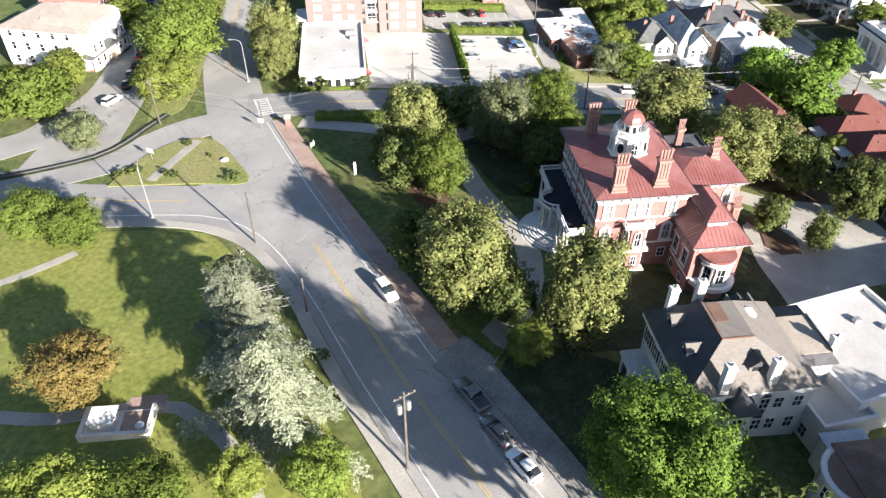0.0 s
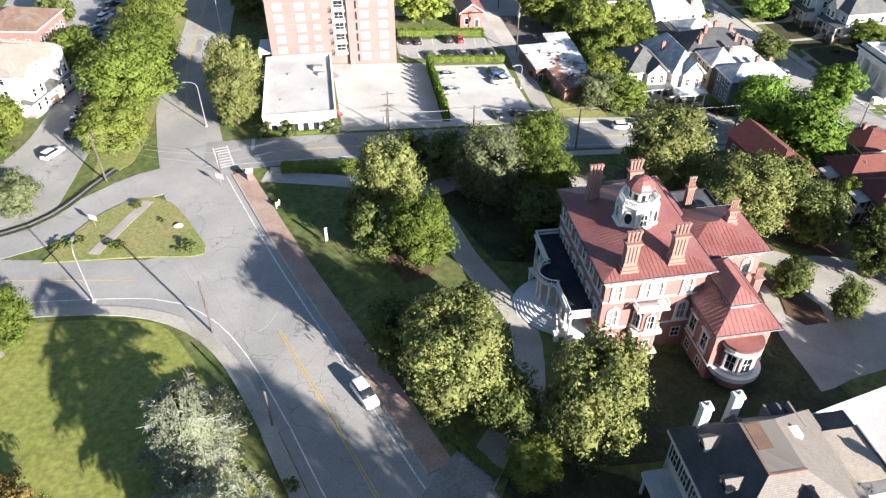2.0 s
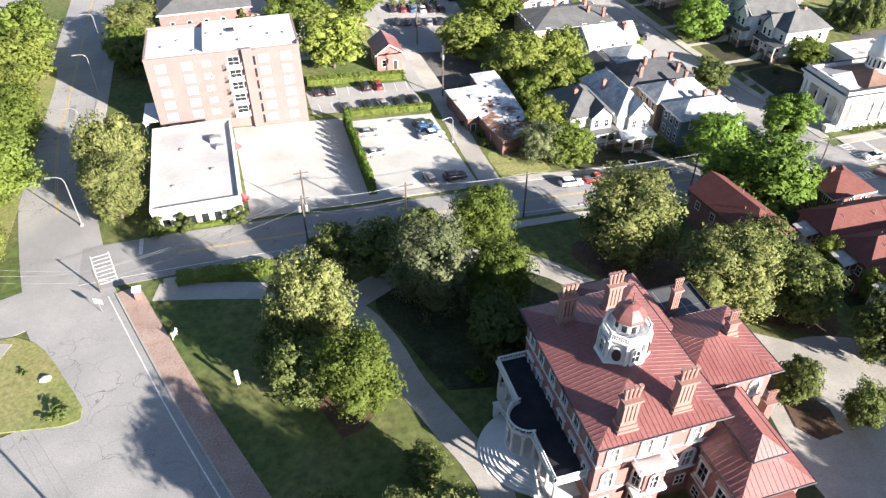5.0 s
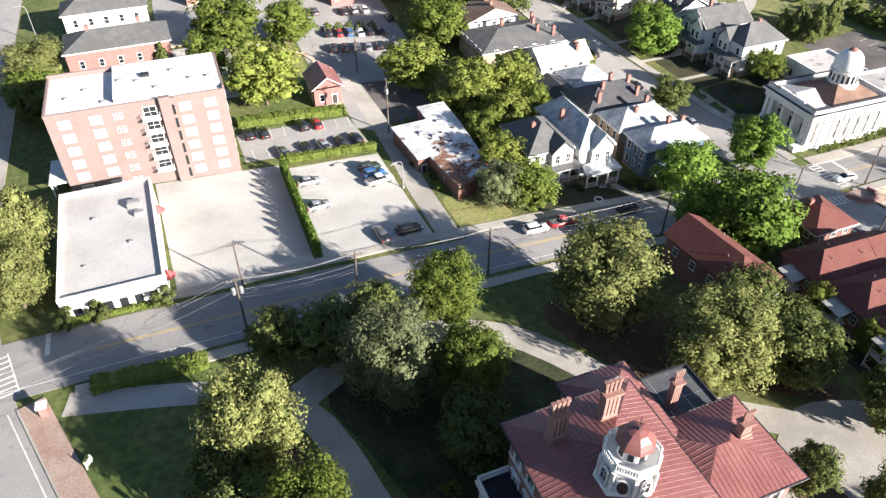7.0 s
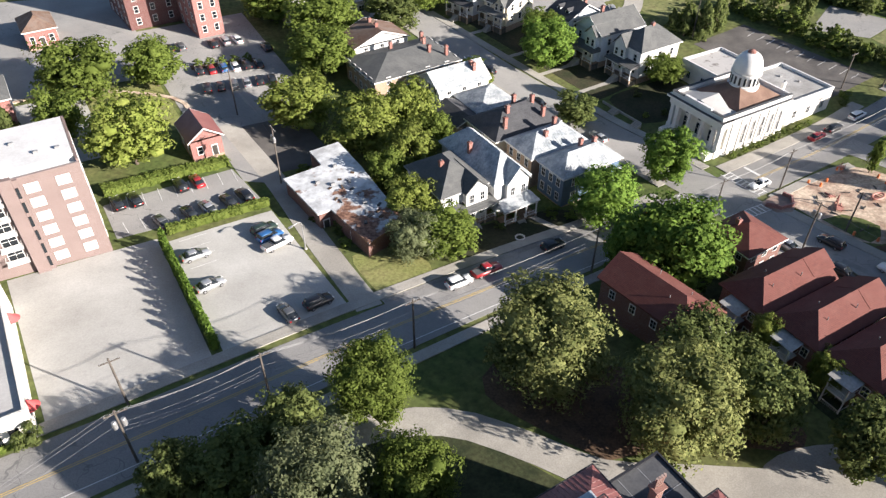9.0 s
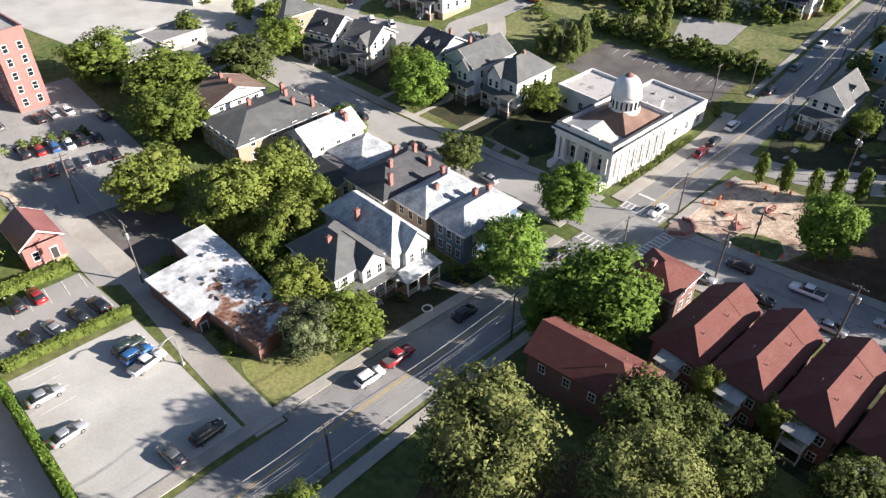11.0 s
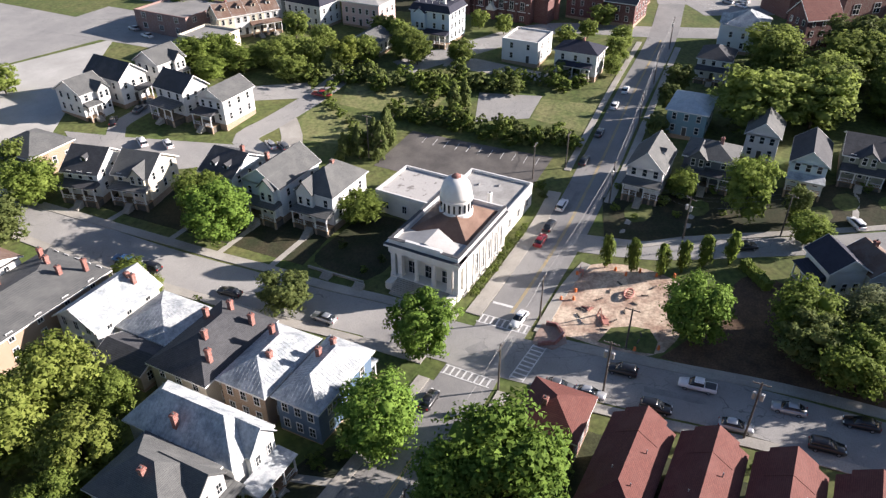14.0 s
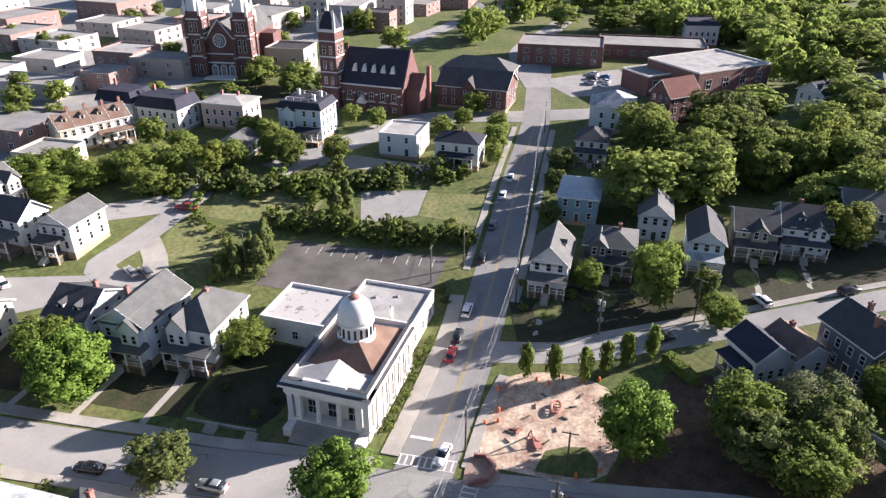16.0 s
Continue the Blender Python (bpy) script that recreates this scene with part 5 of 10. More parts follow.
def red_house(x, y, w, d, along="x", hip_end=-1, turn=0.0, stair=True):
    """Dark brick block with a red shingle roof: hipped at one end, gabled at the other."""
    root = thing("apartment_house", "dark brick apartment house with red shingle roof and rear porches", "house", x, y, h(x, y), turn, RED)
    ht = 6.4
    part("wall", boxm((-w / 2, w / 2, -d / 2, d / 2, -3, ht)), DARKBRICK, root)
    bm = bmesh.new()
    a, b, r, o = w / 2, d / 2, 2.6, 0.55
    e0 = -a - o + (b + o) * 0.95
    v = [bm.verts.new(p) for p in ((-a - o, -b - o, 0), (a + o, -b - o, 0), (a + o, b + o, 0), (-a - o, b + o, 0), (e0, 0, r), (a + o, 0, r))]
    lo = [bm.verts.new((*p.co[:2], -0.2)) for p in v[:4]]
    for f in ((v[0], v[1], v[5], v[4]), (v[2], v[3], v[4], v[5]), (v[3], v[0], v[4]), (v[1], v[2], v[5])):
        bm.faces.new(f)
    for i in range(4):
        j = (i + 1) % 4
        bm.faces.new((lo[i], lo[j], v[j], v[i]))
    bm.faces.new(lo[::-1])
    part("roof", bm, REDSHINGLE, root, "", pose(0, 0, ht + 0.1))
    if d < 7.5:
        bm = roof_mesh("prism_x", 4.0, d * 0.66, 1.7, 0.35)
        part("cross_gable", bm, REDSHINGLE, root, "", pose(a - 1.2, 0, ht + 1.05))
    windows_on(root, w, d, "S", (-0.7, -0.2, 0.3, 0.75), (0.8, 3.9), 0.9, 1.4)
    windows_on(root, w, d, "N", (-0.7, -0.2, 0.3, 0.75), (3.9,), 0.9, 1.4)
    windows_on(root, w, d, "W", (0.6,), (0.8, 3.9), 0.9, 1.4)
    for px, py in ((-a * 0.3, b * 0.35), (a * 0.25, -b * 0.5), (-a * 0.5, -b * 0.4)):
        part("vent_pipe", tube(bmesh.new(), (px, py, ht + 1.0), (px, py, ht + 2.3), 0.07, 0.07), GALV, root)
    if stair:
        px = -a - 2.3
        for z in (0.4, 3.3):
            part("porch_floor", boxm((px, -a, -1.4, 1.4, z - 0.18, z)), PAINT, root)
            xs = [-1.4] + [v for k in range(11) for v in (-1.21 + k * 0.24 - 0.025, -1.21 + k * 0.24 + 0.025)] + [1.4]
            bm = lattice(xs, (z, z + 0.85, z + 0.93), {(i, 0) for i in range(0, 23, 2)}, -0.03, 0.03)
            part("railing", bm, PAINT, root, "", pose(px + 0.03, 0, 0, 0, 0, -90))
            for sy in (-1.37, 1.37):
                part("side_rail", boxm((px + 0.06, -a, sy - 0.03, sy + 0.03, z + 0.85, z + 0.93)), PAINT, root)
        bm = boxm((px - 0.3, -a, -1.75, 1.75, 6.0, 6.12))
        for v in bm.verts:
            if v.co.x < -a - 0.1:
                v.co.z -= 0.45
        part("porch_roof", bm, GREYROOF, root)
        for py in (-1.35, 1.35):
            part("post", boxm((px, px + 0.14, py - 0.07, py + 0.07, -2.5, 5.56)), PAINT, root)
        door(root, -a, 0, 0.4, -90), door(root, -a, 0, 3.3, -90)
    return root


red_house(79.4, 119.2, 15.0, 7.6, turn=96)
for ry in (112.6, 104.0, 95.4, 86.8, 78.2):
    red_house(96.8 + (ry - 95) * 0.01, ry, 15.0, 7.0, turn=-2)
house("small brick house with red shingle roof", 103.6, 123.6, 8.4, 8.0, "E", ht=5.6, roof="hip", rise=2.4, wall=DARKBRICK, roofm=REDSHINGLE, chimneys=((0.3, 0.3, 2.8),))
house("brick garage with red roof", 86.5, 66.0, 12, 6.5, "W", ht=3.0, roof="gable_y", rise=2.0, wall=DARKBRICK, roofm=REDSHINGLE)

FINE[0] = False
# hill houses east of the lane
HILL = "porch houses above the lane"
house("white house with steep grey gable roof and wraparound porch", 182.6, 129.0, 12.0, 7.6, "W", ht=5.4, roof="gable_y", rise=4.2, roofm=GREYSHINGLE, porch_args=P(posts=6, depth=2.4, nsteps=8, ht=2.6), dormers=((0.7, 0.0, 1.2, 90),), group=HILL, base=1.2)
house("blue-grey house with white trim and long porch", 190.8, 117.6, 9.4, 10.4, "W", ht=5.6, rise=2.4, wall=SLATEGREY, roofm=GREYSHINGLE, porch_args=P(posts=6, depth=2.2, nsteps=8, ht=2.6, roofm=DARKSHINGLE), bays=((-2.2, 3.4, 1.0, 5.6, 2.0),), chimneys=((0.3, 0.0, 3.4),), group=HILL, base=1.1)
house("teal house with a blue tin roof and white trim", 214, 126.4, 13.2, 9.4, "W", ht=6.2, rise=2.0, wall=TEAL, roofm=BLUETIN, group=HILL)
house("pale blue house with dark gable roof and white porch", 196.4, 98.2, 13.0, 7.0, "W", ht=5.6, roof="gable_y", rise=3.0, wall=PALEBLUE, roofm=DARKSHINGLE, porch_args=P(posts=4, nsteps=10, depth=2.4, ht=2.6, roofm=TINROOF), group=HILL, base=1.3)
house("olive-grey house with cross gable and white-posted porch", 204.4, 87.6, 12.4, 8.4, "W", ht=5.2, roof="gable_x", rise=2.8, wall=OLIVE, roofm=DARKSHINGLE, porch_args=P(posts=4, nsteps=6, depth=2.4, ht=2.6), bays=((0.6, 3.4, 0.8, 5.2, 1.8),), group=HILL, base=0.9)
house("dark-roofed grey house with red chimney and porch", 206.8, 77.6, 12.4, 9.2, "W", ht=5.2, roof="gable_x", rise=3.4, wall=GREYBLUE, roofm=DARKSHINGLE, porch_args=P(posts=5, nsteps=6, depth=2.4, ht=2.6), chimneys=((-0.2, 0.1, 4.2),), bays=((2.2, 3.4, 0.8, 5.2, 1.8),), dormers=((-0.2, -0.7, 0.6, 0),), group=HILL, base=0.9)
house("white house partly hidden by trees", 206.5, 108.5, 10, 7, "W", ht=5.8, roof="gable_y", rise=3.2, roofm=GREYSHINGLE, group=HILL)
house("cream house at the end of the lane", 216.0, 64.0, 11, 9, "W", ht=6.0, roof="gable_x", rise=3.0, wall=CREAM, roofm=GREYSHINGLE, porch_args=P(posts=4), group=HILL)
house("white house with grey roof and porch on the hill", 250.6, 126.4, 11.4, 8.8, "W", ht=5.6, roof="hip", rise=2.4, roofm=DARKSHINGLE, porch_args=P(posts=4))
house("grey Victorian house with tin roof", 276, 122.0, 13.6, 11.8, "N", 0, ht=7.4, roof="hip", rise=3.6, wall=GREYBLUE, roofm=TINROOF, bays=((2.0, 4.0, 1.5, 7.2, 2.6),))
house("white cottage with navy roof and porch", 157.4, 91.4, 7.4, 6.6, "N", 32, ht=5.0, roof="gable_x", rise=2.6, roofm=NAVYSHINGLE, porch_args=P(posts=3, width=0.8))
house("white cottage wing with brown roof", 160.6, 85.2, 8.0, 6.6, "N", 32, ht=3.8, roof="gable_x", rise=2.4, roofm=BROWNSHINGLE, chimneys=((-0.5, 0.1, 3.2),), nwin=(2, 2))
house("dark grey house with white-trimmed windows", 161.5, 74.4, 11.0, 9.6, "N", 32, ht=6.8, roof="gable_x", rise=3.2, wall=SLATEGREY, roofm=DARKSHINGLE, chimneys=((0.3, -0.3, 4.2), (-0.4, 0.2, 4.2)), nwin=(4, 3))

# across the hollow
house("white house with navy hip roof", 236.0, 162.4, 8.6, 12.4, "W", ht=6.4, rise=2.2, roofm=NAVYSHINGLE, chimneys=((0.1, 0.1, 3.0),), porch_args=P(posts=5, width=0.8), base=1.2)
house("plain white flat-roofed block", 240, 180.2, 12.6, 11.4, "W", ht=6.0, roof="flat", roofm=GREYROOF, nwin=(2, 2))
vh = house("tall pale blue Victorian house with dark mansard and white trim", 242, 211.6, 11.6, 13.6, "W", ht=9.0, roof="deck", rise=1.9, wall=PALEBLUE, roofm=NAVYSHINGLE, porch_args=P(posts=6, depth=3.0, width=0.7, cx=2.0), bays=((-3, 3.4, 1.2, 8.6, 1.6),), nwin=(4, 4))
part("roof_rail", boxm(*[(q - 0.06, q + 0.06, v - 0.06, v + 0.06, 11.6, 12.6) for q in (-4.8, -2.4, 0, 2.4, 4.8) for v in (-3.8, 3.8)], (-4.9, 4.9, -3.86, -3.74, 12.5, 12.6), (-4.9, 4.9, 3.74, 3.86, 12.5, 12.6)), PAINT, vh)
for cx, cy in ((-3.6, 2.4), (3.8, 2.0), (3.6, -2.6)):
    chimney(vh, cx, cy, 10.5, 13.4, 0.9, 0.7, PAINT)
house("pink stucco house with low grey roof", 241.6, 237.4, 10.6, 14.2, "W", ht=7.4, roof="hip", rise=1.1, wall=PINK, roofm=GREYROOF, nwin=(5, 3), chimneys=((0.2, 0.5, 2.0), (-0.6, 0.5, 2.0)))
MANSARD = "white houses with slate mansards"
house("white house with navy slate mansard and white dormers", 233.6, 254.2, 10.6, 14.6, "W", -4, ht=6.6, roof="deck", rise=3.2, roofm=NAVYSHINGLE, dormers=((-0.62, -0.96, 0.5, 0), (0.0, -0.96, 0.5, 0), (0.62, -0.96, 0.5, 0)), nwin=(5, 3), chimneys=((-0.8, 0.4, 5.0), (0.8, 0.4, 5.0)), group=MANSARD)
house("white house with navy slate mansard set back from the street", 234.6, 270.0, 10.0, 13.0, "W", -4, ht=6.6, roof="deck", rise=3.2, roofm=NAVYSHINGLE, dormers=((-0.4, -0.96, 0.5, 0), (0.45, -0.96, 0.5, 0)), nwin=(4, 3), chimneys=((-0.7, 0.4, 5.0),), group=MANSARD)
for k in range(4):
    house("white row house with brown roof and white dormer", 208.6 + k * 4.25, 271.4 - k * 2.45, 4.9, 9.4, "S", -30, ht=6.2, roof="gable_x", rise=3.2, wall=WHITE if k % 2 else CREAM, roofm=BROWNSHINGLE, group="row houses", chimneys=((0.9, 0.1, 4.6),), dormers=((0.0, -0.6, 1.1, 0),), nwin=(2, 2), porch_args=P(posts=3, depth=2.0, rail=False) if k > 1 else None)
house("small white cottage below the trees", 222, 224, 8, 9, "W", ht=3.6, roof="gable_y", rise=2.2, roofm=GREYSHINGLE)

# terrace west of the avenue
house("large white apartment house with tan hip roof", -68, 167, 19, 15, "E", -18, ht=8.6, rise=3.4, roofm=PALESHINGLE, porch_args=P(posts=4, roofm=GREYSHINGLE), nwin=(5, 5), bays=((-4.5, 4.6, 2.2, 8.6, 2.0), (4.8, 4.2, 1.8, 8.6, 2.0)))
house("salmon brick house with pale windows beside the parked cars", -71, 193, 15, 13, "E", -12, ht=7.6, rise=3.0, wall=BRICK, roofm=BROWNSHINGLE, nwin=(5, 4))
house("brick house with grey hip roof", -1.8, 226, 21.4, 10.8, "S", ht=7.6, rise=2.6, wall=BRICK, roofm=GREYSHINGLE, nwin=(5, 3), chimneys=((-0.5, 0.0, 3.6), (0.5, 0.2, 3.6)))
house("white house with grey roof", -4, 249.6, 19, 9, "S", ht=7.0, rise=2.6, roofm=GREYSHINGLE, nwin=(5, 3))
house("small brick garage with hip roof", 19.3, 267, 7, 10, "S", ht=4, rise=2.4, wall=BRICK, roofm=BROWNSHINGLE)
house("small red brick hut with red tin roof", 38.0, 200.2, 6.0, 8.0, "S", ht=4.0, roof="gable_y", rise=2.4, wall=BRICK, roofm=REDMETAL, nwin=(2, 2))


FINE[0] = True
# ---- larger buildings ----
def block(name, label, x, y, w, d, ht, wall, roofm, floors=(), nx=4, ny=4, turn=0.0, cat="building", group="", cap=None, ww=1.0, wh=1.6):
    """Flat-roofed block with a parapet and rows of windows."""
    root = thing(name, label, cat, x, y, None, turn, group)
    part("wall", boxm((-w / 2, w / 2, -d / 2, d / 2, -3, ht)), wall, root)
    part("roof", boxm((-w / 2 + 0.3, w / 2 - 0.3, -d / 2 + 0.3, d / 2 - 0.3, ht - 0.3, ht + 0.03)), roofm, root)
    p, t = 0.6, 0.3
    part("parapet", boxm((-w / 2 - 0.06, w / 2 + 0.06, -d / 2 - 0.06, -d / 2 + t, ht, ht + p), (-w / 2 - 0.06, w / 2 + 0.06, d / 2 - t, d / 2 + 0.06, ht, ht + p),
                         (-w / 2 - 0.06, -w / 2 + t, -d / 2 + t, d / 2 - t, ht, ht + p), (w / 2 - t, w / 2 + 0.06, -d / 2 + t, d / 2 - t, ht, ht + p)), cap or wall, root)
    xs = [(-1 + (2 * i + 1) / nx) * 0.95 for i in range(nx)]
    ys = [(-1 + (2 * i + 1) / ny) * 0.95 for i in range(ny)]
    for s in "SN" if x < 60 else "S":
        windows_on(root, w, d, s, xs, floors, ww, wh)
    for s in "EW" if x < 60 else "W":
        windows_on(root, w, d, s, ys, floors, ww, wh)
    return root


def rooftop_unit(parent, x, y, z, s=1.0):
    part("roof_unit", boxm((x - s, x + s, y - s * 0.7, y + s * 0.7, z, z + s * 0.9), (x - s * 0.8, x + s * 0.8, y - s * 0.5, y + s * 0.5, z + s * 0.9, z + s)), GALV, parent)


def hotel():
    x0, x1, y0, y1, ht = -12.6, 16.0, 175.4, 190.0, 15.6
    cx, cy = (x0 + x1) / 2, (y0 + y1) / 2
    z = h(cx, y0)
    w, d = x1 - x0, y1 - y0
    root = thing("apartment_block", "six-storey buff brick apartment block with stacked balconies", "building", cx, cy, z, -1.5)
    part("wall", boxm((-w / 2, w / 2, -d / 2, d / 2, -3, ht)), HOTELBRICK, root)
    part("roof", boxm((-w / 2 + 0.3, w / 2 - 0.3, -d / 2 + 0.3, d / 2 - 0.3, ht - 0.3, ht + 0.05)), HOTELROOF, root)
    part("parapet", boxm((-w / 2 - 0.06, w / 2 + 0.06, -d / 2 - 0.06, -d / 2 + 0.3, ht, ht + 0.45), (-w / 2 - 0.06, w / 2 + 0.06, d / 2 - 0.3, d / 2 + 0.06, ht, ht + 0.9), (-w / 2 - 0.06, -w / 2 + 0.3, -d / 2 + 0.3, d / 2 - 0.3, ht, ht + 0.5), (w / 2 - 0.3, w / 2 + 0.06, -d / 2 + 0.3, d / 2 - 0.3, ht, ht + 0.9)), HOTELBRICK, root)
    part("upper_roof", boxm((-3.5, w / 2 - 0.4, -d / 2 + 1.6, d / 2 - 0.4, ht, ht + 1.1)), HOTELROOF, root)
    part("roof_hatch", boxm((1.2, 2.6, 0.4, 1.6, ht + 1.1, ht + 1.5)), DARKMETAL, root)
    for i in range(6):
        z0 = 0.8 + i * 2.5
        for u in (-11.6, -6.8, 7.4, 11.6):
            window(root, u, -d / 2, z0, 0, 1.7, 1.35, glass=BLIND)
        for u in (-3.4,):
            for k in range(2):
                window(root, u + k * 0.9 - 0.4, -d / 2, z0 + 0.3, 0, 0.35, 0.9)
        if i:
            bal = part("balcony", boxm((0.2, 3.2, -d / 2 - 1.3, -d / 2, z0 - 0.55, z0 - 0.4)), PAINT, root)
            xs = [0.2] + [v for k in range(14) for v in (0.36 + k * 0.2, 0.4 + k * 0.2)] + [3.2]
            part("railing", lattice(xs, (-0.4, 0.42, 0.5), {(i, 0) for i in range(0, 29, 2)}, -0.03, 0.03), PAINT, bal, "", pose(0, -d / 2 - 1.26, z0))
            for u in (0.24, 3.16):
                part("side_rail", boxm((u - 0.04, u + 0.04, -d / 2 - 1.22, -d / 2, z0 + 0.42, z0 + 0.5)), PAINT, bal)
            window(root, 1.7, -d / 2, z0 - 0.35, 0, 2.0, 1.9)
        windows_on(root, w, d, "E", (-0.6, 0.0, 0.6), (z0,), 1.5, 1.35)
        windows_on(root, w, d, "W", (-0.6, 0.6), (z0,), 1.5, 1.35)
        windows_on(root, w, d, "N", (-0.8, -0.4, 0.0, 0.4, 0.8), (z0,), 1.5, 1.35)
        part("stair_opening", boxm((5.35, 5.75, -d / 2 - 0.72, -d / 2 - 0.1, z0 - 0.2, z0 + 1.5)), GLASS, root)
    part("stair_tower", boxm((3.5, 5.3, -d / 2 - 0.9, -d / 2, -2, ht + 0.9), (5.3, 6.0, -d / 2 - 0.5, -d / 2, -2, ht + 0.4)), HOTELBRICK, root)
    for i in range(9):
        px, py = -11 + i * 2.9, -1.5 + 3.2 * math.sin(i * 2.3)
        rooftop_unit(root, px, py, ht + (1.1 if px > -3.5 else 0.05), 0.35)
    # white porch on the west end
    part("porch_roof", boxm((-w / 2 - 3.2, -w / 2, -d / 2 + 0.5, -d / 2 + 8.5, 3.0, 3.3)), PAINT, root)
    for k in range(4):
        part("post", boxm((-w / 2 - 3.0, -w / 2 - 2.75, -d / 2 + 0.6 + k * 2.5, -d / 2 + 0.85 + k * 2.5, -1, 3.0)), PAINT, root)
    return root


hotel()


def low_building():
    root = block("low_shop", "low white-roofed shop with arched pale front and red awnings", -6.4, 155.0, 14.0, 26.6, 4.2, STONE, WHITEROOF, (), 1, 1, cat="building")
    for i in range(6):
        part("front_opening", boxm((-5.6 + i * 2.0, -4.5 + i * 2.0, -13.38, -13.2, 0.3, 2.6)), GLASS, root)
    for y in (-10.6, 6.5):
        bm = bmesh.new()
        for k in range(8):
            a0, a1 = math.pi * k / 8, math.pi * (k + 1) / 8
            v = [bm.verts.new(p) for p in ((7.0, y - 1.1 * math.cos(a0), 2.5), (7.0, y - 1.1 * math.cos(a1), 2.5), (7.0 + 1.3 * math.sin(a1), y - 1.1 * math.cos(a1), 2.4), (7.0 + 1.3 * math.sin(a0), y - 1.1 * math.cos(a0), 2.4), (7.0, y, 3.7))]
            bm.faces.new((v[3], v[2], v[4])), bm.faces.new((v[0], v[3], v[4])), bm.faces.new((v[2], v[1], v[4]))
        bmesh.ops.remove_doubles(bm, verts=bm.verts, dist=0.01)
        part("awning", bm, AWNING, root)
    rooftop_unit(root, 4.0, 6.5, 4.23, 1.0), rooftop_unit(root, 4.6, 3.8, 4.23, 0.7), rooftop_unit(root, -2.0, 5.0, 4.23, 0.3), rooftop_unit(root, 3.0, -3.0, 4.23, 0.3), rooftop_unit(root, -3.5, -6.5, 4.23, 0.25)
    return root


low_building()


def rust_roof_building():
    root = thing("derelict_shop", "low derelict building with a rust-stained white roof", "building", 53.0, 170.0, None, 2)
    bm = bmesh.new()
    outline = [(-6.2, 8.4), (-5.8, -4.2), (-3.4, -4.2), (-2.6, -15.4), (5.0, -13.4), (6.8, 4.6), (7.2, 14.0), (1.4, 14.0), (1.2, 8.6)]
    prism(bm, outline[::-1], -3.0, 3.6)
    part("wall", bm, DARKBRICK, root)
    bm = bmesh.new()
    prism(bm, [(x * 1.05, y * 1.03) for x, y in outline[::-1]], 3.6, 3.95)
    bmesh.ops.recalc_face_normals(bm, faces=bm.faces)
    part("roof", bm, RUSTROOF, root)
    window(root, -5.8, 1.0, 1.0, -90, 1.8, 1.6), window(root, -2.9, -9.0, 1.0, -90, 1.8, 1.6), door(root, -4.6, -4.2, 0, 0)
    for x, y in ((0, 2), (2, -6), (3, 7), (-2, 4)):
        rooftop_unit(root, x, y, 3.95, 0.4)
    r = random.Random(31)
    for i in range(22):
        x, y, a = r.uniform(-2.0, 4.8), r.uniform(-11.5, 3.5), r.uniform(0, 180)
        if x < -1 and y < -4:
            continue
        part("debris", boxm((-r.uniform(0.2, 0.8), r.uniform(0.2, 0.7), -r.uniform(0.1, 0.4), r.uniform(0.1, 0.3), 0, r.uniform(0.04, 0.2))), (TARROOF, MULCH, GALV)[i % 3], root, "", pose(x, y, 3.95, 0, 0, a))
    return root


rust_roof_building()


# ---- the red-roofed mansion ----
def big_chimney(parent, x, y, z0, z1, a=1.7, b=1.0, turn=0):
    """Broad brick stack: stepped plinth, shaft of four flues with slits between them, flared pots."""
    k = a / 4
    zs, zt = z0 + 1.7, z1 - 1.7
    bm = boxm((-a / 2 - 0.28, a / 2 + 0.28, -b / 2 - 0.28, b / 2 + 0.28, z0, zs - 0.5), (-a / 2 - 0.14, a / 2 + 0.14, -b / 2 - 0.14, b / 2 + 0.14, zs - 0.5, zs), (-a / 2, a / 2, -b / 2, b / 2, zs, zs + 0.5),
              (-a / 2 + 0.06, a / 2 - 0.06, -b / 2 + 0.22, b / 2 - 0.22, zs + 0.5, zt), (-a / 2 - 0.05, a / 2 + 0.05, -b / 2 - 0.05, b / 2 + 0.05, zt - 0.25, zt))
    ob = part("chimney", bm, CHIMNEYSALMON, parent, "", pose(x, y, 0, 0, 0, turn))
    part("crown", boxm((-a / 2 - 0.16, a / 2 + 0.16, -b / 2 - 0.16, b / 2 + 0.16, zt, zt + 0.22)), CHIMNEYSALMON, ob)
    for i in range(4):
        c = -a / 2 + k * (i + 0.5)
        part("flue", boxm((c - k * 0.36, c + k * 0.36, -b / 2, b / 2, zs + 0.5, zt - 0.25)), CHIMNEYSALMON, ob)
        bm = bmesh.new()
        tube(bm, (c, 0, zt + 0.22), (c * 1.14, 0, z1 - 0.25), k * 0.4, k * 0.46, 8), tube(bm, (c * 1.14, 0, z1 - 0.25), (c * 1.2, 0, z1), k * 0.62, k * 0.58, 8)
        part("chimney_pot", bm, CHIMNEYSALMON, ob)
    return ob


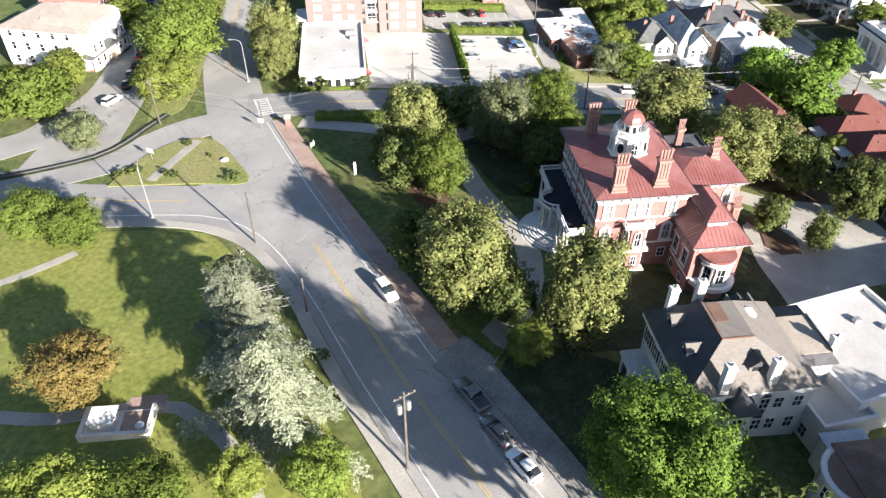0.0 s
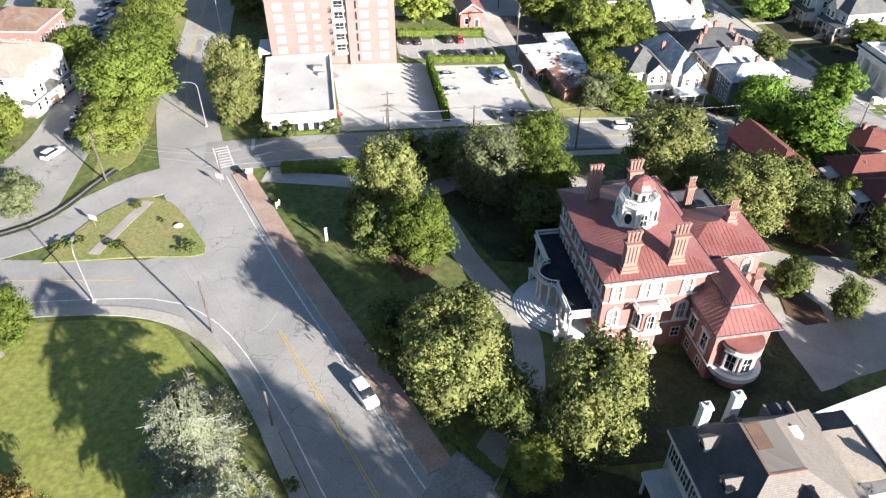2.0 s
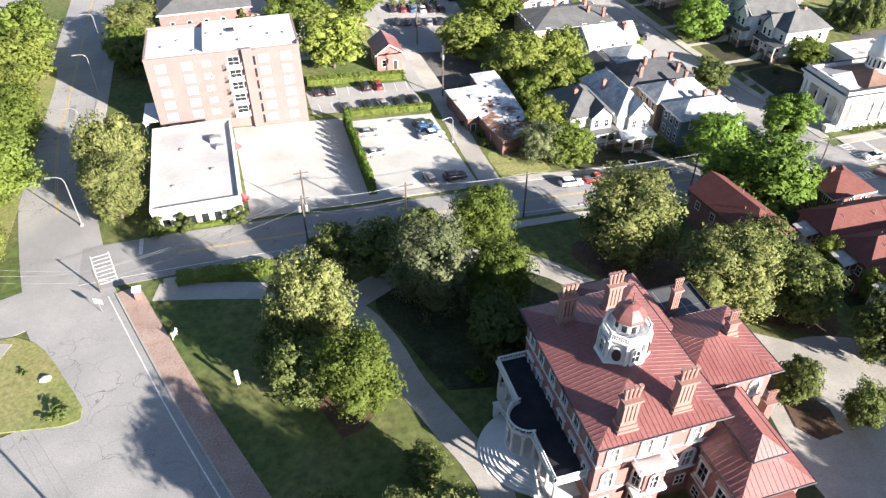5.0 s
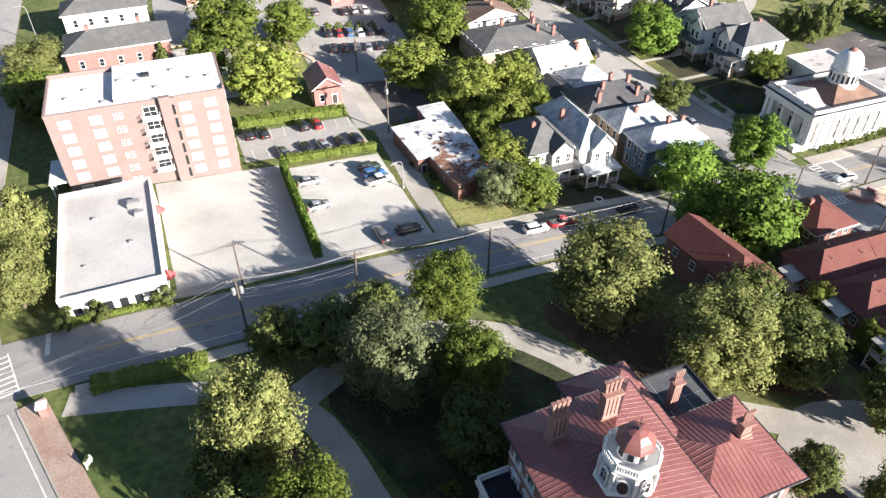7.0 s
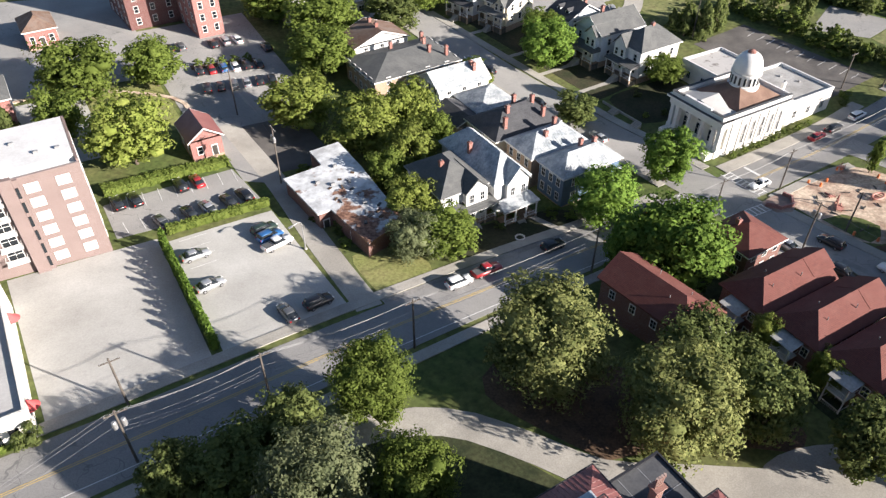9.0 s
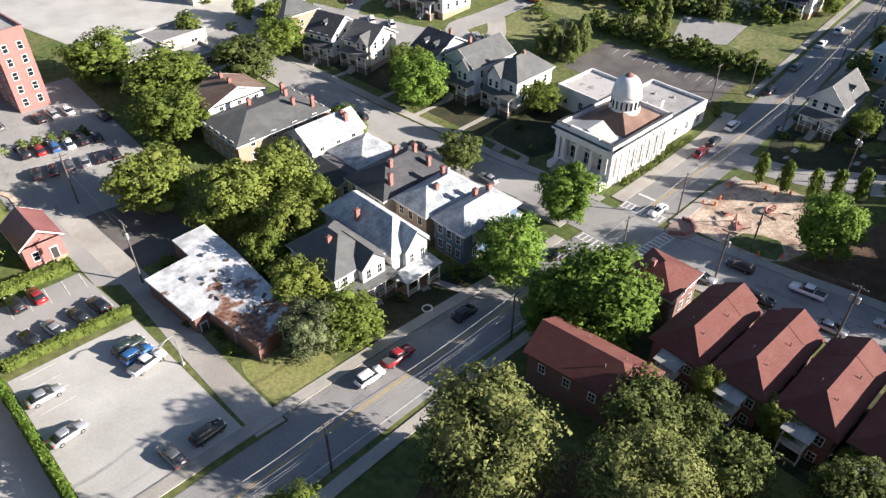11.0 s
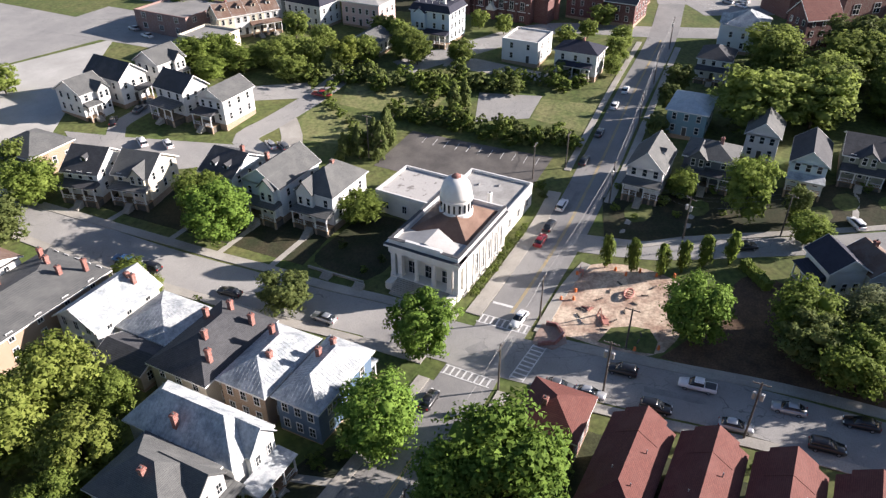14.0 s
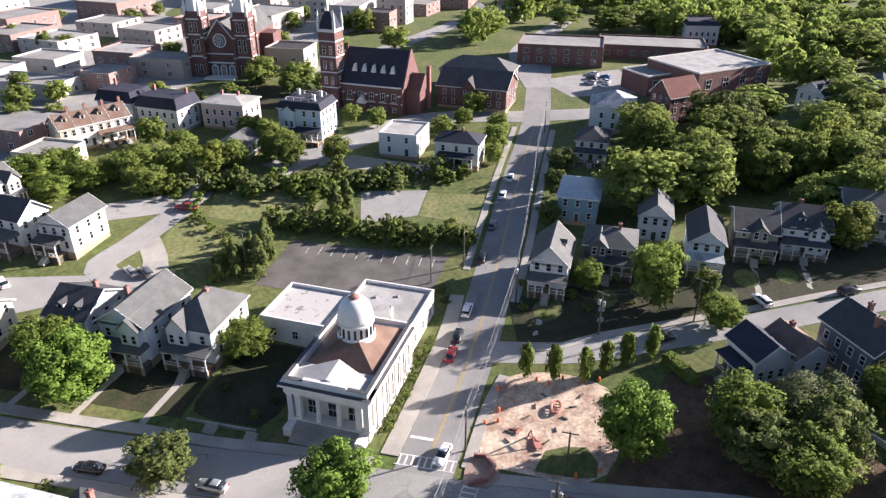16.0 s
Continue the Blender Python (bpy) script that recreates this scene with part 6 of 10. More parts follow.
def cornice(parent, x0, x1, y0, y1, z, out=0.35, ht=0.55):
    part("cornice", boxm((x0 - out, x1 + out, y0 - out, y0 + 0.02, z - ht, z), (x0 - out, x1 + out, y1 - 0.02, y1 + out, z - ht, z), (x0 - out, x0 + 0.02, y0 + 0.02, y1 - 0.02, z - ht, z), (x1 - 0.02, x1 + out, y0 + 0.02, y1 - 0.02, z - ht, z)), PAINT, parent)
    key = ("bracket", out)
    if key not in MESHES:
        MESHES[key] = mesh_of(boxm((-0.09, 0.09, -out - 0.25, 0, -0.45, 0.0), (-0.07, 0.07, -out * 0.6, 0, -0.75, -0.45)), "bracket", PAINT)
    for i in range(int((x1 - x0) / 1.3)):
        for yy, r in ((y0, 0), (y1, 180)):
            part("bracket", MESHES[key], None, parent, "", pose(x0 + 0.6 + i * 1.3, yy, z - ht + 0.45, 0, 0, r))
    for i in range(int((y1 - y0) / 1.3)):
        for xx, r in ((x0, -90), (x1, 90)):
            part("bracket", MESHES[key], None, parent, "", pose(xx, y0 + 0.6 + i * 1.3, z - ht + 0.45, 0, 0, r))


def belt(parent, x0, x1, y0, y1, z, ht=0.25, out=0.08):
    part("belt_course", boxm((x0 - out, x1 + out, y0 - out, y0 + 0.02, z, z + ht), (x0 - out, x1 + out, y1 - 0.02, y1 + out, z, z + ht), (x0 - out, x0 + 0.02, y0 + 0.02, y1 - 0.02, z, z + ht), (x1 - 0.02, x1 + out, y0 + 0.02, y1 - 0.02, z, z + ht)), PAINT, parent)


def hooded(parent, x, y, z, rot, w=1.0, ht=2.0):
    """Tall window in a heavy white surround with ears, hood and bracketed sill."""
    key = ("hooded", w, ht)
    if key not in MESHES:
        o = w / 2 + 0.24
        bm = boxm((-o, -w / 2, -0.16, 0.04, 0, ht), (w / 2, o, -0.16, 0.04, 0, ht), (-o - 0.1, o + 0.1, -0.18, 0.04, ht, ht + 0.28), (-o - 0.22, o + 0.22, -0.34, 0.04, ht + 0.28, ht + 0.42),
                  (-o - 0.1, o + 0.1, -0.3, 0.04, -0.2, 0), (-o, -o + 0.2, -0.22, 0.04, -0.5, -0.2), (o - 0.2, o, -0.22, 0.04, -0.5, -0.2))
        MESHES[key] = (mesh_of(bm, "window", PAINT), mesh_of(boxm((-w / 2, w / 2, -0.03, 0.02, 0, ht)), "pane", GLASS),
                       mesh_of(boxm((-0.025, 0.025, -0.06, 0.0, 0, ht), (-w / 2, w / 2, -0.07, 0.0, ht * 0.5, ht * 0.5 + 0.06)), "sash", PAINT))
    ob = part("window", MESHES[key][0], None, parent, "", pose(x, y, z, 0, 0, rot))
    part("pane", MESHES[key][1], None, ob), part("sash", MESHES[key][2], None, ob)
    return ob


def arched(parent, x, y, z, rot, w=0.9, ht=2.2, rim=0.34):
    """Round-headed window: white arch moulding, glass set back, thin sash bars and a sill."""
    key = ("arched", w, ht, rim)
    if key not in MESHES:
        n = 10
        def line(r):
            return [(-r, 0.0)] + [(-r * math.cos(math.pi * i / n), ht - w / 2 + r * math.sin(math.pi * i / n)) for i in range(n + 1)] + [(r, 0.0)]
        bm = boxm((-w / 2 - rim - 0.12, w / 2 + rim + 0.12, -0.32, 0.04, -0.2, 0), (-0.14, 0.14, -0.24, 0.0, ht + 0.04, ht + rim + 0.1))
        rings = [[bm.verts.new((p, q, r)) for p, r in line(e)] for e, q in ((w / 2, 0.02), (w / 2, -0.16), (w / 2 + rim, -0.16), (w / 2 + rim, 0.04))]
        for a, b in zip(rings, rings[1:]):
            for i in range(len(a) - 1):
                bm.faces.new((a[i], a[i + 1], b[i + 1], b[i]))
        pane = bmesh.new()
        pane.faces.new([pane.verts.new((p, -0.02, r)) for p, r in line(w / 2)])
        MESHES[key] = (mesh_of(bm, "window", PAINT), mesh_of(pane, "pane", GLASS if rim < 0.3 else BLINDGLASS), mesh_of(boxm((-0.03, 0.03, -0.07, 0.0, 0, ht - 0.05), (-w / 2, w / 2, -0.08, 0.0, ht * 0.48, ht * 0.48 + 0.07)), "sash", PAINT))
    ob = part("window", MESHES[key][0], None, parent, "", pose(x, y, z, 0, 0, rot))
    part("pane", MESHES[key][1], None, ob), part("sash", MESHES[key][2], None, ob)
    return ob


def gutter(parent, x0, x1, y0, y1, z):
    """Dark eave gutter round a roof edge."""
    bm = bmesh.new()
    c = [(x0, y0), (x1, y0), (x1, y1), (x0, y1), (x0, y0)]
    for p, q in zip(c, c[1:]):
        tube(bm, (*p, z), (*q, z), 0.11, 0.11, 6)
    part("gutter", bm, DARKMETAL, parent)


def mansion():
    X, Y = 36.5, 84.5
    Z = -3.5
    root = thing("mansion", "grand salmon-brick mansion with red metal roofs and white cupola", "mansion", X, Y, Z)
    x0, x1, y0, y1, e = -5.9, 6.8, -8.8, 9.2, 12.6
    part("main_wall", boxm((x0, x1, y0, y1, -3, e)), BRICK, root)
    w, d = x1 - x0, y1 - y0
    cx, cy = (x0 + x1) / 2, (y0 + y1) / 2
    rf = part("main_roof", roof_mesh("hip", w, d, 1.95, 0.85), REDMETAL, root, "", pose(cx, cy, e + 0.15))
    part("roof_seam", seams(w, d, 1.95, 0.85), REDMETAL, rf)["kind"] = "stuff"
    cornice(root, x0, x1, y0, y1, e - 0.1)
    belt(root, x0, x1, y0, y1, 4.0), belt(root, x0, x1, y0, y1, 8.6), belt(root, x0, x1, y0, y1, e - 1.3, 0.8, 0.05)
    for u in (-4.3, 4.7):
        arched(root, u, y0, 4.7, 0, 1.0, 2.7), arched(root, u, y0, 8.95, 0, 0.95, 2.4)
        window(root, u, y0, 1.4, 0, 1.0, 1.5)
    for u in (-0.7, 0.9):
        arched(root, u, y0, 8.95, 0, 0.95, 2.4)
    gutter(root, x0 - 0.85, x1 + 0.85, y0 - 0.85, y1 + 0.85, e + 0.1)
    # oriel on the south front
    bm = bmesh.new()
    prism(bm, [(-1.7, y0 + 0.1), (-0.95, y0 - 1.4), (1.15, y0 - 1.4), (1.9, y0 + 0.1)], 0.2, 8.0)
    ori = part("oriel", bm, BRICK, root)
    for px, r, k in ((0.1, 0, y0 - 1.42), (-1.34, -63, y0 - 0.66), (1.54, 63, y0 - 0.66)):
        arched(root, px, k, 4.7, r, 0.8, 2.4, 0.2), window(root, px, k, 1.3, r, 0.7, 1.5)
    part("oriel_balcony", boxm((-2.0, 2.2, y0 - 1.7, y0, 7.9, 8.1), (-2.0, 2.2, y0 - 1.7, y0 - 1.55, 8.75, 8.88), (-2.0, -1.85, y0 - 1.7, y0, 8.75, 8.88), (2.05, 2.2, y0 - 1.7, y0, 8.75, 8.88), *[(-1.9 + k * 0.29, -1.78 + k * 0.29, y0 - 1.68, y0 - 1.58, 8.1, 8.75) for k in range(14)]), PAINT, root)
    part("oriel_base", boxm((-1.8, 2.0, y0 - 1.5, y0, 3.6, 4.1)), STONE, root)
    part("oriel_plinth", boxm((-1.8, 2.0, y0 - 1.5, y0, -2, 0.3)), STONE, root)
    for v in (-7.2, -4.2, -1.2, 1.8, 4.8, 7.4):
        hooded(root, x0, v, 9.3, -90, 1.0, 2.0)
        hooded(root, x0, v, 4.8, -90, 1.0, 2.3)
        hooded(root, x1, v, 9.3, 90, 1.0, 2.0)
    for u in (-4, -1, 2, 5):
        hooded(root, u, y1, 9.3, 180), hooded(root, u, y1, 4.8, 180)
    for px, py in ((-3.2, -7.9), (2.9, -7.4), (-3.0, 6.2), (2.6, 6.5)):
        big_chimney(root, px, py, e - 0.4, e + 6.2)
    # cupola: flared eight-sided drum, balustrade, low lantern and red cap
    t = math.pi / 8
    ux, uy = 0.6, 0.2
    bm = lathe(bmesh.new(), ((3.08, e + 0.4), (3.04, e + 1.2), (2.84, e + 1.5), (2.62, e + 1.75), (2.36, e + 4.3), (2.54, e + 4.42), (2.6, e + 4.62), (2.5, e + 4.75)), 8, ux, uy, t)
    drum = part("cupola_drum", bm, PAINT, root)
    for k in range(8):
        a = k * math.pi / 4
        r = 2.4
        wx, wy = ux + r * math.cos(a), uy + r * math.sin(a)
        if k % 2:
            for rr, dz, mt, nm in ((0.8, 0.02, PAINT, "oval_frame"), (0.6, 0.1, GLASS, "oval_window")):
                bm = lathe(bmesh.new(), ((rr, -0.06), (rr, 0.08 + dz)), 18)
                bm.transform(Matrix.Translation((wx, wy, e + 3.0)) @ Matrix.Rotation(a, 4, "Z") @ Matrix.Rotation(math.pi / 2 - 0.1, 4, "Y") @ Matrix.Diagonal((1.25, 0.8, 1, 1)))
                part(nm, bm, mt, drum)
        else:
            arched(root, wx, wy, e + 2.15, math.degrees(a) + 90, 0.8, 1.7, 0.16)
        q = a + t
        bm = boxm((-0.16, 0.16, -0.12, 0.12, 0, 2.7))
        part("corner_pilaster", bm, PAINT, drum, "", pose(ux + 2.56 * math.cos(q), uy + 2.56 * math.sin(q), e + 1.7, 0, 0, math.degrees(q) + 90))
    brail = bmesh.new()
    ring = [(ux + 2.38 * math.cos(t + q * math.pi / 4), uy + 2.38 * math.sin(t + q * math.pi / 4)) for q in range(9)]
    for p, q in zip(ring, ring[1:]):
        for k in range(8):
            bx, by = p[0] + (q[0] - p[0]) * k / 8, p[1] + (q[1] - p[1]) * k / 8
            box(brail, bx - 0.06, bx + 0.06, by - 0.06, by + 0.06, e + 4.75, e + 5.35)
        tube(brail, (*p, e + 5.4), (*q, e + 5.4), 0.12, 0.12, 4)
    part("cupola_rail", brail, PAINT, root)
    bm = lathe(bmesh.new(), ((1.32, e + 4.7), (1.32, e + 6.2), (1.6, e + 6.3), (1.66, e + 6.5)), 8, ux, uy, t)
    lant = part("lantern", bm, PAINT, root)
    for k in range(8):
        a = k * math.pi / 4
        part("lantern_window", boxm((-0.25, 0.25, -0.05, 0.05, 0.1, 0.95)), GLASS, lant, "", pose(ux + 1.225 * math.cos(a), uy + 1.225 * math.sin(a), e + 5.0, 0, 0, math.degrees(a) + 90))
    bm = lathe(bmesh.new(), ((1.74, e + 6.5), (1.64, e + 6.85), (1.35, e + 7.35), (0.88, e + 7.75), (0.35, e + 7.95), (0.1, e + 8.0)), 8, ux, uy, t)
    dome = part("cupola_dome", bm, REDMETAL, root)
    bm = lathe(bmesh.new(), ((0.14, e + 7.95), (0.16, e + 8.1), (0.04, e + 8.25), (0.025, e + 9.6)), 8, ux, uy)
    part("finial", bm, DARKMETAL, dome)
    # two-tier wing with a round bay
    a0, a1, b0, b1, f = 6.1, 13.0, -15.3, -3.8, 8.2
    part("wing_wall", boxm((a0, a1, b0, b1, -3, f)), BRICK, root)
    ww, wd = a1 - a0, b1 - b0
    wx, wy = (a0 + a1) / 2, (b0 + b1) / 2
    r2 = part("wing_roof", roof_mesh("deck", ww, wd, 1.5, 0.75, trunc=2.7), REDMETAL, root, "", pose(wx, wy, f + 0.15))
    s = seams(ww, wd, 1.5 / 2.7 * (ww / 2 + 0.75), 0.75, 0.6, 2.7)
    part("roof_seam", s, REDMETAL, r2)["kind"] = "stuff"
    mw, md = ww + 1.5 - 5.4, wd + 1.5 - 5.4
    part("monitor_wall", boxm((wx - mw / 2 + 0.1, wx + mw / 2 - 0.1, wy - md / 2 + 0.1, wy + md / 2 - 0.1, f + 1.3, f + 2.5)), PAINT, root)
    part("monitor_skylight", boxm((wx - mw / 2 + 0.05, wx - mw / 2 + 0.12, wy - md / 2 + 0.5, wy + md / 2 - 0.5, f + 1.75, f + 2.25)), GLASS, root)
    r3 = part("monitor_roof", roof_mesh("hip", mw, md, 1.3, 0.4), REDMETAL, root, "", pose(wx, wy, f + 2.6))
    part("roof_seam", seams(mw, md, 1.3, 0.4), REDMETAL, r3)["kind"] = "stuff"
    cornice(root, a0, a1, b0, b1, f - 0.05, 0.3, 0.45)
    gutter(root, a0 - 0.75, a1 + 0.75, b0 - 0.75, b1 + 0.75, f + 0.1)
    gutter(root, wx - mw / 2 - 0.4, wx + mw / 2 + 0.4, wy - md / 2 - 0.4, wy + md / 2 + 0.4, f + 2.55)
    belt(root, a0, a1, b0, b1, 2.4)
    for v in (-13.3, -10.2, -7.0):
        hooded(root, a0, v, 3.6, -90, 1.2, 2.4), window(root, a0, v, 0.4, -90, 1.0, 1.2)
        hooded(root, a1, v, 3.6, 90, 1.2, 2.4)
    bm = bmesh.new()
    prism(bm, [(wx + 2.1 * math.cos(math.pi + math.pi * k / 10), b0 + 2.1 * math.sin(math.pi + math.pi * k / 10)) for k in range(11)], -2.0, 6.6)
    part("round_bay", bm, BRICK, root)
    part("bay_cornice", lathe(bmesh.new(), ((2.35, 6.0), (2.5, 6.2), (2.5, 6.58)), 24, wx, b0), PAINT, root)
    bm = bmesh.new()
    prism(bm, [(wx + 2.5 * math.cos(math.pi + math.pi * k / 12), b0 + 2.5 * math.sin(math.pi + math.pi * k / 12)) for k in range(13)], 6.6, 6.95)
    part("bay_roof", bm, REDMETAL, root)
    bm = bmesh.new()
    prism(bm, [(wx + 3.2 * math.cos(math.pi + math.pi * k / 12), b0 + 3.0 * math.sin(math.pi + math.pi * k / 12)) for k in range(13)], 1.9, 2.6)
    part("bay_balcony", bm, PAINT, root)
    for k in (-50, 0, 50):
        q = math.radians(k - 90)
        hooded(root, wx + 2.08 * math.cos(q), b0 + 2.08 * math.sin(q), 3.0, k, 1.1, 2.5)
    # rear wing
    c0, c1, d0, d1, g = 6.8, 17.4, -3.9, 5.2, 10.2
    part("rear_wall", boxm((c0, c1, d0, d1, -4, g)), BRICK, root)
    r4 = part("rear_roof", roof_mesh("hip", c1 - c0, d1 - d0, 1.6, 0.7), REDMETAL, root, "", pose((c0 + c1) / 2, (d0 + d1) / 2, g + 0.12))
    part("roof_seam", seams(c1 - c0, d1 - d0, 1.6, 0.7), REDMETAL, r4)["kind"] = "stuff"
    cornice(root, c0, c1, d0, d1, g - 0.05, 0.3, 0.45)
    gutter(root, c0 - 0.7, c1 + 0.7, d0 - 0.7, d1 + 0.7, g + 0.08)
    arched(root, 15.6, d0, 6.6, 0, 0.9, 2.2), window(root, c1, -1.5, 6.4, 90, 0.9, 1.7, True), window(root, c1, 2.5, 6.4, 90, 0.9, 1.7, True)
    big_chimney(root, 14.8, 1.2, g, g + 4.6, 1.1, 0.9), big_chimney(root, 12.3, 8.2, 7, g + 3.8, 1.0, 0.8), big_chimney(root, 16.6, -5.6, -2, 8.6, 1.1, 0.9)
    part("annexe_wall", boxm((9.4, 17.0, 5.2, 12.0, -4, 8.2)), BRICK, root)
    part("annexe_roof", boxm((9.4, 17.2, 5.22, 12.2, 8.2, 8.55)), TARROOF, root)
    part("annexe_kerb", boxm((9.4, 17.3, 12.1, 12.35, 8.2, 8.8), (17.1, 17.3, 5.22, 12.1, 8.2, 8.8)), DARKMETAL, root)
    part("roof_lap", boxm((11.9, 11.98, 5.3, 12.0, 8.55, 8.565), (14.4, 14.48, 5.3, 12.0, 8.55, 8.565), (9.5, 17.0, 8.6, 8.66, 8.565, 8.575)), GALV, root)
    part("skylight", boxm((5.6, 7.2, 9.6, 11.2, 11.5, 12.15)), BLUETIN, root)
    part("north_wall", boxm((2.0, 9.35, 3.0, 13.2, -4, 10.7)), BRICK, root)
    nr = part("north_roof", roof_mesh("hip", 7.35, 10.2, 1.4, 0.5), REDMETAL, root, "", pose(5.68, 8.1, 10.8))
    part("roof_seam", seams(7.35, 10.2, 1.4, 0.5), REDMETAL, nr)["kind"] = "stuff"
    gutter(root, 1.5, 9.85, 2.5, 13.7, 10.75)
    # west portico with a flat dark roof
    px, pz = -9.2, 5.4
    part("portico_floor", boxm((px, x0, -7.4, 9.0, -3, 1.9)), STONE, root)
    part("portico_roof", boxm((px - 0.3, x0, -7.7, 9.3, pz, pz + 0.35)), PAINT, root)
    part("portico_deck", boxm((px + 0.15, x0 - 0.05, -7.3, 8.9, pz + 0.35, pz + 0.42)), BLACKROOF, root)
    bm = bmesh.new()
    prism(bm, [(px + 0.2 + 2.3 * math.cos(math.pi / 2 + math.pi * k / 12), 0.6 + 2.3 * math.sin(math.pi / 2 + math.pi * k / 12)) for k in range(13)], pz, pz + 0.35)
    part("portico_bow", bm, PAINT, root)
    bm = bmesh.new()
    prism(bm, [(px + 0.3 + 2.0 * math.cos(math.pi / 2 + math.pi * k / 12), 0.6 + 2.0 * math.sin(math.pi / 2 + math.pi * k / 12)) for k in range(13)], pz + 0.35, pz + 0.43)
    part("portico_deck", bm, BLACKROOF, root)
    bm = bmesh.new()
    prism(bm, [(px + 0.2 + 2.3 * math.cos(math.pi / 2 + math.pi * k / 12), 0.6 + 2.3 * math.sin(math.pi / 2 + math.pi * k / 12)) for k in range(13)], -3.0, 1.904)
    part("portico_floor", bm, STONE, root)

    def rail(pts, z, brail):
        for p, q in zip(pts, pts[1:]):
            n = max(1, int(math.dist(p, q) / 0.3))
            for k in range(n + 1):
                bx, by = p[0] + (q[0] - p[0]) * k / n, p[1] + (q[1] - p[1]) * k / n
                box(brail, bx - 0.06, bx + 0.06, by - 0.06, by + 0.06, z, z + 0.65)
            tube(brail, (*p, z + 0.72), (*q, z + 0.72), 0.13, 0.13, 4)
            tube(brail, (*p, z + 0.06), (*q, z + 0.06), 0.13, 0.13, 4)
    brail = bmesh.new()
    arc = [(px + 0.2 + 2.2 * math.cos(math.pi * 1.5 - math.pi * k / 10), 0.6 + 2.2 * math.sin(math.pi * 1.5 - math.pi * k / 10)) for k in range(11)]
    rail([(x0, -7.5), (px - 0.1, -7.5), (px - 0.1, -1.6), *arc, (px - 0.1, 2.8), (px - 0.1, 9.1), (x0, 9.1)], pz + 0.35, brail)
    part("balustrade", brail, PAINT, root)
    bm = lathe(bmesh.new(), ((0.26, 1.9), (0.26, 2.1), (0.19, 2.15), (0.16, 4.9), (0.27, 5.0), (0.27, 5.4)), 12)
    col = mesh_of(bm, "column", PAINT)
    for v in (-7.2, -5.4, -3.6, -1.8, 3.0, 4.8, 6.6, 8.7):
        part("column", col, None, root, "", pose(px + 0.15, v, 0))
    for k in (2, 4, 6, 8):
        part("column", col, None, root, "", pose(arc[k][0] + 0.2, arc[k][1], 0))
    # fan of round steps
    for k in range(10):
        r = 6.3 - k * 0.4
        bm = bmesh.new()
        prism(bm, [(px + 0.9 + r * math.cos(math.pi / 2 + math.pi * q / 18), -0.3 + r * math.sin(math.pi / 2 + math.pi * q / 18)) for q in range(19)], -2.0 + k * 0.01, 0.34 + k * 0.165)
        part("step", bm, PAINT, root)
    for sy in (-1, 1):
        part("newel", boxm((px - 1.5, px - 0.9, -0.3 + sy * 6.3 - 0.3, -0.3 + sy * 6.3 + 0.3, -2, 1.9), (px - 1.6, px - 0.8, -0.3 + sy * 6.3 - 0.4, -0.3 + sy * 6.3 + 0.4, 1.9, 2.1)), PAINT, root)
        brail = bmesh.new()
        rail([(px - 1.1, -0.3 + sy * 6.1), (px - 0.2, -0.3 + sy * 2.6)], 1.5, brail)
        part("step_rail", brail, PAINT, root)
    return root


mansion()


# ---- white hotel house south of the mansion ----
def frustum(base, top, z0, z1, th=0.2):
    """Hipped roof with a flat top: base and top as x0, x1, y0, y1."""
    bm = bmesh.new()
    def ring(r, z):
        return [bm.verts.new(p) for p in ((r[0], r[2], z), (r[1], r[2], z), (r[1], r[3], z), (r[0], r[3], z))]
    lo, hi, tp = ring(base, z0 - th), ring(base, z0), ring(top, z1)
    for a, b in ((lo, hi), (hi, tp)):
        for k in range(4):
            m = (k + 1) % 4
            bm.faces.new((a[k], a[m], b[m], b[k]))
    bm.faces.new(lo[::-1]), bm.faces.new(tp)
    return bm


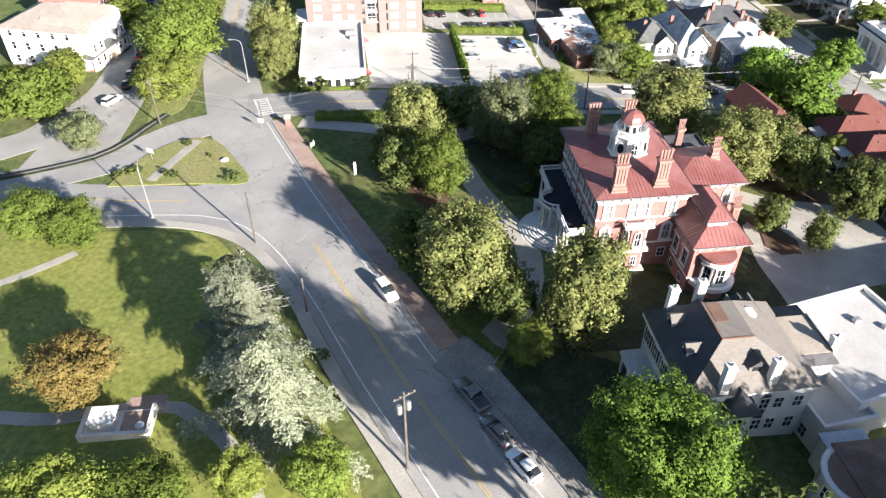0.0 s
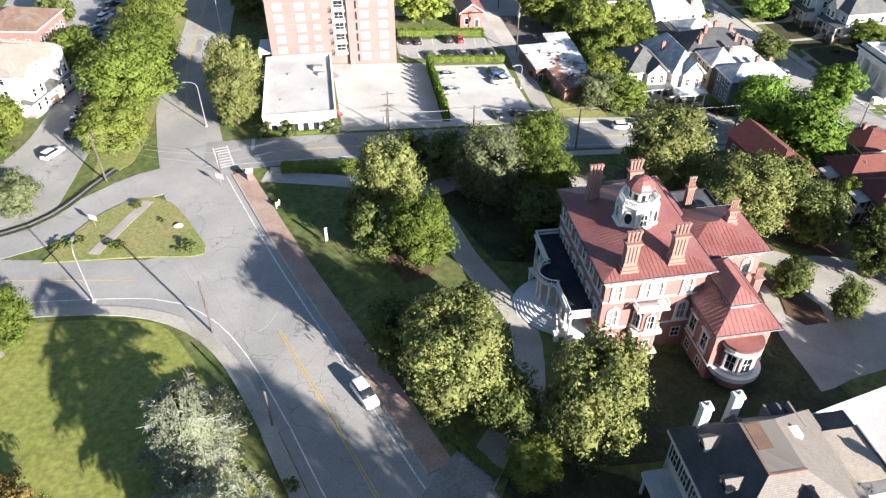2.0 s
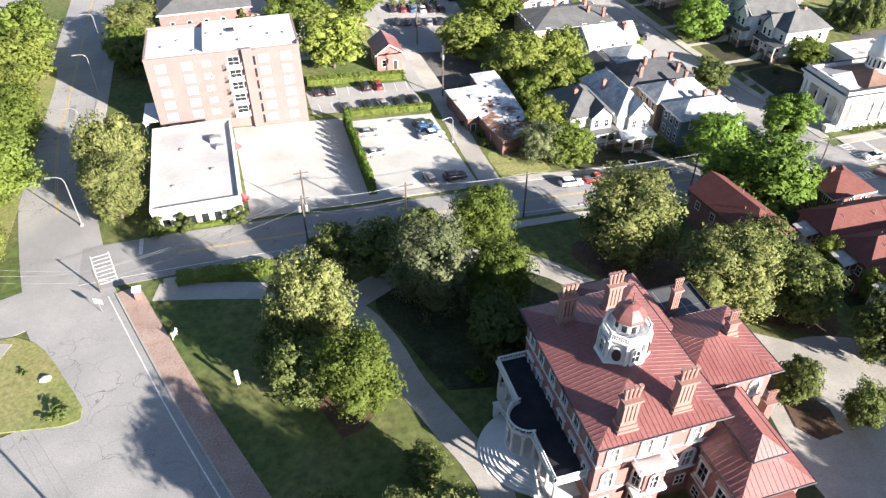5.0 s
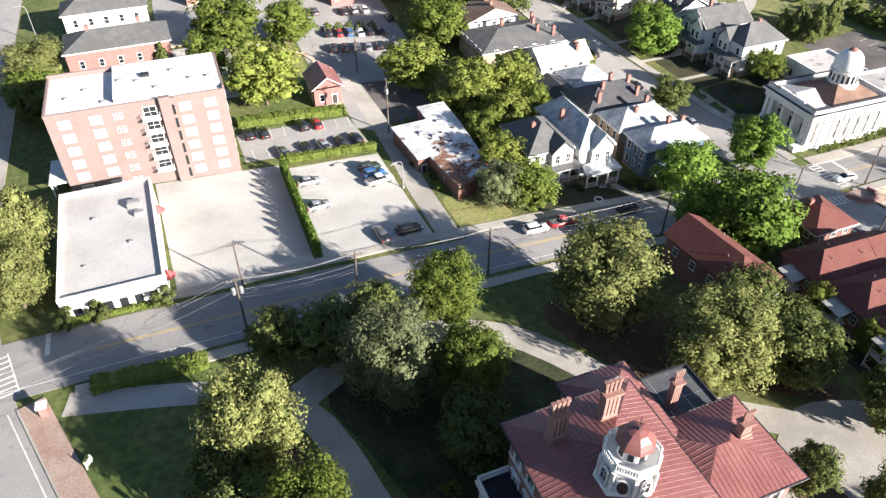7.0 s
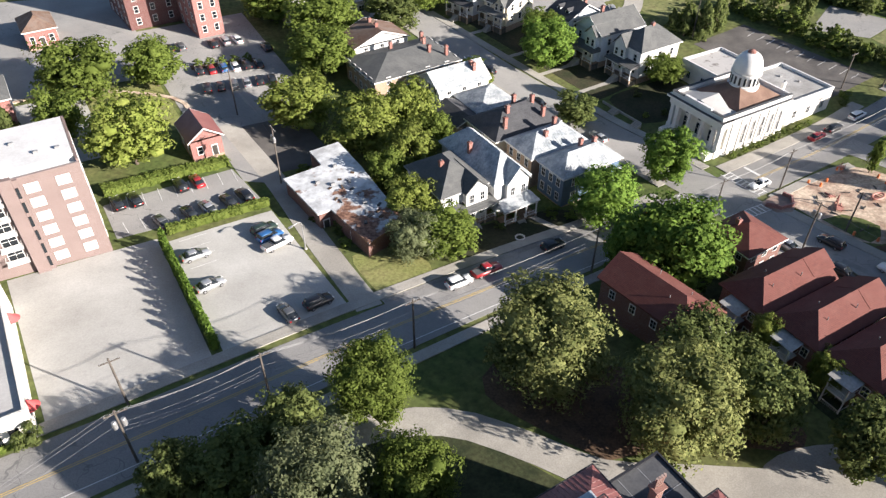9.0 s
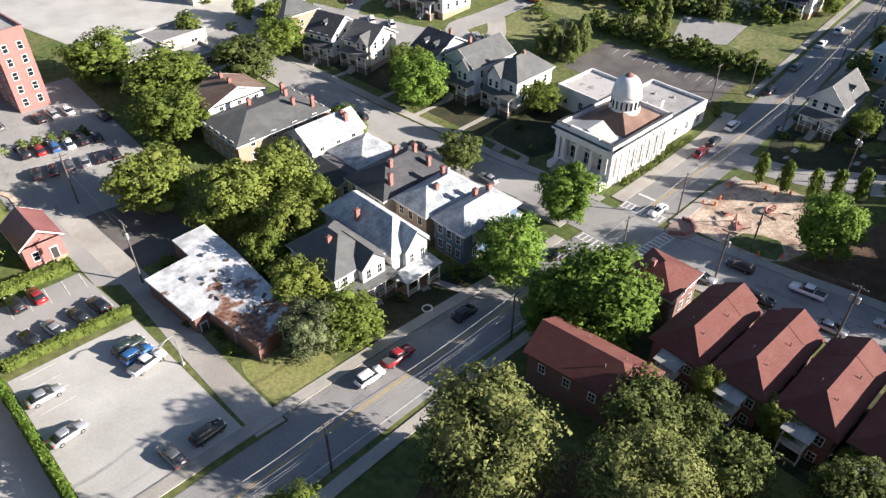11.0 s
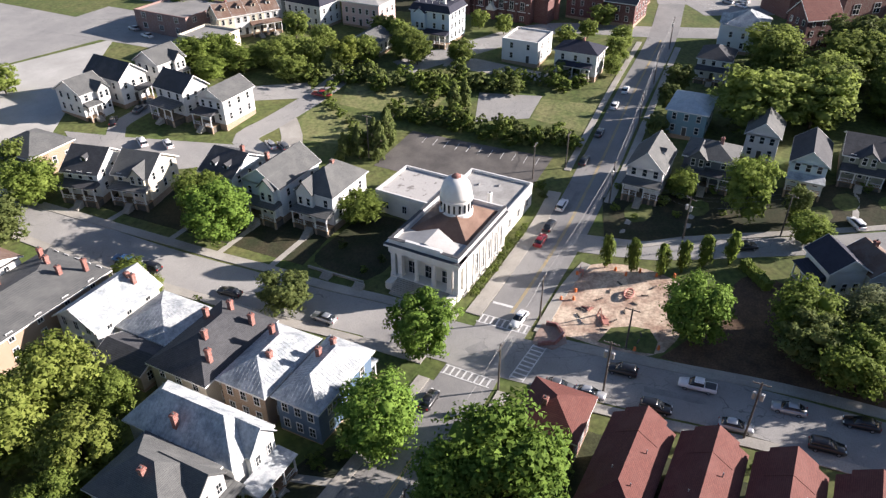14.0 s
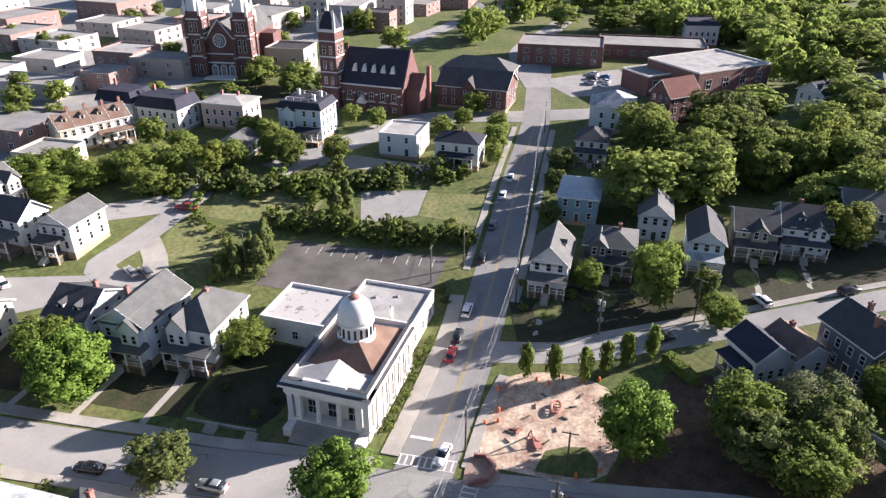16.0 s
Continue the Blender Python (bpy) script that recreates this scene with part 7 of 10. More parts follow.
def inn():
    X, Y = 37.4, 49.6
    root = thing("inn", "white boarded inn with grey shingle roof and dormers", "inn", X, Y, h(X, Y) - 0.2)
    x0, x1, y0, y1, e = -6.6, 7.6, -6.0, 5.9, 8.7
    part("wall", boxm((x0, x1, y0, y1, -3, e)), WHITE, root)
    part("main_roof", frustum((x0 - 0.5, x1 + 0.4, y0 - 0.5, y1 + 0.5), (-2.2, 1.3, -2.2, 3.3), e + 0.1, e + 4.0), WORNSHINGLE, root)
    # thin darker sheet that puts the west slope's shade into its colour
    bm = bmesh.new()
    low = [bm.verts.new(p) for p in ((x0 - 0.5, y1 + 0.5, e + 0.32), (x0 - 0.5, y0 - 0.5, e + 0.32), (-2.2, -2.2, e + 4.02), (-2.2, 3.3, e + 4.02))]
    top = [bm.verts.new(v.co + Vector((-0.03, 0, 0.04))) for v in low]
    for f in ((0, 1, 2, 3), (0, 1, 5, 4), (1, 2, 6, 5), (2, 3, 7, 6), (3, 0, 4, 7), (7, 6, 5, 4)):
        bm.faces.new([(low + top)[i] for i in f])
    bmesh.ops.recalc_face_normals(bm, faces=bm.faces)
    part("west_slope", bm, DARKSHINGLE, root, "dark grey shingle sheet painting the west slope's shade")
    part("roof_deck", boxm((-2.15, 1.25, -2.15, 3.25, e + 4.0, e + 4.06)), WORNSHINGLE, root)
    part("deck_sheet", boxm((-1.9, -0.4, 0.2, 3.1, e + 4.06, e + 4.1)), BROWNROOF, root, "reddish-brown metal sheet")
    part("hip_cap", boxm((-2.3, -2.1, -2.3, 3.4, e + 3.95, e + 4.1), (-2.1, 1.4, -2.3, -2.1, e + 3.95, e + 4.1)), BROWNROOF, root)
    part("eave_trim", boxm((x0 - 0.54, x1 + 0.44, y0 - 0.54, y0 - 0.46, e - 0.3, e + 0.06), (x0 - 0.54, x0 - 0.46, y0 - 0.46, y1 + 0.46, e - 0.3, e + 0.06)), PAINT, root)
    for v in (3.0, -1.4):
        dormer(root, x0 + 1.1, v, e + 1.0, -90, 1.4, 1.3, 2.4, WHITE, WORNSHINGLE)
    dormer(root, 0.9, y0 + 1.2, e + 0.9, 0, 1.7, 1.5, 2.6, WORNSHINGLE, DARKSHINGLE), dormer(root, -1.6, y1 - 1.0, e + 1.0, 180, 1.5, 1.3, 2.6, DARKSHINGLE, DARKSHINGLE)
    for cx, cy, top in ((-4.7, 5.2, 13.6), (-1.0, 6.1, 13.4), (-3.0, -6.0, 13.0), (2.4, -5.6, 12.7)):
        chimney(root, cx, cy, 2, top, 0.95, 0.8, PAINT)
    for v in (-4.6, -2.3, 0, 2.3, 4.6):
        window(root, x0, v, 5.4, -90, 1.0, 1.9), window(root, x0, v, 1.6, -90, 1.0, 1.9)
        for q in (-0.78, 0.78):
            part("shutter", boxm((x0 - 0.06, x0, v + q - 0.2, v + q + 0.2, 5.4, 7.3)), DARKMETAL, root)
    for u in (-5.0, -2.4, 2.4, 4.0, 6.2):
        window(root, u, y0, 5.4, 0, 1.0, 1.6), window(root, u, y0, 1.8, 0, 1.0, 1.7)
    # porch on the west front
    part("porch_floor", boxm((x0 - 2.6, x0, -1.6, 4.8, -2, 0.4)), STONE, root)
    part("porch_roof", boxm((x0 - 2.8, x0, -1.8, 5.0, 3.9, 4.1)), BLUETIN, root)
    part("porch_beam", boxm((x0 - 2.86, x0 - 2.6, -1.86, 5.06, 3.5, 3.92), (x0 - 2.6, x0, 4.8, 5.06, 3.5, 3.92), (x0 - 2.6, x0, -1.86, -1.6, 3.5, 3.92)), PAINT, root)
    for v in (-1.5, 0.6, 2.7, 4.7):
        bm = lathe(bmesh.new(), ((0.24, 0.4), (0.2, 0.6), (0.17, 3.3), (0.26, 3.5)), 10)
        part("column", bm, PAINT, root, "", pose(x0 - 2.5, v, 0))
    # south bay under a pointed roof
    part("south_bay", boxm((-2.6, 0.4, y0 - 1.5, y0, -3, 7.4)), WHITE, root)
    part("south_bay_roof", roof_mesh("hip", 3.0, 3.4, 2.0, 0.35), DARKSHINGLE, root, "", pose(-1.1, y0 - 0.2, 7.45))
    window(root, -1.1, y0 - 1.5, 4.4, 0, 1.1, 1.6), window(root, -1.1, y0 - 1.5, 1.2, 0, 1.1, 1.6)
    # rear range with a tan flat roof between dark slopes
    part("east_wall", boxm((x1, 12.0, -2.4, 6.0, -3, 7.6)), WHITE, root)
    part("east_roof", frustum((x1 - 1.6, 12.3, -2.8, 6.5), (x1 - 1.0, 11.3, -2.3, 3.6), 7.7, 9.0), DARKSHINGLE, root)
    part("east_deck", boxm((x1 - 0.95, 11.25, -2.25, 3.55, 9.0, 9.06)), TANROOF, root)
    part("deck_kerb", boxm((x1 - 1.05, x1 - 0.9, -2.3, 6.0, 9.0, 9.5)), TARROOF, root)
    part("deck_kerb", boxm((11.2, 11.35, -2.3, 3.6, 9.0, 9.3)), TARROOF, root)
    for q in (2.6, 5.2):
        part("fire_wall", boxm((q, q + 0.22, 3.4, 6.6, e - 1.5, e + 1.7)), WORNSHINGLE, root)
    part("rear_gable", roof_mesh("prism_y", 2.4, 3.6, 1.0, 0.1), DARKSHINGLE, root, "", pose(4.0, 4.8, e + 0.7))
    part("rear_dormer", boxm((2.2, 3.6, 1.6, 2.8, e + 1.6, e + 3.2)), PAINT, root)
    chimney(root, 11.8, -1.4, 2, 10.6, 0.9, 0.8, PAINT)
    return root


inn()
wr = block("flat_roofed_hall", "white-roofed hall with parapet beside the inn", 56.0, 51.4, 14.6, 15.0, 6.6, PAINT, WHITEROOF, (1.0,), 3, 3, 12, cap=PAINT)
rooftop_unit(wr, 2, 3, 6.63, 0.5), rooftop_unit(wr, 4.5, 1.0, 6.63, 0.4)
block("flat_roofed_link", "low white-roofed link building", 48.6, 45.4, 6.6, 8.4, 4.6, WHITE, WHITEROOF, (1.0,), 2, 2, 6, cap=PAINT)


def bow_house():
    X, Y = 48.4, 33.8
    root = thing("bow_fronted_house", "white bow-fronted house with brown roof deck", "house", X, Y, h(X, Y))
    part("wall", boxm((-4, 7, -6, 3.6, -3, 6.4)), WHITE, root)
    part("roof", roof_mesh("hip", 11, 9.6, 2.4, 0.4), BROWNSHINGLE, root, "", pose(1.5, -1.2, 6.45))
    bm = bmesh.new()
    prism(bm, ngon(20, 3.4, -3.2, 0.2), -3, 5.8)
    part("bow", bm, WHITE, root)
    bm = bmesh.new()
    prism(bm, ngon(24, 3.8, -3.2, 0.2), 5.8, 6.2)
    part("bow_cornice", bm, PAINT, root)
    bm = bmesh.new()
    prism(bm, ngon(20, 3.2, -3.2, 0.2), 6.2, 6.3)
    part("bow_deck", bm, BROWNROOF, root)
    for k in range(5):
        a = math.radians(110 + k * 38)
        window(root, -3.2 + 3.4 * math.cos(a), 0.2 + 3.4 * math.sin(a), 3.4, math.degrees(a) + 90, 0.9, 1.7)
    part("north_room", boxm((-3.5, 1.0, 3.6, 6.2, -3, 4.4)), WHITE, root)
    part("north_roof", boxm((-3.8, 1.2, 3.5, 6.5, 4.4, 4.6)), BLUETIN, root)
    chimney(root, 2.2, 2.6, 5, 9.2, 0.9, 1.6, TANBRICK)
    return root


bow_house()


# ---- the domed bank ----
def bank():
    X, Y = 138.8, 156.4
    Z = h(130, 152) - 0.3
    root = thing("bank", "white stone domed bank with columned front", "bank", X, Y, Z, -1.5)
    x0, x1, y0, y1, e = -8.6, 9.6, -7.0, 7.0, 8.9
    part("wall", boxm((x0, x1, y0, y1, -4, e)), STONE, root)
    part("plinth", boxm((x0 - 0.25, x1, y0 - 0.25, y1 + 0.25, -4, 0.9)), STONE, root)
    # columned front
    part("portico_floor", boxm((x0 - 2.2, x0, y0, y1, -4, 2.0)), STONE, root)
    part("entablature", boxm((x0 - 2.3, x0 + 0.3, y0 - 0.15, y1 + 0.15, 7.1, 8.5)), PAINT, root)
    part("cornice", boxm((x0 - 2.9, x0 + 0.4, y0 - 0.75, y1 + 0.75, 8.5, 8.95), (x0 + 0.4, x1, y0 - 0.6, y0 + 0.02, 8.4, 8.9), (x0 + 0.4, x1, y1 - 0.02, y1 + 0.6, 8.4, 8.9)), PAINT, root)
    part("parapet", boxm((x0 - 2.2, x0 - 1.7, y0, y1, 8.95, 9.9), (x0 - 2.25, x0 - 1.65, -3.6, 3.6, 9.9, 10.35), (x0 - 1.7, x1, y0, y0 + 0.45, 8.9, 9.8), (x0 - 1.7, x1, y1 - 0.45, y1, 8.9, 9.8), (x1 - 0.4, x1, y0 + 0.45, y1 - 0.45, 8.9, 9.8)), PAINT, root)
    part("parapet_cap", boxm((x0 - 2.3, x0 - 1.6, y0 - 0.1, -3.7, 9.9, 10.0), (x0 - 2.3, x0 - 1.6, 3.7, y1 + 0.1, 9.9, 10.0), (x0 - 1.6, x1, y0 - 0.08, y0 + 0.53, 9.8, 9.9), (x0 - 1.6, x1, y1 - 0.53, y1 + 0.08, 9.8, 9.9)), TARROOF, root)
    part("cornice_lead", boxm((x0 - 2.95, x0 - 2.2, y0 - 0.8, y1 + 0.8, 8.95, 9.0), (x0 - 2.2, x1, y0 - 0.65, y0 - 0.02, 8.905, 8.95)), TARROOF, root)
    part("deck", boxm((x0 - 1.7, x1 - 0.4, y0 + 0.45, y1 - 0.45, 8.9, 9.0)), WHITEROOF, root)
    bm = bmesh.new()
    v = [bm.verts.new(p) for p in ((x0 - 1.6, y0 + 0.6, 9.02), (x0 - 1.6, y1 - 0.6, 9.02), (x0 - 1.6, 0, 10.6), (x0 + 1.6, y0 + 0.6, 9.02), (x0 + 1.6, y1 - 0.6, 9.02), (x0 + 3.6, 0, 10.8))]
    for f in ((0, 2, 1), (3, 4, 5), (0, 3, 5, 2), (1, 2, 5, 4), (0, 1, 4, 3)):
        bm.faces.new([v[i] for i in f])
    bmesh.ops.recalc_face_normals(bm, faces=bm.faces)
    part("front_pediment", bm, WHITEROOF, root)
    bm = lathe(bmesh.new(), ((0.52, 2.0), (0.52, 2.3), (0.43, 2.4), (0.36, 6.5), (0.5, 6.75), (0.52, 7.1)), 16)
    col = mesh_of(bm, "column", PAINT)
    for v in (-1.75, 1.75):
        part("column", col, None, root, "", pose(x0 - 1.5, v, 0))
    pil = mesh_of(boxm((-0.5, 0.5, -0.45, 0.45, 0.7, 6.6), (-0.6, 0.6, -0.55, 0.55, 6.6, 7.1), (-0.6, 0.6, -0.55, 0.55, 0.7, 2.4)), "pilaster", PAINT)
    for v in (y0 + 0.5, y0 + 1.9, y1 - 1.9, y1 - 0.5):
        part("pilaster", pil, None, root, "", pose(x0 - 1.4, v, 0))
    for v in (-3.5, 0, 3.5):
        window(root, x0, v, 2.1, -90, 1.5, 2.6), window(root, x0, v, 5.35, -90, 1.3, 1.2)
    for k in range(6):
        u = x0 + 2.6 + k * 2.7
        part("pilaster", boxm((u - 1.55, u - 1.05, y0 - 0.22, y0 + 0.02, 0.9, 8.4)), PAINT, root)
        if k:
            arched(root, u, y0, 2.0, 0, 0.75, 4.6, 0.1)
        arched(root, u, y1, 2.0, 180, 0.75, 4.6, 0.1)
    for k in range(11):
        part("step", boxm((x0 - 2.2 - (k + 1) * 0.34, x0 - 2.2 - k * 0.34, y0 + 1.6, y1 - 1.6, -1, 2.0 - (k + 1) * 0.165)), CONCRETE, root)
    for v in (y0 + 0.9, y1 - 0.9):
        part("step_cheek", boxm((x0 - 4.4, x0 - 2.2, v - 0.7, v + 0.7, -4, 1.7)), STONE, root)
    # brown hipped roof, drum and dome
    part("hip_roof", roof_mesh("deck", 13.2, 11.6, 2.6, 0.1, trunc=4.6), BROWNROOF, root, "", pose(1.6, 0, 9.1))
    dx = 2.0
    bm = lathe(bmesh.new(), ((3.2, 10.3), (3.2, 11.5), (2.9, 11.6), (2.9, 13.7), (3.15, 13.8), (3.15, 14.1)), 28, dx, 0)
    drum = part("drum", bm, PAINT, root)
    for k in range(18):
        a = k * 2 * math.pi / 18
        bm = boxm((-0.21, 0.21, -0.08, 0.1, 0, 1.7))
        part("drum_window", bm, GLASS, drum, "", pose(dx + 2.91 * math.cos(a), 2.91 * math.sin(a), 11.8, 0, 0, math.degrees(a) + 90))
    bm = lathe(bmesh.new(), tuple((3.0 * math.cos(q * math.pi / 2 / 9) ** 0.66, 14.1 + 4.1 * math.sin(q * math.pi / 2 / 9)) for q in range(9)), 28, dx, 0)
    for f in bm.faces:
        f.smooth = True
    dome = part("dome", bm, PAINT, root)
    bm = lathe(bmesh.new(), ((0.95, 18.05), (0.9, 18.3), (0.55, 18.6), (0.12, 18.75)), 12, dx, 0)
    part("finial", bm, REDBRICKCH, dome)
    return root


bank()
an = block("bank_annexe", "low white flat-roofed bank annexe", 154.4, 171.6, 12.6, 14.0, 4.6, STONE, STAINEDROOF, (1.2,), 3, 3, -2, cap=PAINT)
an = block("bank_annexe", "low grey-roofed bank annexe with roof vents", 157.8, 157.2, 14.4, 14.4, 5.2, STONE, GREYROOF, (1.4,), 3, 3, -1.5, cap=PAINT)
for x, y in ((-3, 2), (2, 3), (3.5, -1)):
    rooftop_unit(an, x, y, 5.23, 0.35)
chimney(an, -4.6, -2.6, 4, 8.0, 0.7, 0.7, PAINT)


FINE[0] = False
# ---- churches and school ----
def gothic(parent, x, y, z, rot, w=1.0, ht=3.0):
    window(parent, x, y, z, rot, w, ht, True)


def twin_church():
    root = thing("church", "red brick Gothic church with two white-topped towers and rose window", "church", 290.6, 269.0, None, 8)
    n, dp, e = 13.0, 40.0, 13.0
    part("nave_wall", boxm((0, dp, -n / 2, n / 2, -3, e)), CHURCHBRICK, root)
    part("nave_roof", roof_mesh("prism_x", dp, n, 7.0, 0.3), GREYSHINGLE, root, "", pose(dp / 2, 0, e))
    bm = bmesh.new()
    v = [bm.verts.new(p) for p in ((-0.4, -n / 2, e - 0.5), (-0.4, n / 2, e - 0.5), (-0.4, 0, e + 8), (0.6, -n / 2, e - 0.5), (0.6, n / 2, e - 0.5), (0.6, 0, e + 8))]
    for f in ((0, 2, 1), (3, 4, 5), (0, 3, 5, 2), (1, 2, 5, 4), (0, 1, 4, 3)):
        bm.faces.new([v[i] for i in f])
    bmesh.ops.recalc_face_normals(bm, faces=bm.faces)
    part("front_gable", bm, CHURCHBRICK, root)
    bm = lathe(bmesh.new(), ((2.6, 0), (2.6, 0.3)), 24)
    part("rose_window", bm, PAINT, root, "", pose(-0.35, 0, e + 0.5, 0, -90, 0))
    bm = lathe(bmesh.new(), ((2.1, 0), (2.1, 0.08)), 24)
    part("rose_glass", bm, GLASS, root, "", pose(-0.66, 0, e + 0.5, 0, -90, 0))
    rose = bmesh.new()
    for k in range(12):
        a = k * math.pi / 6
        tube(rose, (-0.78, 0.5 * math.cos(a), e + 0.5 + 0.5 * math.sin(a)), (-0.78, 2.1 * math.cos(a), e + 0.5 + 2.1 * math.sin(a)), 0.1, 0.1, 4)
        q = a + math.pi / 6
        for r in (0.5, 1.4):
            tube(rose, (-0.78, r * math.cos(a), e + 0.5 + r * math.sin(a)), (-0.78, r * math.cos(q), e + 0.5 + r * math.sin(q)), 0.1, 0.1, 4)
    part("rose_tracery", rose, PAINT, root)
    coping = bmesh.new()
    for sy in (-1, 1):
        tube(coping, (-0.5, sy * n / 2, e - 0.4), (-0.5, 0, e + 8.1), 0.28, 0.28, 4)
    part("gable_coping", coping, PAINT, root)
    part("arcade_band", boxm((-0.55, -0.1, -n / 2, n / 2, 5.0, 5.5), (-0.55, -0.1, -n / 2, n / 2, 8.4, 8.8)), PAINT, root)
    for v in (-3.4, 0, 3.4):
        arched(root, -0.1, v, 0.5, -90, 1.7, 3.6, 0.4)
    for s in (-1, 1):
        cy = s * (n / 2 + 2.6)
        part("tower", boxm((-1.5, 5.0, cy - 3.0, cy + 3.0, -3, 24.0)), CHURCHBRICK, root)
        for z in (7.5, 15.5, 21.0):
            part("tower_band", boxm((-1.62, 5.12, cy - 3.12, cy + 3.12, z, z + 0.5)), PAINT, root)
        for z, t in ((1, 3.5), (9.5, 4.5), (17, 3.0)):
            window(root, -1.5, cy - 1.0, z, -90, 0.9, t, True), window(root, -1.5, cy + 1.0, z, -90, 0.9, t, True)
            window(root, 1.8, cy - 3.0, z, 0, 1.2, t, True)
        for qx, qy in ((-1.5, cy - 3.0), (-1.5, cy + 3.0), (5.0, cy - 3.0)):
            part("buttress", boxm((qx - 0.55, qx + 0.55, qy - 0.55, qy + 0.55, -3, 14.5), (qx - 0.4, qx + 0.4, qy - 0.4, qy + 0.4, 14.5, 22.0)), CHURCHBRICK, root)
            part("buttress_cap", boxm((qx - 0.62, qx + 0.62, qy - 0.62, qy + 0.62, 14.5, 14.9), (qx - 0.62, qx + 0.62, qy - 0.62, qy + 0.62, 7.2, 7.5)), PAINT, root)
        bm = bmesh.new()
        lathe(bm, ((3.4, 24.0), (3.2, 25.5), (0.15, 34)), 8, 1.75, cy, math.pi / 8)
        part("spire", bm, PAINT, root)
        for sx in (-1, 1):
            for sy in (-1, 1):
                bm = bmesh.new()
                lathe(bm, ((0.55, 22.5), (0.55, 26), (0.05, 29)), 6, 1.75 + sx * 2.9, cy + sy * 2.7)
                part("pinnacle", bm, PAINT, root)
    part("transept", boxm((24, 33, -12, 12, -3, 12)), CHURCHBRICK, root)
    bm = lathe(bmesh.new(), ((4.2, e + 2), (4.2, e + 6.5), (0.3, e + 11)), 8, 28, 0)
    part("lantern_roof", bm, BLUETIN, root)
    for k in range(5):
        gothic(root, 8 + k * 4.5, -n / 2, 4, 0, 1.3, 5)
    part("front_steps", boxm((-6, -0.5, -6, 6, -3, 0.4)), STONE, root)
    return root


twin_church()


def tower_church():
    X, Y = 275.5, 200.2
    root = thing("church", "brick church with navy slate roof and tall square tower", "church", X, Y, None, -4)
    w, d, e = 15.0, 22.0, 8.6
    part("nave_wall", boxm((-w / 2, w / 2, -d / 2, d / 2, -3, e)), CHURCHBRICK, root)
    part("nave_roof", roof_mesh("prism_y", w, d, 10.5, 0.4), NAVYSHINGLE, root, "", pose(0, 0, e))
    bm = bmesh.new()
    for sy in (-1, 1):
        y = sy * (d / 2 + 0.3)
        v = [bm.verts.new(p) for p in ((-w / 2 - 0.4, y - 0.3, e - 0.5), (w / 2 + 0.4, y - 0.3, e - 0.5), (0, y - 0.3, e + 11.4), (-w / 2 - 0.4, y + 0.3, e - 0.5), (w / 2 + 0.4, y + 0.3, e - 0.5), (0, y + 0.3, e + 11.4))]
        for f in ((0, 1, 2), (5, 4, 3), (0, 2, 5, 3), (1, 4, 5, 2), (0, 3, 4, 1)):
            bm.faces.new([v[i] for i in f])
        part("gable_wall", bm, CHURCHBRICK, root)
        bm = bmesh.new()
    part("eave_band", boxm((-w / 2 - 0.5, -w / 2 - 0.35, -d / 2, d / 2, e - 0.35, e + 0.1)), PAINT, root)
    for k in range(6):
        v = -10 + k * 4
        part("buttress", boxm((-w / 2 - 0.7, -w / 2, v - 0.35, v + 0.35, -3, 5.6)), CHURCHBRICK, root)
        part("buttress_cap", boxm((-w / 2 - 0.8, -w / 2, v - 0.42, v + 0.42, 5.6, 5.9)), PAINT, root)
    part("sill_band", boxm((-w / 2 - 0.12, -w / 2, -d / 2, d / 2, 2.9, 3.2)), PAINT, root)
    for k in range(5):
        v = -8 + k * 4
        gothic(root, -w / 2, v, 3.6, -90, 1.4, 2.6), window(root, -w / 2, v, 0.2, -90, 1.2, 1.4)
        ob = part("roof_vent", boxm((0, 1.2, -0.8, 0.8, 0, 0.1)), PAINT, root, "", pose(-w / 2 + 2.6, v * 0.85, e + 3.7))
        bm = bmesh.new()
        q = [bm.verts.new(p) for p in ((-0.6, -0.95, 0.0), (-0.6, 0.95, 0.0), (-0.6, 0, 2.4), (1.6, 0, 2.4), (0.6, -0.95, 0.3), (0.6, 0.95, 0.3))]
        for f in ((0, 2, 1), (0, 4, 3, 2), (1, 2, 3, 5), (0, 1, 5, 4), (4, 5, 3)):
            bm.faces.new([q[i] for i in f])
        part("vent_gable", bm, PAINT, ob)
    t = (-w / 2 + 1.0, d / 2 + 3.2)
    part("tower", boxm((t[0] - 3, t[0] + 3, t[1] - 3, t[1] + 3, -3, 25)), CHURCHBRICK, root)
    for z in (7, 12, 17, 22):
        part("tower_band", boxm((t[0] - 3.12, t[0] + 3.12, t[1] - 3.12, t[1] + 3.12, z, z + 0.4)), PAINT, root)
    for z in (8.2, 13.2, 18.2):
        for k in (-1.2, 1.2):
            window(root, t[0] - 3, t[1] + k, z, -90, 0.9, 2.4, True), window(root, t[0] + k, t[1] - 3, z, 0, 0.9, 2.4, True)
    part("belfry", boxm((t[0] - 2.9, t[0] + 2.9, t[1] - 2.9, t[1] + 2.9, 25, 26.2)), PAINT, root)
    part("tower_roof", roof_mesh("deck", 5.4, 5.4, 5.0, 0.3, trunc=2.0), NAVYSHINGLE, root, "", pose(t[0], t[1], 26.2))
    for sx in (-1, 1):
        for sy in (-1, 1):
            bm = lathe(bmesh.new(), ((0.5, 25), (0.5, 28.5), (0.08, 32)), 6, t[0] + sx * 2.8, t[1] + sy * 2.8)
            part("pinnacle", bm, PAINT, root)
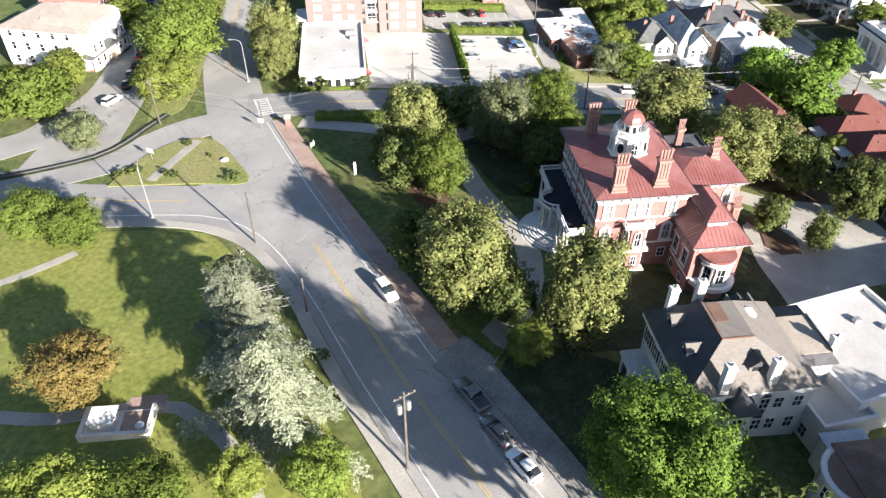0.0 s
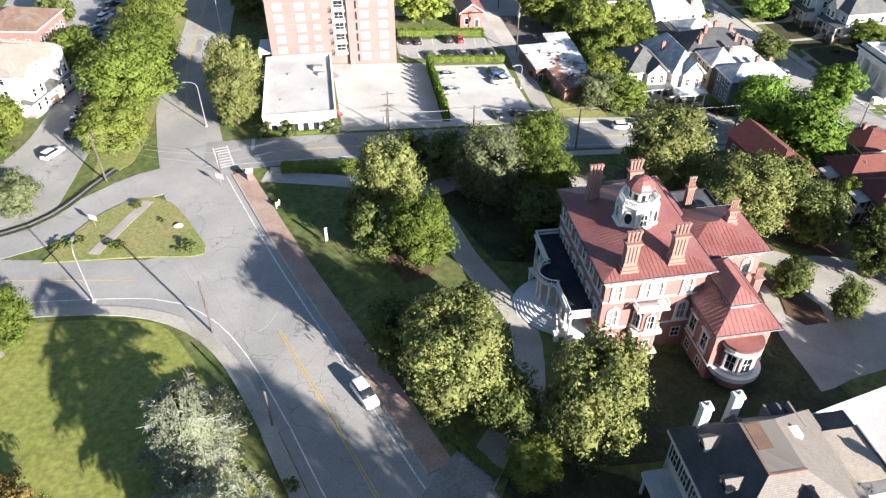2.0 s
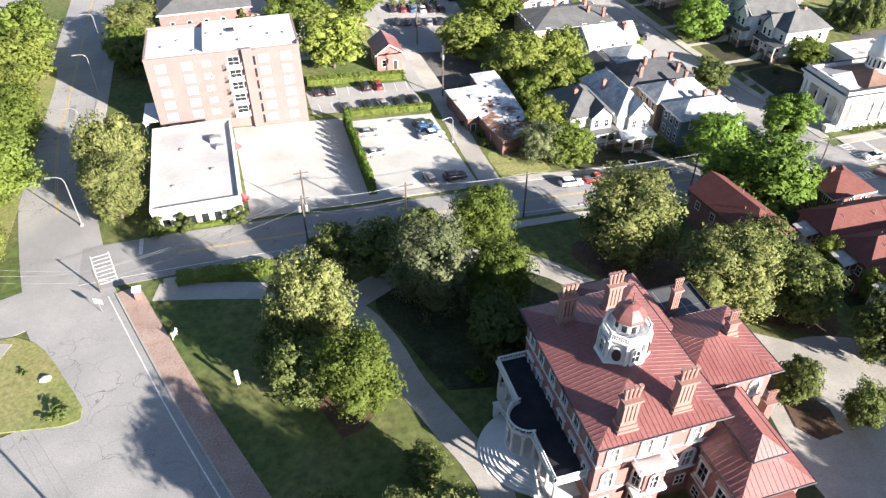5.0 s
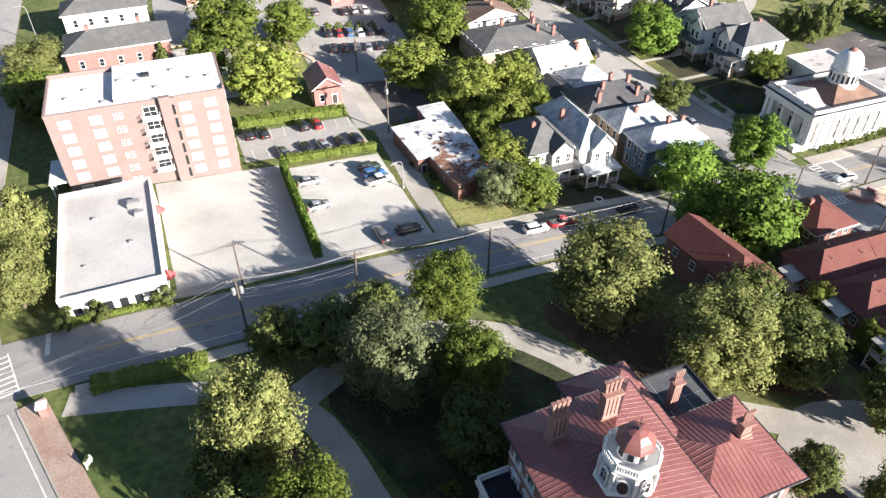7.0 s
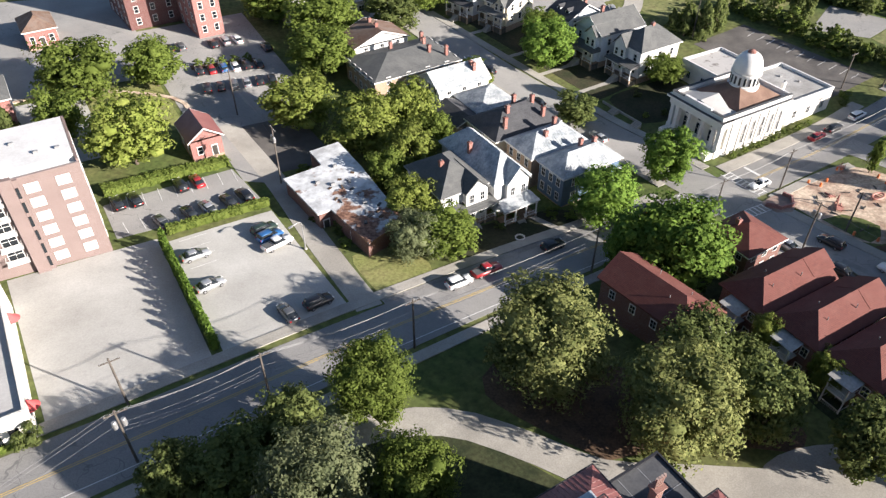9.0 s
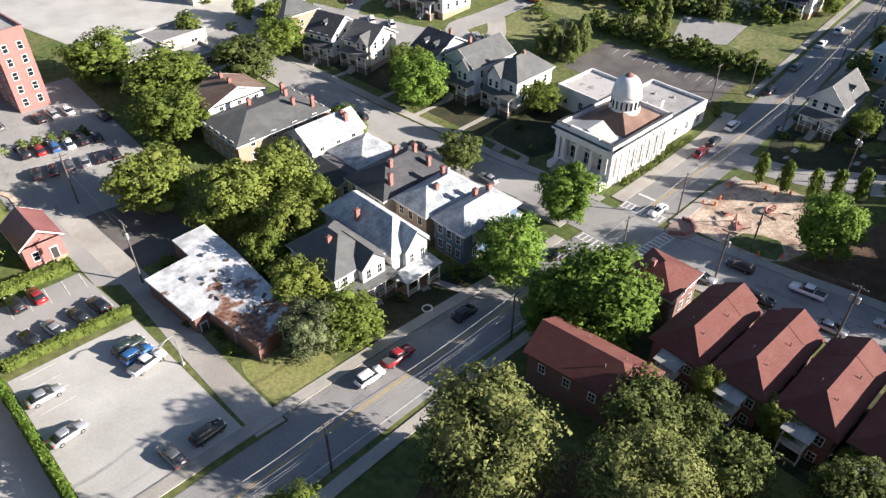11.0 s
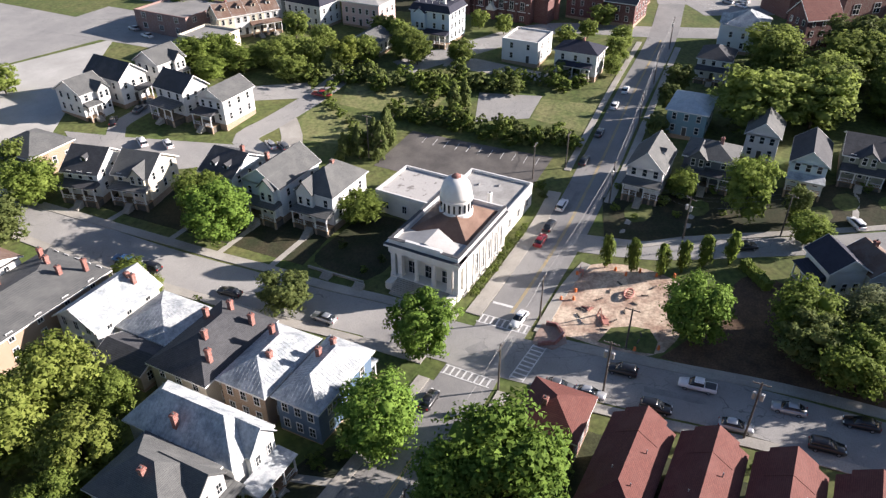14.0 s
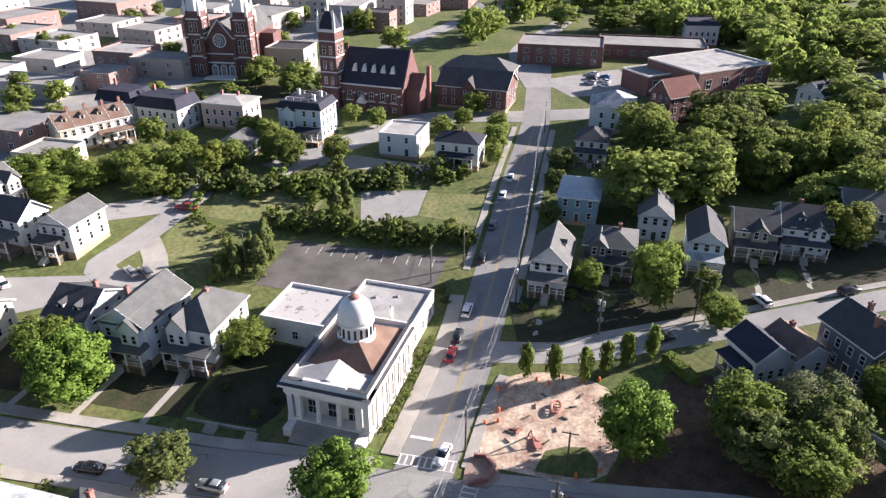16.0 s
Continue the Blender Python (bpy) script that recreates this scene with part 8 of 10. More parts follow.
    part("side_gable", boxm((-w / 2 - 2.0, -w / 2, 1.6, 4.6, -3, 3.0)), CHURCHBRICK, root)
    part("side_gable_roof", roof_mesh("prism_x", 2.2, 3.0, 2.2, 0.2), STONE, root, "", pose(-w / 2 - 1.0, 3.1, 3.0))
    part("south_porch", boxm((-4.5, 5, -d / 2 - 5, -d / 2, -3, 7.0)), CHURCHBRICK, root)
    part("south_porch_roof", roof_mesh("prism_y", 9.5, 5, 5.0, 0.3), CHURCHBRICK, root, "", pose(0.25, -d / 2 - 2.5, 7.0))
    chimney(root, 2.5, -d / 2 - 5.6, -2, 14, 1.4, 1.2)
    return root


tower_church()
house("brick church hall with grey roof and central gable", 287, 169.0, 15, 24, "W", -3, ht=6.6, roof="gable", rise=4.6, wall=CHURCHBRICK, roofm=DARKSHINGLE, nwin=(7, 4), bays=((-1, 4.2, 0.8, 6.6, 3.0),))
house("brick hall with grey roof behind", 303, 172, 13, 26, "W", -3, ht=7.2, roof="hip", rise=4.0, wall=CHURCHBRICK, roofm=GREYSHINGLE, nwin=(7, 4))
block("school", "low brown brick school with grey flat roof", 352, 148, 22, 34, 7.4, DARKBRICK, SCHOOLROOF, (1.2, 4.6), 4, 6, 3, wh=1.8, ww=1.8)
block("school", "long low brick school wing", 372, 112, 22, 44, 5.0, DARKBRICK, SCHOOLROOF, (1.4,), 4, 8, 3, wh=1.8, ww=1.8)
sc = block("school_hall", "large red-brown brick school hall with pale flat roof", 326, 92, 26, 34, 9.0, DARKBRICK, GREYROOF, (3.4,), 3, 4, 42, cap=STONE, ww=2.4, wh=3.2)
block("school_hall_wing", "brick school wing with pale roof edge", 318, 112, 14, 14, 6.5, DARKBRICK, SCHOOLROOF, (2.4,), 2, 2, 42, cap=STONE, ww=2.2, wh=2.6)
house("tall red brick house with steep red roof", 284, 104, 9, 12, "N", 42, ht=8.8, roof="gable_y", rise=5.0, wall=CHURCHBRICK, roofm=REDSHINGLE)
house("white house with navy roof among trees", 302, 58, 10, 10, "N", 40, ht=6.4, roof="gable_y", rise=3.4, roofm=NAVYSHINGLE)
house("red house with grey roof", 314, 46, 10, 11, "N", 40, ht=5.2, roof="hip", rise=3.4, wall=CHURCHBRICK, roofm=GREYSHINGLE)
house("red house with grey roof", 322, 36, 10, 10, "N", 40, ht=5.2, roof="hip", rise=3.2, wall=CHURCHBRICK, roofm=GREYSHINGLE)
house("large white house with dark roof", 404, 92, 18, 14, "W", 10, ht=8.4, roof="deck", rise=1.6, roofm=NAVYSHINGLE, nwin=(5, 4))
house("white house between far trees", 450, 70, 14, 12, "W", 20, ht=7, roof="hip", rise=3.4, roofm=GREYSHINGLE)
house("white house with red roof on the far hill", 444, 186, 13, 12, "W", 0, ht=7, roof="gable_x", rise=4, roofm=BROWNSHINGLE)
house("white cottage on the far hill", 432, 202, 10, 10, "W", 0, ht=5, roof="gable_y", rise=3, roofm=GREYSHINGLE)
block("brick_apartments", "salmon brick apartment block with stacked balconies", 56.0, 260, 6.6, 17, 17.0, BRICK, GREYROOF, (1, 4, 7, 10, 13), 2, 4, 4)
block("brick_apartments", "dark red brick apartment wing with white balconies", 45.5, 272, 13, 17, 16.0, CHURCHBRICK, GREYROOF, (1, 4, 7, 10, 13), 3, 4, 4)

# ---- town beyond ----
rng = random.Random(5)
TOWN = "flat-roofed downtown buildings"
for x, y, w, d, ht, wl, rf in (
        (210, 289, 20, 22, 6, "B", "G"), (195.0, 264.5, 12, 13, 6, "C", "G"), (252, 322, 14, 30, 5, "P", "G"), (267, 303, 16, 14, 6, "B", "G"), (292, 312, 18, 18, 8, "B", "W"), (287, 292, 12, 22, 7, "T", "G"), (316, 366, 22, 24, 6, "P", "W"), (320, 392, 26, 20, 7, "B", "G"), (308, 249, 14, 16, 9, "T", "D"),
        (286, 345, 16, 20, 5, "P", "G"), (262, 352, 20, 18, 5, "P", "W"), (345, 340, 18, 22, 6, "T", "G"), (357, 372, 20, 22, 6, "P", "G"), (384, 300, 30, 26, 9, "T", "G"), (372, 330, 18, 18, 7, "B", "W"), (404, 344, 24, 20, 7, "P", "G"), (350, 420, 30, 24, 8, "B", "G"), (300, 430, 26, 26, 8, "P", "W"), (400, 400, 30, 28, 9, "B", "W"),
        (407, 262, 28, 16, 11, "P", "W"), (394, 243, 12, 14, 9, "B", "D"), (418, 240, 10, 10, 14, "P", "G"), (430, 292, 30, 22, 10, "P", "W"), (440, 330, 28, 26, 9, "T", "G"), (462, 372, 30, 28, 10, "P", "W"), (450, 240, 20, 18, 6, "B", "G"), (470, 270, 26, 24, 8, "P", "W"), (490, 320, 30, 30, 12, "P", "G"), (520, 380, 34, 30, 12, "P", "W"), (440, 430, 30, 30, 9, "B", "G"), (380, 470, 34, 28, 9, "P", "W"), (510, 250, 24, 22, 8, "T", "G"), (480, 225, 20, 20, 6, "B", "G"), (540, 300, 30, 30, 12, "P", "G"), (500, 440, 34, 30, 11, "B", "W"),
        (119, 288, 14, 12, 6, "C", "D"), (122, 312, 26, 14, 6, "B", "D"), (95, 262, 14, 10, 4, "P", "G"), (94, 250, 9, 8, 3.4, "T", "G"), (82, 255, 12, 10, 5, "P", "W"), (108, 330, 26, 16, 8, "P", "W")):
    wall = {"B": TOWNBRICK, "C": CREAM, "P": PALESTUCCO, "T": TOWNTAN}[wl]
    n = max(2, int(w / 6))
    block("town_building", {"B": "red brick flat-roofed town building", "C": "cream town building with dark roof", "P": "pale flat-roofed town building", "T": "tan brick town building"}[wl], x, y, w, d, ht, wall,
          {"G": SCHOOLROOF, "W": GREYROOF, "D": DARKSHINGLE, "B": BROWNSHINGLE}[rf], (1.2,) if ht < 6 else ((1.2, 4.4) if ht < 9.5 else (1.2, 4.4, 7.6)), n, n, rng.uniform(-8, 4), group=TOWN, ww=1.6)
patch("town_paving", ((230, 283), (560, 225), (620, 620), (200, 620)), 0.03, ASPHALT_OLD, "pale downtown streets and yards", "pavement", 0.3, 12)
patch("town_paving_west", ((84, 244), (108, 244), (190, 300), (60, 340)), 0.034, LOT, "pale concrete yards and streets", "pavement", 0.3, 8)
patch("town_paving_back", ((60, 338), (200, 300), (205, 520), (40, 520)), 0.03, ASPHALT_OLD, "back streets", "pavement", 0.3, 12)
patch("church_yard", ((238, 284), (243, 271), (271, 277), (266, 296)), 0.05, LOT, "pale concrete car park before the church", "parking lot", 0.3, 6)
patch("church_garden", ((250, 262), (262, 222), (286, 226), (284, 258)), 0.04, SHADEYARD, "dark planted ground between the churches", "garden", 0.3, 6)
strip("road_far_hill", ((310, 151), (360, 166), (420, 160), (520, 150), (640, 140)), -5, 5, 0.06, ASPHALT_OLD, "street over the far hill", "road")
strip("road_far_cross", ((300, 240), (340, 228), (400, 215), (470, 205), (560, 200)), -5, 5, 0.055, ASPHALT_OLD, "far cross street", "road")


# ---- trees ----
def quads(name, p, nrm, size, rng, leaf, hearts=(), axis=None, shade=None):
    """Small bent leaf sprays at the points p, facing nrm and shaded as the clump's surface (shade); hearts: dim inner lumps (x, y, z, radius)."""
    n = len(p)
    nrm = nrm / np.linalg.norm(nrm, axis=1)[:, None]
    u = np.cross(nrm, rng.normal(size=(n, 3)))
    if axis is not None:
        u = axis - nrm * (axis * nrm).sum(1)[:, None]
    u /= np.linalg.norm(u, axis=1)[:, None] + 1e-9
    w = np.cross(nrm, u)
    s = (size * rng.uniform(0.55, 1.3, n))[:, None]
    s2 = s * rng.uniform(0.45, 0.85, n)[:, None] * (1.0 if axis is None else 0.3)
    tri = np.stack([p - u * s, p + u * s * rng.uniform(0.3, 0.9, n)[:, None] - w * s2 + nrm * s * 0.3, p + u * s * 0.2 + w * s2 * 1.5], 1)
    if shade is None:
        shade = nrm
    shade = shade / np.linalg.norm(shade, axis=1)[:, None]
    away = (np.cross(tri[:, 1] - tri[:, 0], tri[:, 2] - tri[:, 0]) * shade).sum(1) < 0
    tri[away] = tri[away][:, ::-1]
    vs = tri.reshape(-1, 3).tolist()
    ns = np.repeat(shade, 3, axis=0).tolist()
    fs = np.arange(3 * n).reshape(-1, 3).tolist()
    for cx, cy, cz, r in hearts:
        base = len(vs)
        ico = bmesh.new()
        bmesh.ops.create_icosphere(ico, subdivisions=1, radius=r)
        for v in ico.verts:
            k = rng.uniform(0.75, 1.1)
            vs.append((cx + v.co.x * k, cy + v.co.y * k, cz + v.co.z * k * 0.85))
            ns.append(tuple(v.co.normalized()))
        fs += [tuple(base + v.index for v in f.verts) for f in ico.faces]
        ico.free()
    me = bpy.data.meshes.new(name)
    me.from_pydata(vs, [], fs)
    me.materials.append(leaf)
    me.polygons.foreach_set("use_smooth", [True] * len(fs))
    me.normals_split_custom_set_from_vertices(ns)
    return me


def crown_mesh(name, leaf, seed, lobes, leaves, size, flat=0.92, droop=0.0, spread=0.64, kind="round"):
    """Crown of radius 1 about the origin: lobes made of clusters of small leaf sprays, with gaps between them."""
    rng = np.random.RandomState(seed)
    centres = []
    for i in range(lobes):
        t = (i + 0.5) / lobes
        a = 2.399 * i + rng.uniform(-0.5, 0.5)
        if kind == "cone":
            rr = (1 - t) * 0.6
            centres.append((rr * math.cos(a), rr * math.sin(a), -0.85 + 1.75 * t, 0.46 * (1 - t) + 0.13))
        elif kind == "column":
            centres.append((0.25 * math.cos(a), 0.25 * math.sin(a), -0.8 + 1.6 * t, 0.6 * math.sin(math.pi * (0.15 + 0.8 * t)) + 0.12))
        else:
            zz = -0.8 + 1.55 * t
            rad = spread * math.sqrt(max(0.04, 1 - (zz * 0.98) ** 2)) * rng.uniform(0.6, 1.2)
            centres.append((rad * math.cos(a), rad * math.sin(a), zz * flat + rng.uniform(-0.06, 0.06), rng.uniform(0.2, 0.42)))
    per = max(12, leaves // lobes)
    P, N, S = [], [], []
    for cx, cy, cz, r in centres:
        k = max(6, min(per // 12, 26))
        d = rng.normal(size=(k, 3))
        d /= np.linalg.norm(d, axis=1)[:, None]
        flip = (d[:, 2] < -0.3) & (rng.rand(k) < 0.8)
        d[flip, 2] *= -1
        hub = np.array((cx, cy, cz)) + d * (r * rng.uniform(0.78, 1.16, k))[:, None] * np.array((1, 1, 0.85))
        idx = rng.randint(0, k, per)
        off = rng.normal(size=(per, 3))
        off /= np.linalg.norm(off, axis=1)[:, None]
        off[:, 2] = np.where((off[:, 2] < -0.2) & (rng.rand(per) < 0.7), -off[:, 2], off[:, 2])
        reach = r * 0.44 * rng.uniform(0.45, 1.0, per) ** 0.6
        p = hub[idx] + off * reach[:, None] * np.array((1, 1, 0.8))
        if droop:
            p[:, 2] -= droop * rng.rand(per) * (d[idx, 0] ** 2 + d[idx, 1] ** 2)
        P.append(p)
        out = p / (np.linalg.norm(p, axis=1)[:, None] + 1e-6)
        face = off * 0.75 + d[idx] * 0.4 + out * 0.25
        S.append(face + rng.normal(size=(per, 3)) * 0.16)
        N.append(face + rng.normal(size=(per, 3)) * 0.5)
    return quads(name, np.concatenate(P), np.concatenate(N), size, rng, leaf, [(x, y, z, r * 0.62) for x, y, z, r in centres] if leaves > 2000 else (), None, np.concatenate(S))


def cedar_mesh(leaf, seed):
    """Ragged shelves of drooping boughs: fine feathered fronds with hanging sprays, see-through between them."""
    rng = np.random.RandomState(seed)
    P, N, A, S = [], [], [], []
    for t in range(11):
        z = -0.8 + 1.7 * t / 10
        reach = 1.2 - 0.74 * (t / 10) ** 1.4
        for b in range(6 if t < 8 else 5):
            a = b * 2 * math.pi / 6 + t * 0.75 + rng.uniform(-0.4, 0.4)
            L = reach * rng.uniform(0.5, 1.1) * (1 + 0.28 * math.sin(2 * a + seed) + 0.2 * math.sin(t * 1.9 + a))
            lift = rng.uniform(-0.05, 0.1)
            twigs = int(38 * L) + 6
            for j in range(twigs):
                u0 = 0.15 + 0.85 * (j + rng.rand()) / twigs
                sgn = 1 if j % 2 else -1
                n = 26
                k = rng.rand(n)
                wide = (0.08 + 0.17 * math.sin(math.pi * min(1, u0 * 0.9))) * rng.uniform(0.4, 1.3)
                side = sgn * k * wide
                u = (u0 + 0.8 * np.abs(side)) * L
                x = u * math.cos(a) - side * math.sin(a)
                y = u * math.sin(a) + side * math.cos(a)
                zz = z + lift * u0 + 0.1 * u0 - 0.26 * u0 ** 2.4 - np.abs(side) * 0.5 + rng.normal(size=n) * 0.012
                P.append(np.stack([x, y, zz], 1) + rng.normal(size=(n, 3)) * 0.012)
                up = np.array((0.45 * math.cos(a), 0.45 * math.sin(a), 0.8))
                N.append(rng.normal(size=(n, 3)) * 0.5 + up)
                S.append(rng.normal(size=(n, 3)) * 0.2 + up)
                q = a + sgn * 0.9
                A.append(np.array((math.cos(q), math.sin(q), -0.5)) + rng.normal(size=(n, 3)) * 0.6)
    return quads("crown", np.concatenate(P), np.concatenate(N), 0.037, rng, leaf, (), np.concatenate(A), np.concatenate(S))


def bare_limbs(seed):
    """Bleached dead branches standing out of a crown of radius 1."""
    rng = random.Random(seed)
    bm = bmesh.new()
    for i in range(26):
        a, z = rng.uniform(0, 6.28), rng.uniform(-0.1, 0.8)
        r = (1.0 - 0.55 * max(0, z)) * rng.uniform(0.7, 1.0)
        p = Vector((0.3 * math.cos(a), 0.3 * math.sin(a), z - 0.05))
        e = Vector((r * math.cos(a), r * math.sin(a), z + rng.uniform(-0.02, 0.1)))
        tube(bm, p, e, 0.006, 0.002, 3)
        for k in range(9):
            m = p.lerp(e, rng.uniform(0.4, 1.0))
            q = a + rng.choice((-1, 1)) * rng.uniform(0.3, 0.9)
            tube(bm, m, m + Vector((math.cos(q), math.sin(q), rng.uniform(-0.3, 0.3))) * rng.uniform(0.08, 0.18), 0.0035, 0.0015, 3)
    return mesh_of(bm, "bare_limbs", DEADWOOD)


def trunk_mesh(seed, limbs=6, kind="round"):
    """Trunk from 0 to 1 high with limbs spreading into a crown of width 1."""
    rng = random.Random(seed)
    bm = bmesh.new()
    tube(bm, (0, 0, -0.06), (0.01, 0.0, 0.3), 0.035, 0.026, 8)
    tube(bm, (0.01, 0.0, 0.3), (0.0, 0.015, 0.82 if kind != "round" else 0.62), 0.026, 0.008, 7)
    for i in range(limbs):
        a = i * 2.4 + rng.uniform(-0.3, 0.3)
        z0 = 0.25 + 0.3 * i / limbs
        r = rng.uniform(0.2, 0.34)
        z1 = z0 + rng.uniform(0.16, 0.3)
        m = (r * 0.55 * math.cos(a), r * 0.55 * math.sin(a), z0 + (z1 - z0) * 0.4)
        tube(bm, (0, 0, z0), m, 0.014, 0.01, 5)
        tube(bm, m, (r * math.cos(a + 0.2), r * math.sin(a + 0.2), z1), 0.01, 0.004, 5)
        tube(bm, m, (r * 0.9 * math.cos(a - 0.5), r * 0.9 * math.sin(a - 0.5), z1 - 0.03), 0.008, 0.003, 5)
    return mesh_of(bm, "trunk", BARK)


TRUNKS = [trunk_mesh(i) for i in range(3)]
CROWNS = {}


def crown_of(kind, n):
    key = (kind, n % 3)
    if key not in CROWNS:
        k = n % 3 + 1
        args = {"oak": ("oak", 40, 20500, 0.0335), "bigoak": ("deep", 36, 36000, 0.0265), "deep": ("deep", 34, 11000, 0.046), "tall": ("dark", 40, 12000, 0.05), "lime": ("lime", 36, 19500, 0.034), "dark": ("dark", 32, 8500, 0.052), "magnolia": ("magnolia", 44, 22500, 0.031), "silver": ("silver", 32, 20000, 0.033),
                "midoak": ("oak", 34, 7600, 0.052), "midlime": ("lime", 34, 7600, 0.052), "middark": ("dark", 30, 6200, 0.057),
                "wood": ("wood", 38, 6000, 0.056), "woodlime": ("woodlime", 38, 6000, 0.056), "wooddark": ("dark", 38, 6000, 0.056), "rust": ("rust", 30, 18000, 0.032), "far": ("wood", 26, 2300, 0.088), "fardark": ("dark", 26, 2300, 0.088), "farlime": ("woodlime", 26, 2300, 0.088), "bush": ("hedge", 10, 950, 0.118), "darkbush": ("dark", 10, 950, 0.118), "ball": ("dark", 9, 3200, 0.07)}
        if kind in args:
            leaf, lobes, leaves, size = args[kind]
            CROWNS[key] = crown_mesh("crown", LEAF[leaf], 11 * k + len(kind), lobes, leaves, size, droop=0.25 if kind == "silver" else 0.0)
        elif kind == "cedar":
            CROWNS[key] = cedar_mesh(LEAF["cedar"], 7 * k)
        elif kind == "cone":
            CROWNS[key] = crown_mesh("crown", LEAF["dark"], 5 * k, 9, 3600, 0.09, kind="cone")
        else:
            CROWNS[key] = crown_mesh("crown", LEAF["oak"], 3 * k, 7, 2300, 0.11, kind="column")
    return CROWNS[key]


TREE_WORDS = {"tall": "tall high-crowned dark tree", "deep": "vivid deep green shade tree", "bigoak": "broad dense green oak", "wooddark": "dark green tree", "wood": "broad green tree", "woodlime": "yellow-green tree", "midoak": "broad green shade tree", "midlime": "bright yellow-green tree", "middark": "dark green dense tree", "farlime": "bright green tree", "oak": "broad green shade tree", "lime": "bright yellow-green tree", "dark": "dark green dense tree", "magnolia": "dense olive-green magnolia", "silver": "silvery drooping tree", "rust": "rust-brown small tree", "far": "green tree",
              "fardark": "dark green tree", "cedar": "silver-grey drooping cedar", "cone": "dark pointed conifer", "column": "slim young upright tree"}
count = [0]


def tree(kind, x, y, ht, r, words=""):
    count[0] += 1
    n = count[0]
    if x > 190 and kind in ("oak", "lime", "dark"):
        kind = {"oak": "wood" if x < 300 else "far", "lime": "woodlime", "dark": "fardark"}[kind]
    elif (x > 62 or y > (215 if x < -36 else 150) or x < -42 or 90 < y < 128 and kind == "dark") and kind in ("oak", "lime", "dark") and not (x < 95 and y < 132):
        kind = "mid" + kind
    root = thing("tree", words or TREE_WORDS[kind] + " standing on the grass", "tree", x, y, None, (n * 67) % 360)
    low = {"cone": 0.06, "cedar": 0.06, "magnolia": 0.06, "column": 0.12, "tall": 0.42, "silver": 0.08}.get(kind, 0.1)
    half = ht * (1 - low) / 2
    part("trunk", TRUNKS[n % 3], None, root, "", Matrix.Diagonal((ht * 0.8 if kind != "column" else ht * 0.45, ht * 0.8 if kind != "column" else ht * 0.45, ht * 0.98, 1)))
    part("crown", crown_of(kind, n), None, root, "", Matrix.Translation((0, 0, ht - half)) @ Matrix.Diagonal((r * 1.06, r * 1.06, half * 1.12, 1)))
    if kind == "cedar" and y > 55:
        part("bare_limbs", bare_limbs(n), None, root, "bleached dead branches", Matrix.Translation((0, 0, ht - half)) @ Matrix.Diagonal((r * 1.06, r * 1.06, half * 1.12, 1)))
    return root


def bush(kind, x, y, ht, r, words="rounded green shrub growing on the grass"):
    count[0] += 1
    root = thing("shrub", words, "shrub", x, y, None, (count[0] * 67) % 360)
    part("crown", crown_of(kind, count[0]), None, root, "", Matrix.Translation((0, 0, ht * 0.45)) @ Matrix.Diagonal((r, r, ht * 0.6, 1)))
    return root


